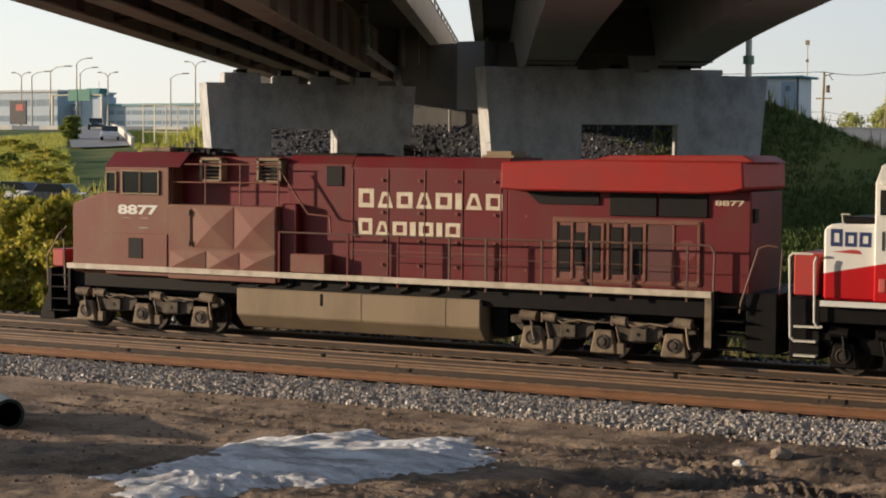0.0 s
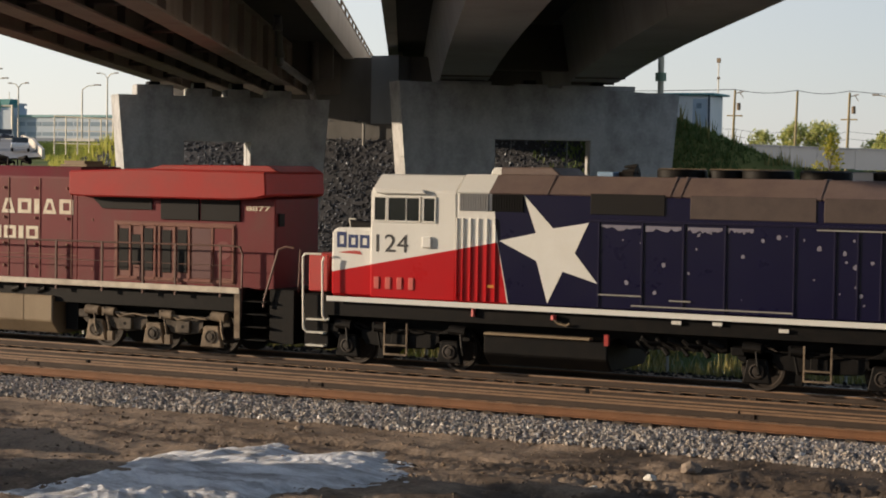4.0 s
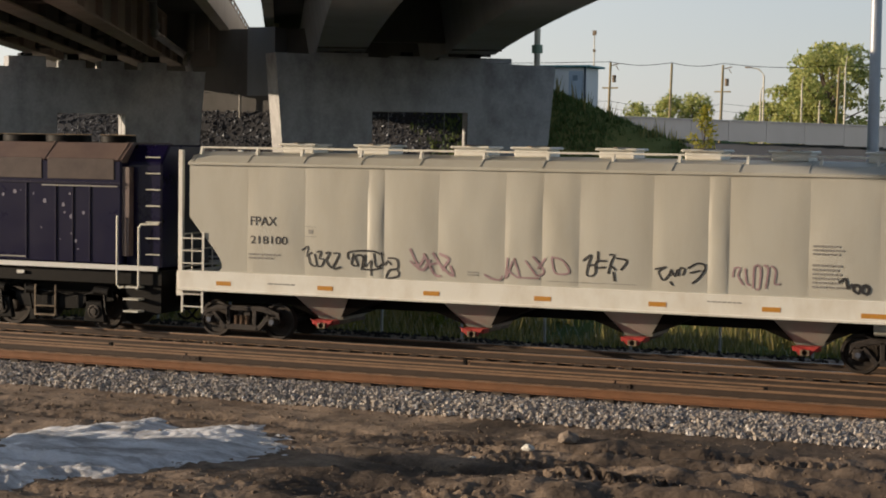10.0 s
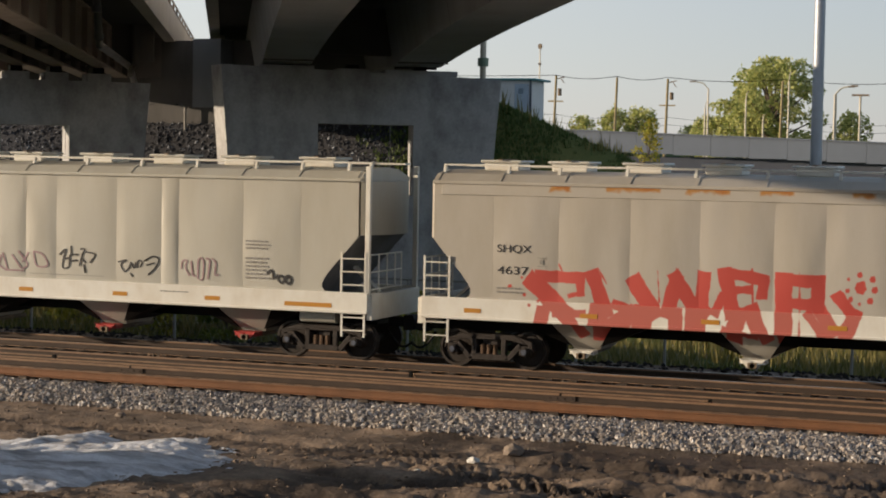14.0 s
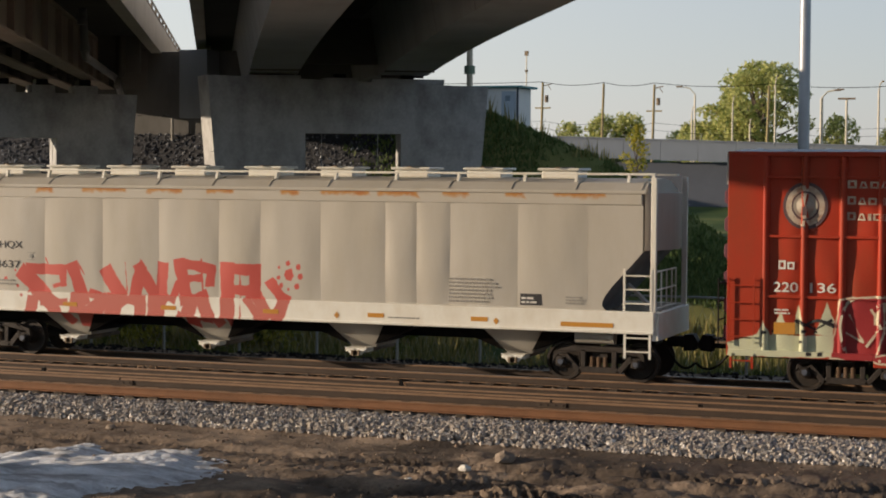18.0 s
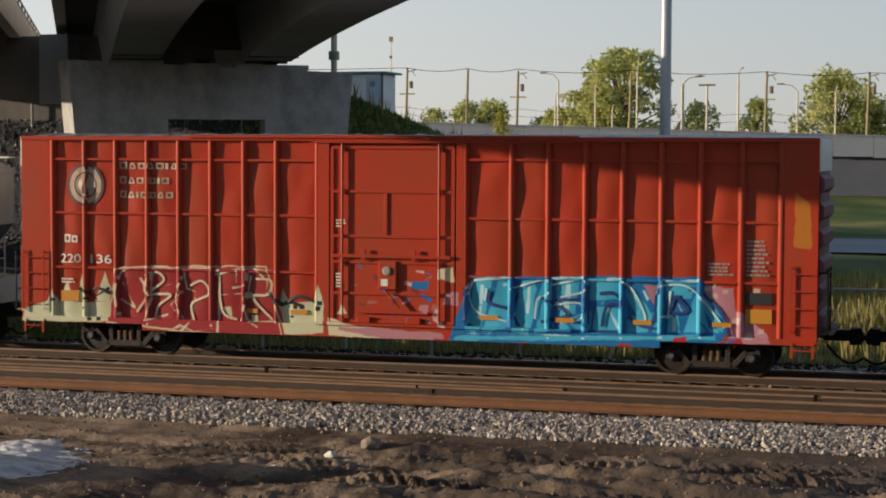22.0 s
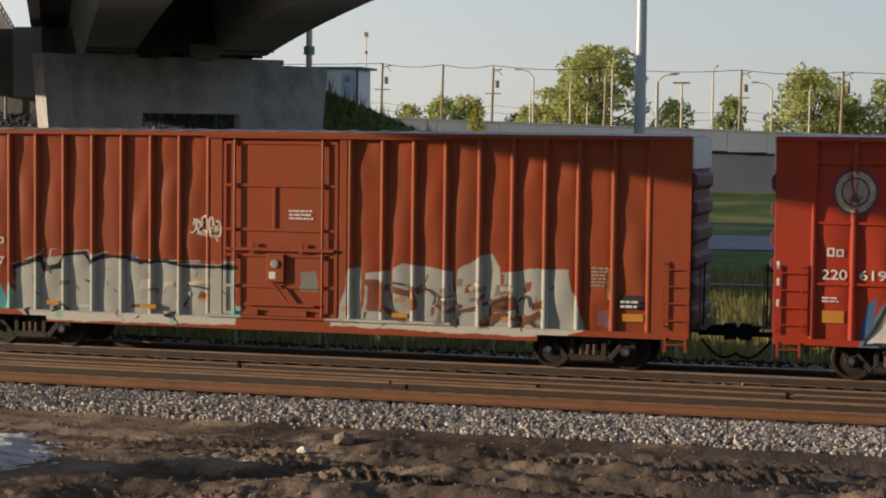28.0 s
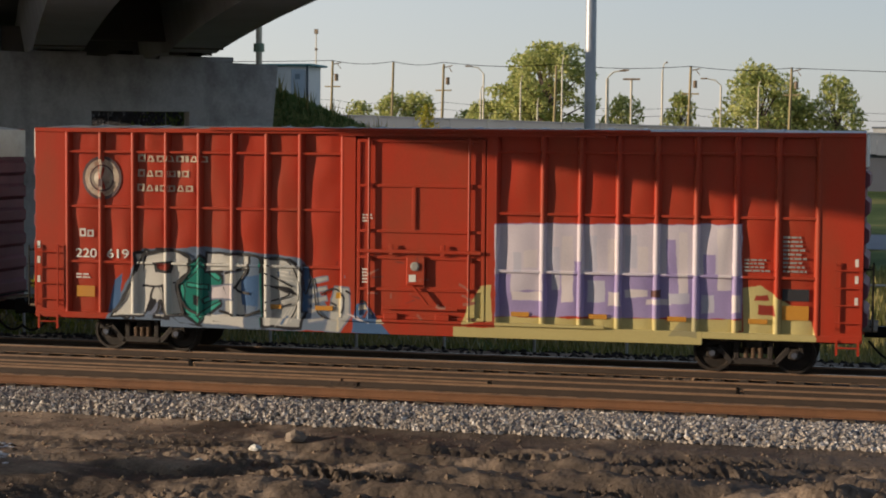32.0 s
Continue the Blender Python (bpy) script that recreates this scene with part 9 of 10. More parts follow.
for line in (
        ((2.65, 2.25), (3.25, 2.36), (3.72, 2.25), (3.75, 1.93), (3.57, 1.67), (3.45, 1.54), (3.6, 0.91)),
        ((3.6, 0.91), (3.18, 0.88), (3.06, 1.21), (2.88, 0.87), (1.91, 0.82), (2.15, 1.23), (2.65, 2.25)),
        ((2.94, 2.03), (3.33, 2.08), (3.28, 1.88), (2.97, 1.9), (2.94, 2.03)),
        ((3.76, 1.88), (3.44, 1.56), (3.68, 1.06), (4.07, 0.91)),
        ((4.6, 2.3), (5.4, 2.26), (5.45, 1.89)),
        ((4.61, 1.87), (5.12, 1.96), (4.87, 1.53), (5.2, 1.42)),
        ((4.48, 1.02), (5.0, 0.91), (5.46, 1.05)),
):
    stroke(box_c, line, 0.06, black_spray)
for line in (
        ((5.4, 2.23), (6.03, 2.2), (6.29, 1.91), (6.37, 1.45), (6.15, 0.88), (5.56, 0.69)),
        ((5.51, 1.65), (6.14, 1.44), (5.56, 1.23)),
        ((5.58, 1.9), (6.22, 1.6)),
        ((5.56, 1.05), (6.19, 1.22)),
        ((5.63, 2.07), (6.06, 2.03)),
        ((6.44, 2.09), (6.52, 1.45), (6.69, 1.8), (6.8, 1.09), (7.03, 0.91)),
        ((6.89, 1.46), (7.2, 1.59), (7.45, 1.35), (7.33, 0.92)),
        ((7.64, 1.11), (7.89, 1.34), (8.14, 0.94)),
):
    stroke(box_c, line, 0.035, black_spray)

rust_spray = mat("rust_brown_overpaint", (0.2, 0.075, 0.04), 0.6, bump=0)
dark_drip_spray = mat("dark_drip_paint", (0.07, 0.065, 0.06), 0.6, bump=0)
cream_patch_spray = mat("cream_overpaint", (0.55, 0.5, 0.4), 0.6, bump=0)
for line in (
        ((10.82, 1.78), (11.24, 1.78)),
        ((11.3, 1.73), (11.87, 1.56), (12.26, 1.72)),
        ((10.96, 1.21), (11.49, 1.14), (11.91, 0.74)),
        ((13.63, 0.81), (13.94, 1.13), (14.57, 1.09), (14.89, 1.23)),
):
    stroke(box_b, line, 0.13, rust_spray)
for line in (
        ((13.56, 1.35), (13.94, 1.5), (14.29, 1.59)),
        ((12.92, 1.2), (13.43, 1.3), (13.63, 1.62)),
        ((12.53, 1.33), (12.79, 1.19), (13.07, 1.35)),
        ((14.26, 0.83), (14.57, 1.03), (14.8, 0.92)),
):
    stroke(box_b, line, 0.07, rust_spray)
for line in (
        ((11.48, 1.8), (11.81, 1.75)),
        ((12.33, 1.68), (12.52, 1.52), (12.47, 1.33)),
        ((14.38, 1.46), (14.59, 1.59), (14.67, 1.34)),
        ((13.68, 1.43), (14.0, 1.32), (14.19, 1.51)),
        ((3.34, 0.95), (3.51, 1.05), (3.66, 0.87)),
        ((6.19, 0.96), (6.36, 0.79), (6.45, 0.6)),
        ((4.06, 1.63), (4.2, 1.57)),
        ((6.61, 1.58), (7.2, 1.51)),
):
    stroke(box_b, line, 0.05, dark_drip_spray)
for line in (
        ((6.05, 1.59), (6.28, 1.6)),
        ((6.5, 1.58), (7.24, 1.71)),
        ((6.51, 1.39), (6.7, 1.39)),
        ((13.29, 1.69), (13.55, 1.86)),
        ((14.0, 1.73), (14.29, 1.74)),
):
    stroke(box_b, line, 0.1, cream_patch_spray)


def round_emblem(c, x, z):
    """A worn round emblem: a pale ring of leaves round a dark and pale shield."""
    skin = SKIN[c.name]
    for r0, r1, m in ((0.0, 0.2, emblem_grey), (0.2, 0.27, emblem_grey), (0.27, 0.31, emblem_dark), (0.31, 0.43, letter_faded), (0.43, 0.5, emblem_dark)):
        g = Geo()
        n = 48
        for k in range(n):
            a0, a1 = k * 2 * math.pi / n, (k + 1) * 2 * math.pi / n
            q = [(x + r * math.cos(a) * 0.95, z + r * math.sin(a)) for r, a in ((r0, a0), (r1, a0), (r1, a1), (r0, a1))]
            g.add([(p[0], skin(*p), p[1]) for p in q], [(0, 1, 2, 3)])
        part("round_emblem", g, m, c)
    g = Geo()
    for dx, z0, z1, w in ((-0.08, -0.18, 0.14, 0.07), (0.1, -0.12, 0.16, 0.06), (0.0, -0.2, -0.02, 0.05)):
        g.box(x + dx - w, x + dx + w, skin(x + dx, z) - 0.006, skin(x + dx, z) + 0.01, z + z0, z + z1)
    part("emblem_shield", g, emblem_dark, c)


letter_faded = mat("faded_cream_letters", (0.55, 0.48, 0.38), 0.6, dirt=(0.3, 0.14, 0.09), dirt_amount=0.8, scale=7, bump=0)
emblem_grey = mat("worn_grey_emblem", (0.4, 0.36, 0.3), 0.6, dirt=(0.25, 0.2, 0.16), scale=5, bump=0)
emblem_dark = mat("worn_dark_emblem", (0.09, 0.06, 0.07), 0.6, dirt=(0.2, 0.08, 0.07), scale=5, bump=0)
for c, num, cp in ((box_a, ("220", "136"), 1), (box_c, ("220", "619"), 1)):
    YP = SKIN[c.name]
    round_emblem(c, 1.63, 3.98)
    flat_letters(c, "CANADIAN", 2.5, 4.2, 4.36, 4.53, YP, letter_faded)
    flat_letters(c, "PACIFIC", 2.5, 3.75, 4.02, 4.19, YP, letter_faded)
    flat_letters(c, "RAILWAY", 2.5, 3.85, 3.69, 3.86, YP, letter_faded)
    flat_letters(c, "CP", 1.08, 1.42, 2.63, 2.82, YP, letter_white)
    text(num[0], 0.98, 1.5, 2.15, 2.36, YP, letter_white, c, "car_number")
    text(num[1], 1.75, 2.3, 2.15, 2.36, YP, letter_white, c, "car_number")
    print_block(1.0, 1.45, 1.68, 1.82, 2, YP, letter_white, c, 21)
    part("notice_plate", plate(1.0, 1.45, 1.25, 1.5, YP), orange_plate, c, "amber notice plate")
    print_block(17.0, 17.5, 2.2, 3.0, 9, YP, letter_grey, c, 22)
    print_block(16.2, 16.75, 2.2, 2.5, 4, YP, letter_grey, c, 23)
    part("notice_plate", plate(17.0, 17.55, 1.6, 1.85, YP), letter_black, c)
    part("notice_plate", plate(17.0, 17.55, 1.2, 1.5, YP), orange_plate, c)
    print_block(7.85, 8.05, 1.75, 2.1, 5, -1.478, letter_white, c, 24)
    print_block(7.85, 8.1, 3.1, 3.3, 3, -1.478, letter_white, c, 25)
    for x in (5.75, 6.95, 11.4, 13.1, 14.8, 16.5):
        part("reflector", plate(x - 0.2, x + 0.2, 1.1, 1.2, YP), orange_plate, c)
YP = SKIN[box_b.name]
for z in (1.55, 2.0, 2.35):
    part("end_reflector", Geo().box(18.48, 18.55, -1.49, -1.478, z, z + 0.16), letter_white, box_c)
    part("end_reflector", Geo().box(0.05, 0.12, -1.49, -1.478, z, z + 0.16), letter_white, box_c)
flat_letters(box_b, "TR", 1.55, 1.95, 2.42, 2.6, YP, letter_white)
text("18", 0.95, 1.2, 1.92, 2.12, YP, letter_white, box_b, "car_number")
text("237", 1.52, 1.97, 1.92, 2.12, YP, letter_white, box_b, "car_number")
print_block(0.9, 1.25, 1.7, 1.82, 2, YP, letter_white, box_b, 26)
scrawl(6.7, 7.1, 2.8, 3.15, YP, letter_white, box_b, 51, 4, 0.03)
scrawl(7.2, 7.45, 2.7, 3.2, -1.505, letter_cream, box_b, 52, 3, 0.05)
print_block(9.1, 9.75, 3.15, 3.4, 3, -1.478, letter_white, box_b, 27)
print_block(16.0, 16.45, 1.85, 2.3, 6, YP, letter_grey, box_b, 28)
part("notice_plate", plate(16.62, 17.15, 1.38, 1.68, YP), letter_black, box_b)
print_block(16.66, 17.1, 1.42, 1.62, 2, -1.49, letter_white, box_b, 29)
part("notice_plate", plate(16.7, 17.15, 1.12, 1.28, YP), orange_plate, box_b)
for x in (0.95, 3.2, 5.7, 11.7, 14.2):
    part("reflector", plate(x - 0.18, x + 0.18, 1.02, 1.12, YP), orange_plate, box_b)


# ---- plants ----
leaf_green = island_mat("green_leaf", (0.08, 0.12, 0.02), (0.26, 0.28, 0.055), 0.6, translucent=0.45)
leaf_yellow = island_mat("yellow_green_leaf", (0.18, 0.21, 0.025), (0.55, 0.47, 0.09), 0.6, translucent=0.5)
# far leaves are paler: the haze before them is mixed into their colour
leaf_far = island_mat("hazy_distant_leaf", (0.22, 0.29, 0.09), (0.66, 0.63, 0.25), 0.7, translucent=0.5)
bark = mat("grey_brown_bark", (0.12, 0.09, 0.07), 0.9, scale=5, bump=0.4)


def leaves(n, blobs, size, seed):
    """Small leaf blades scattered over lumpy clumps."""
    rnd = np.random.RandomState(seed)
    verts, faces = [], []
    tot = sum(b[3] * b[4] for b in blobs)
    for cx, cy, cz, rx, rz in blobs:
        for k in range(int(n * rx * rz / tot)):
            v = rnd.normal(size=3)
            v /= np.linalg.norm(v)
            r = rnd.uniform(0.2, 1.15) ** 0.5 * (1 + 0.25 * math.sin(v[0] * 5 + seed) * math.cos(v[2] * 6))
            p = Vector((cx + v[0] * rx * r, cy + v[1] * rx * r, cz + v[2] * rz * r))
            a = Vector(rnd.normal(size=3)).normalized()
            b = a.cross(Vector(rnd.normal(size=3))).normalized()
            s = size * rnd.uniform(0.6, 1.4)
            o = len(verts)
            verts += [p - a * s, p + b * s * 0.45, p + a * s, p - b * s * 0.45]
            faces.append((o, o + 1, o + 2, o + 3))
    return verts, faces


def tree(name, x, y, zb, h, w, seed, leaf, n, size, label, category="tree", bare=0.3, group=""):
    rnd = random.Random(seed)
    t = thing(name, pose(x, y, zb), label, category, group)
    g = Geo().rod((0, 0, -0.4), (0, 0, h * 0.45), h * 0.022, 8, h * 0.014)
    blobs = []
    limbs = 9 if h < 5 else 34
    for k in range(limbs):
        a, f = k * 2.4 + rnd.uniform(-0.5, 0.5), (k + 0.6) / limbs
        zz = h * (bare + (0.92 - bare) * f + rnd.uniform(-0.04, 0.04))
        reach = w * 0.5 * rnd.uniform(0.3, 0.9) * math.sin(math.pi * (0.3 + 0.6 * f)) ** 0.8
        p = Vector((math.cos(a) * reach, math.sin(a) * reach, zz))
        g.rod((0, 0, h * (bare * 0.7 + 0.5 * f * (0.9 - bare))), p, h * 0.01, 6, h * 0.004)
        blobs.append((p.x, p.y, p.z, w * rnd.uniform(0.13, 0.24) * (1 if limbs == 9 else 0.6), h * rnd.uniform(0.08, 0.14) * (1 if limbs == 9 else 0.95)))
    blobs.append((0, 0, h * 0.92, w * 0.12, h * 0.07))
    part("trunk", g, bark, t)
    v, f = leaves(n, blobs, size, seed)
    raw("crown", v, f, leaf, "", "", "stuff", parent=t)
    return t


# bushes at the left of the tracks, and weeds beside the line
for k, (x, y, h, w, leaf) in enumerate(((-45.5, 48.5, 5.0, 4.6, leaf_yellow), (-42.6, 48.0, 4.6, 3.4, leaf_yellow), (-40.6, 47.2, 4.6, 2.6, leaf_yellow), (-48.5, 50.5, 5.0, 4.5, leaf_green), (-39.6, 49.5, 3.6, 2.2, leaf_yellow),
                                       (-43.6, 46.2, 2.6, 2.6, leaf_yellow))):
    tree("bush", x, y, ground_z(x, y), h, w, 40 + k, leaf, 5200, 0.13, "dense leafy bush beside the railway" if leaf is leaf_green else "yellowing leafy bush beside the railway", "bush", 0.05, "trackside bushes")
for k, (x, y, h) in enumerate(((-29.5, 52, 2.2), (-37.0, 50, 4.2), (-36.2, 50.5, 3.6), (-31.0, 53, 2.0), (-25.2, 52.5, 2.3), (-26.6, 51.5, 1.8), (-33.5, 54, 2.4), (-22.0, 54, 1.9))):
    tree("bush", x, y, ground_z(x, y), h, 2.4, 60 + k, leaf_green if k % 2 else leaf_yellow, 900, 0.12, "low leafy bush growing behind the train", "bush", 0.05, "trackside bushes")


def grass(name, count, xr, yr, h, seed, material, label, bare=lambda x, y: False):
    rnd = np.random.RandomState(seed)
    verts, faces = [], []
    for k in range(count):
        x, y = rnd.uniform(*xr), rnd.uniform(*yr)
        if noise.noise(Vector((x * 0.25, y * 0.25, seed))) < rnd.uniform(-0.4, 0.3):
            continue
        if bare(x, y):
            continue
        z = ground_z(x, y)
        for j in range(4):
            a, hh = rnd.uniform(0, 6.28), h * rnd.uniform(0.4, 1.3)
            dx, dy = 0.05 * math.cos(a), 0.05 * math.sin(a)
            ox, oy = rnd.uniform(-0.2, 0.2), rnd.uniform(-0.2, 0.2)
            o = len(verts)
            verts += [(x + ox - dx, y + oy - dy, z - 0.03), (x + ox + dx, y + oy + dy, z - 0.03), (x + ox + rnd.uniform(-0.25, 0.25) * hh, y + oy + rnd.uniform(-0.25, 0.25) * hh, z + hh)]
            faces.append((o, o + 1, o + 2))
    return raw(name, verts, faces, material, label, "grass")


weed = island_mat("weed_blade", (0.035, 0.065, 0.015), (0.24, 0.24, 0.06), 0.7, translucent=0.3)
dry = island_mat("dry_grass_blade", (0.1, 0.12, 0.03), (0.4, 0.33, 0.13), 0.7, translucent=0.3)
grass("weeds", 11000, (-46, 4), (46.0, 52), 0.38, 2, weed, "green and yellow weeds along the fence")
grass("tall_grass", 9000, (-40, 4), (50, 61), 0.6, 3, dry, "tall dry grass behind the fence")
grass("field_grass", 9000, (-13, 14), (58, 82), 0.6, 9, dry, "sunlit tall grass in the field beyond the line")
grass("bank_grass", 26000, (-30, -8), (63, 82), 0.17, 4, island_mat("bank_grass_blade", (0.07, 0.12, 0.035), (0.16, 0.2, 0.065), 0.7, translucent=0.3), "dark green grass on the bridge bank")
# blade colour brightened to carry the low sun on the slope
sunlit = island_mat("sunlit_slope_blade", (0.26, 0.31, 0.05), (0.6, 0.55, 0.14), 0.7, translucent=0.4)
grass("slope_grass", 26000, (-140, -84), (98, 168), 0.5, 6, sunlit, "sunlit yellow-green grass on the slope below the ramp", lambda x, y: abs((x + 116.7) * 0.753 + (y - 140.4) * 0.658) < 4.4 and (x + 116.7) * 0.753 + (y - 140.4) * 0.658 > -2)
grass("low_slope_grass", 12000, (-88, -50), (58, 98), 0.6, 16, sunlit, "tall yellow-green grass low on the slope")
grass("ridge_weeds", 500, (-28, -19), (70, 84), 0.7, 5, dry, "tall pale weeds on top of the bank")


# ---- fence behind the train ----
galv = mat("galvanised_fence", (0.42, 0.43, 0.42), 0.45, 0.4, bump=0.05)
fence = thing("chain_link_fence", pose(0, 46.3, 0), "low galvanised wire fence in the weeds behind the tracks", "fence")
fp = Geo().rod((0, 0, -1.6), (0, 0, 1.48), 0.04, 8).mesh("fence_post", galv)
for k in range(16):
    o = new("fence_post", fp)
    o.parent, o.location = fence, (-35.09 + k * 2.378, 0, 0)
part("top_rail", Geo().rod((-35.2, 0, 1.46), (2, 0, 1.46), 0.03, 8), galv, fence)
wires = Geo()
for k in range(142):
    x = -35.2 + k * 0.26
    wires.rod((x, 0.03, -0.8), (x + 1.1, 0.03, 1.46), 0.0022, 3, caps=False).rod((x + 1.1, 0.03, -0.8), (x, 0.03, 1.46), 0.0022, 3, caps=False)
tagged(part("wire_mesh", wires, galv, fence), kind="stuff")

# ---- right-hand distance ----
motorway = mat("pale_motorway_concrete", (0.17, 0.195, 0.235), 0.8, dirt=(0.13, 0.15, 0.18), dirt_amount=0.5, scale=0.15, streak=0.5)
wall = thing("motorway_wall", pose(0, 190, 0), "long pale concrete motorway wall", "wall", kind="structure")
for k in range(40):
    x = -90 + k * 4.0
    zt = 7.75 - 0.028 * (x + 56)
    part("wall_panel", Geo().box(x, x + 3.97, 0, 0.6, zt - 2.1, zt), motorway, wall)
# dark strip for the blue-grey shade below the wall
part("shadowed_base", Geo().box(-92, 72, 0.8, 1.4, -1, 5.2), mat("shaded_wall_base", (0.08, 0.09, 0.115), 0.9, scale=0.2), wall)
part("coping", Geo().prism([(-92, 8.78), (72, 4.2), (72, 4.35), (-92, 8.92)], -0.15, 0.75), motorway, wall)

pole_metal = mat("pale_lamp_post", (0.55, 0.5, 0.4), 0.5, 0.1)
# brown wood tinted golden for the yellow sunlight on the poles
wood_pole = mat("sunlit_utility_pole", (0.34, 0.27, 0.14), 0.85, scale=3)
big = thing("steel_mast", pose(-12.76, 78, 0), "thick tall grey steel mast beside the line", "mast")
part("shaft", Geo().rod((0, 0, -1.2), (0, 0, 30), 0.26, 20, 0.17), mat("grey_galvanised_mast", (0.38, 0.41, 0.46), 0.45, 0.5, dirt=(0.28, 0.26, 0.25), scale=1.0, streak=0.5), big, smooth=True)
part("base_flange", Geo().rod((0, 0, -1.0), (0, 0, -0.7), 0.42, 16), dusty_metal, big)


def lamp_post(x, y, zb, zt, arm, group="motorway lamps", double=False):
    zb = min(zb, ground_z(x, y) - 0.1)
    t = thing("street_lamp", pose(x, y, zb), "tall pale street lamp with a curved arm", "street lamp", group)
    h = zt - zb
    part("post", Geo().rod((0, 0, 0), (0, 0, h * 0.93), 0.16, 8, 0.1), pole_metal, t)
    for s in ((arm, -arm) if double else (arm,)):
        g = Geo().pipe([(0, 0, h * 0.93), (s * 0.3, 0, h * 0.985), (s * 0.75, 0, h * 1.0)], 0.07)
        a = part("arm", g, pole_metal, t)
        part("lamp_head", Geo().box(min(s * 0.7, s * 1.05), max(s * 0.7, s * 1.05), -0.15, 0.15, h * 1.0 - 0.08, h * 1.0 + 0.1), dusty_metal, a, bevel=0.03)
    return t


for x, y, zb, zt, arm in ((-49.1, 220, 4.6, 14.4, -2.2), (-39.4, 220, 6.8, 15.6, 0.3), (-33.85, 220, 6.8, 13.9, 2.4), (-44.5, 220, 6.9, 13.2, 0.3), (-42.4, 220, 6.9, 10.5, 0.2), (-30.9, 200, 6.6, 13.0, 2.0), (-24.84, 200, 6.3, 13.9, 0.5), (-20.4, 220, 6.4, 12.9, -2.3), (-16.0, 220, 6.4, 12.6, 0.3), (-49.9, 222, 6.8, 12.0, 0.3)):
    lamp_post(x, y, zb, zt, arm)
fl = thing("flood_light_pole", pose(-28.2, 200, 6.4), "grey pole with a flat crosswise lamp bar", "lamp")
part("post", Geo().rod((0, 0, -2), (0, 0, 5.7), 0.12, 8), pole_metal, fl)
part("lamp_bar", Geo().box(-0.9, 0.9, -0.2, 0.2, 5.6, 5.8), dusty_metal, fl)
POLES = ((-62.1, 14.2), (-49.2, 13.8), (-21.8, 13.45), (-11.1, 13.35), (-55.0, 14.0), (-36.5, 13.6))
for k, (x, zt) in enumerate(POLES):
    t = thing("utility_pole", pose(x, 200, 0), "brown wooden utility pole carrying wires", "utility pole", "utility poles")
    part("pole", Geo().rod((-0.35, 0, -1), (0.0, 0, zt), 0.2, 8, 0.13), wood_pole, t)
    if k < 4:
        part("crossarm", Geo().box(-0.9, 0.9, -0.08, 0.08, zt - 3.0, zt - 2.85), wood_pole, t)
        part("transformer", Geo().rod((0.5, -0.2, zt - 2.3), (0.5, -0.2, zt - 1.5), 0.22, 10), dusty_metal, t)
        part("insulators", Geo().rod((0.15, 0, zt - 0.4), (1.0, 0, zt - 0.2), 0.06).rod((0.6, 0, zt - 0.4), (0.95, 0, zt - 0.9), 0.05), dusty_metal, t)
wire = Geo()
runs = [-95] + sorted(p[0] for p in POLES) + [30]
for a, b in zip(runs, runs[1:]):
    for dz, y in ((0.0, 199.8), (-4.4, 200.2), (-5.2, 200.4)):
        za, zb = 14.2 - 0.018 * (a + 62) + dz, 14.2 - 0.018 * (b + 62) + dz
        n = 8
        wire.pipe([(a + (b - a) * i / n, y, za + (zb - za) * i / n - 0.35 * math.sin(math.pi * i / n)) for i in range(n + 1)], 0.045 if dz == 0 else 0.025, 4)
solid("overhead_wires", wire, black_iron, "thin sagging wires strung between the utility poles", "wires", kind="stuff")
m = thing("radio_mast", pose(-48.05, 150, 3.5), "thin lattice radio mast", "mast")
part("shaft", Geo().rod((0, 0, 0), (0, 0, 11.0), 0.09, 6, 0.05), pole_metal, m)
part("antenna", Geo().box(-0.15, 0.15, -0.1, 0.1, 10.6, 11.0), dusty_metal, m)
part("antenna", Geo().rod((-0.1, 0, 9.3), (0.1, 0, 9.3), 0.12), dusty_metal, m)
pole = thing("sign_pole", pose(-26.23, 74, 0), "short grey pole with a clamp at mid height", "pole")
part("shaft", Geo().rod((0, 0, 5.5), (0, 0, 10.6), 0.13, 12), pole_metal, pole)
part("clamp", Geo().rod((0, 0, 8.65), (0, 0, 9.0), 0.23, 12), mat("green_clamp", (0.2, 0.28, 0.2), 0.5), pole)
pole2 = thing("sign_pole", pose(-39.7, 76, 0), "tall pale pole behind the bridges", "pole")
part("shaft", Geo().rod((0, 0, 5), (0, 0, 16), 0.14, 12), pole_metal, pole2)
cabin = thing("site_cabin", pose(-32.55, 100, 4.9), "white site cabin with a teal roof edge behind the grassy bank", "cabin")
cabin_white = mat("white_cabin_paint", (0.7, 0.7, 0.7), 0.5, dirt=(0.52, 0.54, 0.56), scale=0.6, streak=0.4)
walls = part("wall", Geo().box(-5.4, 0, 0, 2.5, -1.2, 4.3), cabin_white, cabin, bevel=0.03)
part("roof", Geo().box(-5.7, 0.35, -0.2, 2.7, 4.3, 4.42), mat("teal_roof_trim", (0.12, 0.3, 0.33), 0.5), cabin, bevel=0.02)
part("door", Geo().box(-0.95, -0.1, -0.05, 0.0, 1.6, 4.1), mat("pale_blue_door", (0.42, 0.5, 0.6), 0.5, scale=0.6), cabin, "pale blue door", bevel=0.02)
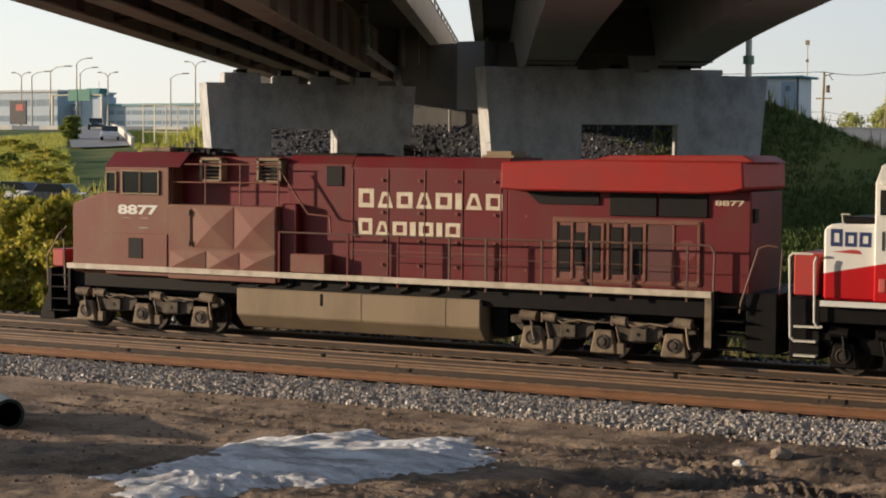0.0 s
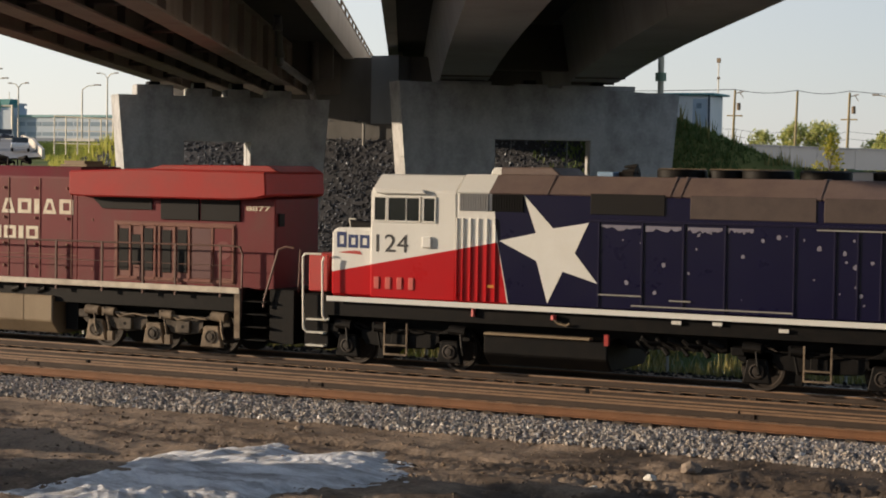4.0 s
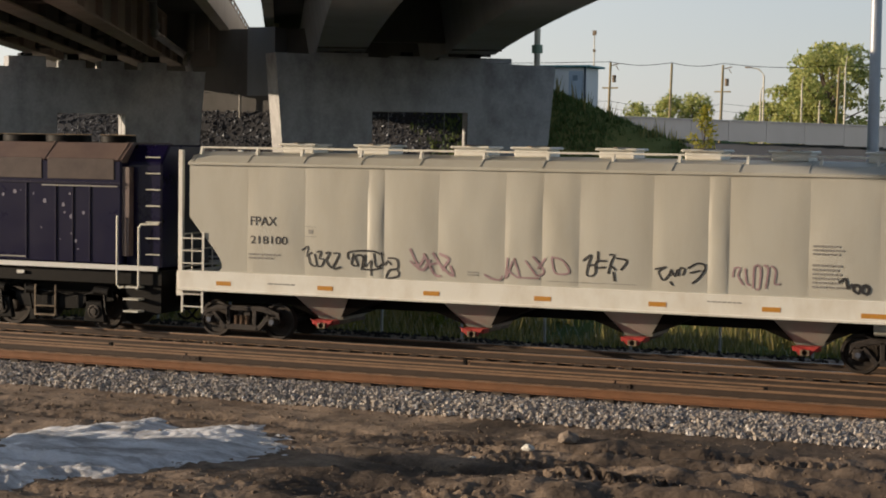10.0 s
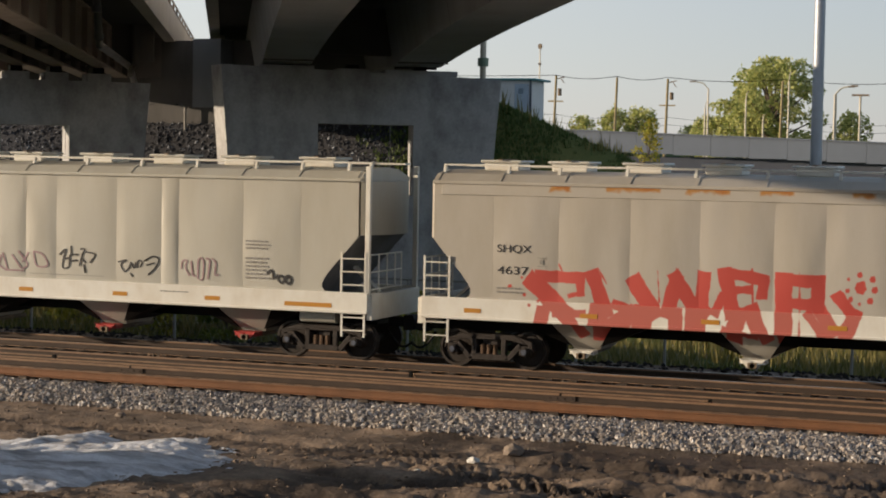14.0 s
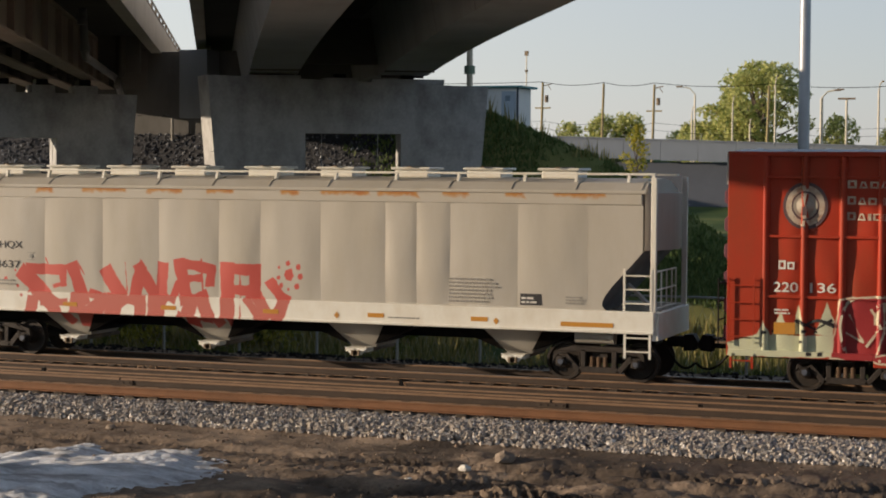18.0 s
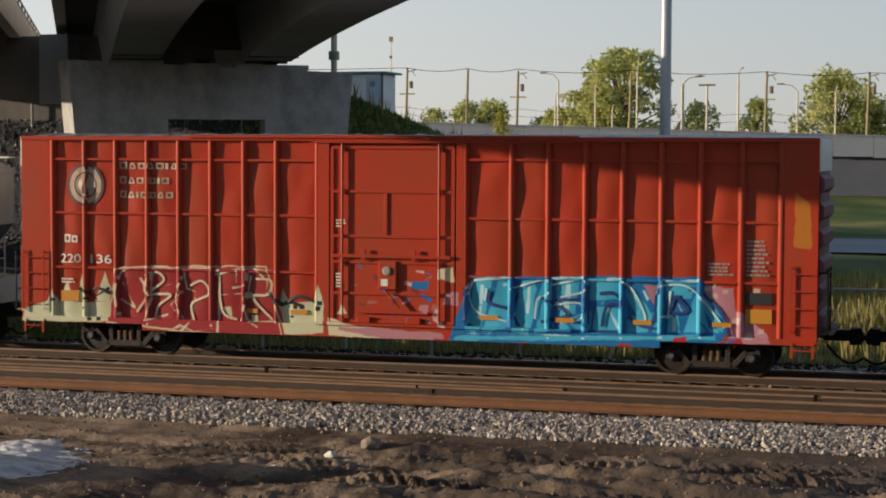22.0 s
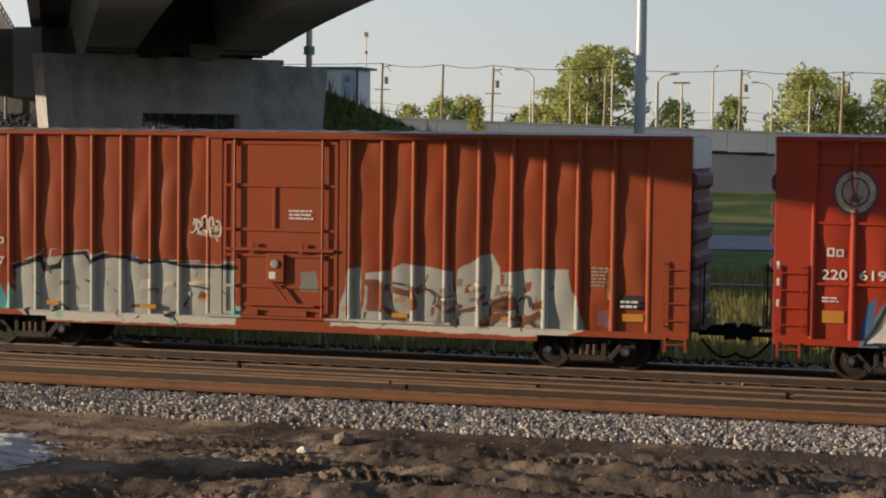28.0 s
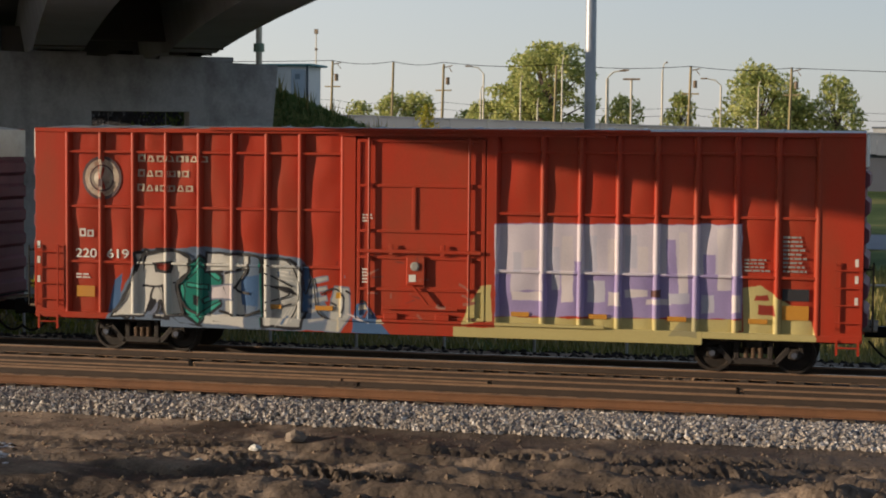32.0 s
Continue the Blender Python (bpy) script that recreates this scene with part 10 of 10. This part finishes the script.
part("window", Geo().box(-0.72, -0.42, -0.08, -0.04, 3.55, 3.85), mat("dull_cabin_window", (0.2, 0.26, 0.33), 0.3), cabin, bevel=0.01)
part("corner_post", Geo().box(-0.04, 0.06, -0.07, 0.02, -1.2, 4.3), mat("dark_corner_trim", (0.06, 0.08, 0.11), 0.5), cabin)

FAR = ((-45.14, 240, 5.5, 13.3, 15.0, 4200, 0.34), (-49.07, 243, 5.5, 9.6, 8.0, 1500, 0.34), (-54.03, 245, 5.5, 5.6, 5.5, 800, 0.32), (-70.5, 255, 5.5, 6.6, 6.5, 900, 0.32), (-66.5, 255, 5.5, 6.9, 7.0, 900, 0.32), (-75.5, 256, 5.5, 5.5, 6, 700, 0.32), (-56.7, 250, 5.5, 5.2, 5.2, 700, 0.3),
       (-35.0, 240, 5.4, 6.3, 7.2, 650, 0.34), (-27.3, 240, 5.3, 6.6, 5.0, 700, 0.32), (-17.03, 240, 5.2, 10.1, 12.5, 2600, 0.34), (-13.03, 243, 5.2, 6.8, 6.5, 1000, 0.34), (-7.67, 240, 5.2, 8.6, 8.0, 1300, 0.32), (1.5, 245, 5.2, 8.5, 6, 900, 0.34), (-60.5, 260, 5.5, 4.5, 6, 500, 0.3))
for k, (x, y, zb, h, w, n, s) in enumerate(FAR):
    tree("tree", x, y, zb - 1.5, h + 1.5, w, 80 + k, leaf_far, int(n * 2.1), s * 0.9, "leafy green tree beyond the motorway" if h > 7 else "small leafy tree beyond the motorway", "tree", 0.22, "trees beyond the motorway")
tree("tree", -30.7, 120, 3.0, 4.7, 2.0, 120, leaf_yellow, 700, 0.14, "slim yellow-green young tree", "tree", 0.12)


def shed(x, y, w, d, h, zb, wall_m, roof_m, label, windows=0, name="warehouse"):
    t = thing(name, pose(x, y, zb), label, "building")
    part("wall", Geo().box(-w / 2, w / 2, 0, d, 0, h), wall_m, t)
    part("roof", Geo().box(-w / 2 - 0.4, w / 2 + 0.4, -0.4, d + 0.4, h, h + 0.5), roof_m, t)
    for k in range(windows):
        x0 = -w / 2 + (k + 0.2) * w / windows
        for z0, z1 in ((0.2, 0.36), (0.62, 0.8)):
            part("window", Geo().box(x0 - w / windows * 0.15, x0 + w / windows * 0.75, -0.06, 0.05, h * z0, h * z1), glass_far, t)
    return t


glass_far = mat("distant_window_band", (0.2, 0.27, 0.33), 0.3)
pale_wall = mat("pale_shed_wall", (0.55, 0.55, 0.55), 0.7, scale=0.1)
blue_wall = mat("blue_grey_facade", (0.36, 0.43, 0.5), 0.6, dirt=(0.5, 0.54, 0.58), scale=0.3)
for x, y, w, h in ((-140, 620, 60, 9), (-90, 650, 40, 8), (-36, 640, 50, 8), (12, 620, 40, 9), (-180, 640, 40, 8)):
    shed(x, y, w, 30, h, 2.5, pale_wall, motorway, "long low pale industrial building far away", 6)
ex = thing("excavator", pose(-15.6, 100, -0.35) @ Matrix.Scale(0.62, 4), "yellow excavator working beyond the field", "excavator")
yellow = mat("yellow_machine_paint", (0.4, 0.28, 0.06), 0.6)
part("boom", Geo().prism([(-0.3, 5.2), (-0.1, 5.6), (1.8, 5.25), (3.3, 2.6), (3.0, 2.5), (1.7, 5.0), (-0.1, 5.3)], -0.15, 0.15), yellow, ex)
part("stick", Geo().prism([(-0.35, 5.6), (0.0, 5.6), (-0.1, 4.2), (-0.3, 4.2)], -0.12, 0.12), yellow, ex)
part("bucket", Geo().prism([(-0.45, 4.2), (0.0, 4.2), (-0.1, 3.6), (-0.5, 3.7)], -0.3, 0.3), black_iron, ex)
part("cab", Geo().box(2.7, 3.9, -0.6, 0.7, 1.2, 2.9), yellow, ex, bevel=0.05)
part("undercarriage", Geo().box(2.2, 4.6, -1.0, 1.1, -0.9, 1.2), black_iron, ex)
road = grid_mesh("far_road", axis((-60, 60, 6)), [104, 108, 113, 118, 122], lambda x, y: ground_z(x, y) + 0.06, mat("blue_grey_asphalt", (0.16, 0.18, 0.22), 0.85, scale=0.2, bump=0.1))
tagged(road, "blue-grey asphalt road across the field", "road", kind="structure")

# ---- left-hand distance ----
for x, y, zb, zt, arm in ((-198.9, 230, 8.0, 18.3, 4.2), (-195.2, 232, 9.8, 19.6, 3.0), (-192.8, 230, 4.6, 18.0, 3.4), (-174.9, 230, 6.8, 16.8, 3.3), (-207.2, 235, 8.5, 17.8, 4.0)):
    lamp_post(x, y, zb, zt, arm, "interchange lamps")
for x, zb, zt in ((-187.2, 8.3, 17.2), (-170.2, 9.0, 18.6), (-205.0, 8.3, 17.4)):
    lamp_post(x, 230, zb, zt, 1.9, "interchange lamps", True)
shed(-262, 330, 96, 30, 5.2, 9.8, blue_wall, mat("teal_roof_edge", (0.16, 0.32, 0.33), 0.5), "long low blue-grey terminal building", 22, "terminal_building")
shed(-292, 325, 26, 20, 8.3, 9.8, blue_wall, pale_wall, "blue-grey office block beside the terminal", 8, "office_block")
tw = thing("control_tower", pose(-272, 328, 9.8), "squat teal control tower above the terminal", "tower")
part("shaft", Geo().box(-2.4, 3.4, 0, 5, 0, 7.2), blue_wall, tw)
part("cabin", Geo().prism([(-1.5, 7.2), (1.5, 7.2), (1.5, 7.9), (2.0, 9.2), (-2.0, 9.2), (-1.5, 7.9)], 1.0, 4.0), mat("teal_tower_glass", (0.08, 0.25, 0.24), 0.25), tw)
part("mast", Geo().rod((0, 3, 9.2), (0, 3, 10.8), 0.08), pole_metal, tw)
sg = thing("motorway_sign", pose(-193, 228, 8.0), "green overhead motorway sign on a gantry", "road sign")
part("sign_board", Geo().box(-0.6, 1.25, 0, 0.2, 4.7, 6.5), mat("green_sign", (0.03, 0.2, 0.14), 0.5), sg)
part("sign_board", Geo().box(1.4, 3.8, 0, 0.2, 4.7, 6.5), mat("green_sign", (0.03, 0.2, 0.14), 0.5), sg)
part("gantry", Geo().rod((-4, 0.3, 5.6), (6, 0.3, 5.6), 0.15).rod((-4, 0.3, -3), (-4, 0.3, 5.7), 0.18).rod((6, 0.3, -3), (6, 0.3, 5.7), 0.18), pole_metal, sg)
sd = thing("billboard", pose(-203.8, 228, 6.0), "dark billboard with a red patch", "billboard")
part("panel", Geo().box(-1.9, 1.5, 0, 0.3, 3.0, 6.8), mat("dark_billboard", (0.03, 0.03, 0.035), 0.6), sd)
part("red_patch", Geo().box(-0.6, 0.9, -0.03, 0.0, 5.2, 6.2), red_part, sd)
part("leg", Geo().rod((0, 0.2, -2), (0, 0.2, 3.2), 0.2), pole_metal, sd)
ramp = thing("motorway_ramp", pose(0, 200, 0), "pale concrete ramp parapet of the interchange", "wall", kind="structure")
for k in range(22):
    x = -230 + k * 5
    part("parapet_panel", Geo().prism([(x, 6.2), (x + 4.95, 6.0), (x + 4.95, 8.6 - 0.006 * (x + 230)), (x, 8.6 - 0.006 * (x + 230))], 0, 0.5), concrete_pale if k % 2 else motorway, ramp)


lane = grid_mesh("ramp_road", [-1.6, 1.2, 4.0], [0, 6, 12, 18, 24, 30, 36, 42, 48, 54, 60, 66], lambda x, y: 0, mat("grey_ramp_asphalt", (0.2, 0.21, 0.23), 0.85, scale=0.2, bump=0.1))
for v in lane.data.vertices:
    a, b = v.co.x, v.co.y
    v.co = (-116.7 - 0.658 * b + 0.753 * a, 140.4 + 0.753 * b + 0.658 * a, 0)
    v.co.z = ground_z(v.co.x, v.co.y) + 0.2
tagged(lane, "grey asphalt ramp road descending the slope", "road", kind="structure")

barrier = thing("ramp_barrier", pose(0, 0, 0), "pale concrete barrier along the ramp road", "barrier", kind="structure")
for k in range(9):
    a, b = (Vector((-113.6 - 0.658 * d, 143.1 + 0.753 * d, 0)) for d in (k * 6, k * 6 + 5.95))
    za, zb = ground_z(a.x, a.y), ground_z(b.x, b.y)
    part("barrier_panel", Geo().add([(p.x + dx, p.y + dx, z + h) for p, z in ((a, za), (b, zb)) for dx, h in ((0, -0.3), (0, 0.95), (0.2, 0.95), (0.2, -0.3))], [(0, 1, 5, 4), (1, 2, 6, 5), (2, 3, 7, 6), (3, 0, 4, 7), (0, 3, 2, 1), (4, 5, 6, 7)]), concrete_pale, barrier)


def car(x, y, zb, turn, paint, label):
    t = thing("car", pose(x, y, zb, 0, 0, turn), label, "car", "cars on the ramp")
    part("body", Geo().prism([(-2.2, 0.35), (2.2, 0.35), (2.25, 0.75), (1.3, 0.9), (-1.8, 0.95), (-2.25, 0.8)], -0.9, 0.9), paint, t, bevel=0.06)
    part("cabin", Geo().prism([(-1.7, 0.92), (1.1, 0.88), (0.4, 1.45), (-1.2, 1.48)], -0.8, 0.8), glass, t, bevel=0.05)
    for a in (-1.35, 1.35):
        for s in (-1, 1):
            part("wheel", Geo().rod((a, s * 0.72, 0.33), (a, s * 0.92, 0.33), 0.33, 14), black_iron, t)
    part("headlight", Geo().box(2.18, 2.27, -0.8, -0.5, 0.62, 0.74).box(2.18, 2.27, 0.5, 0.8, 0.62, 0.74), letter_white, t)
    return t


white_car, dark_car = mat("white_car_paint", (0.65, 0.66, 0.68), 0.25, coat=0.5), mat("dark_car_paint", (0.03, 0.035, 0.05), 0.25, coat=0.5)
for x, y, turn, m, lab in ((-121.8, 150, -52, white_car, "white car driving down the ramp"), (-148.4, 180, -52, dark_car, "dark car driving down the ramp"),
                           (-77, 90, 10, dark_car, "dark car parked on the slope"), (-73.5, 91, 15, dark_car, "dark car parked on the slope"), (-81, 91, 5, white_car, "pale car parked on the slope")):
    car(x, y, ground_z(x, y) + (0.21 if y > 100 else 0.02), turn, m, lab)
fe = thing("mesh_fence", pose(-90, 120, 0), "tall mesh fence on the bank beside the ramp", "fence")
for k in range(9):
    x = -4 + k * 1.15
    part("fence_post", Geo().rod((x, 0, 5.5), (x, 0, 8.65 - 0.05 * k), 0.05, 6), pole_metal, fe)
part("fence_rail", Geo().rod((-4, 0, 8.6), (6, 0, 8.15), 0.05).rod((-4, 0, 6.4), (6, 0, 6.3), 0.04).rod((-4, 0, 7.5), (6, 0, 7.2), 0.03), pole_metal, fe)
tree("tree", -128.6, 152, ground_z(-128.6, 152) - 0.3, 2.9, 2.6, 131, leaf_green, 1100, 0.3, "dark green tree beside the ramp", "tree", 0.15)
for k in range(6):
    y = 100 + k * 8
    x = -y * (0.868 + 0.018 * (k % 3))
    tree("bush", x, y, ground_z(x, y) - 0.1, 1.8 - 0.15 * k, 3.4, 140 + k, leaf_green if k == 2 else leaf_yellow, 1100, 0.18, "rounded yellow-green bush on the grassy slope", "bush", 0.05, "slope bushes")
tree("bush", -44.2, 51.5, ground_z(-44.2, 51.5) - 0.1, 4.6, 2.6, 161, leaf_yellow, 1300, 0.13, "tall yellow-green bush beside the line", "bush", 0.06)
tree("bush", -49.6, 54, ground_z(-49.6, 54) - 0.1, 5.0, 3.6, 162, leaf_green, 1500, 0.15, "dark green bush beside the line", "bush", 0.06)


# ---- motion ----
def gone(t):
    """Metres that the train has gone at t seconds."""
    return -0.026 + 2.44596 * t + 0.0248662 * t ** 2 - 5.96875e-05 * t ** 3 + 1.55196e-06 * t ** 4


def motions():
    for ob, start in TRAIN:
        walk(ob, [(k / 2, pose(start - gone(k / 2), TRACK_Y, 0)) for k in range(65)])
    for ob, (x, y, z), radius in WHEELS:
        walk(ob, [(k * 32 / 210, pose(x, y, z, 0, -math.degrees(gone(k * 32 / 210) / radius), 0)) for k in range(211)])


motions()
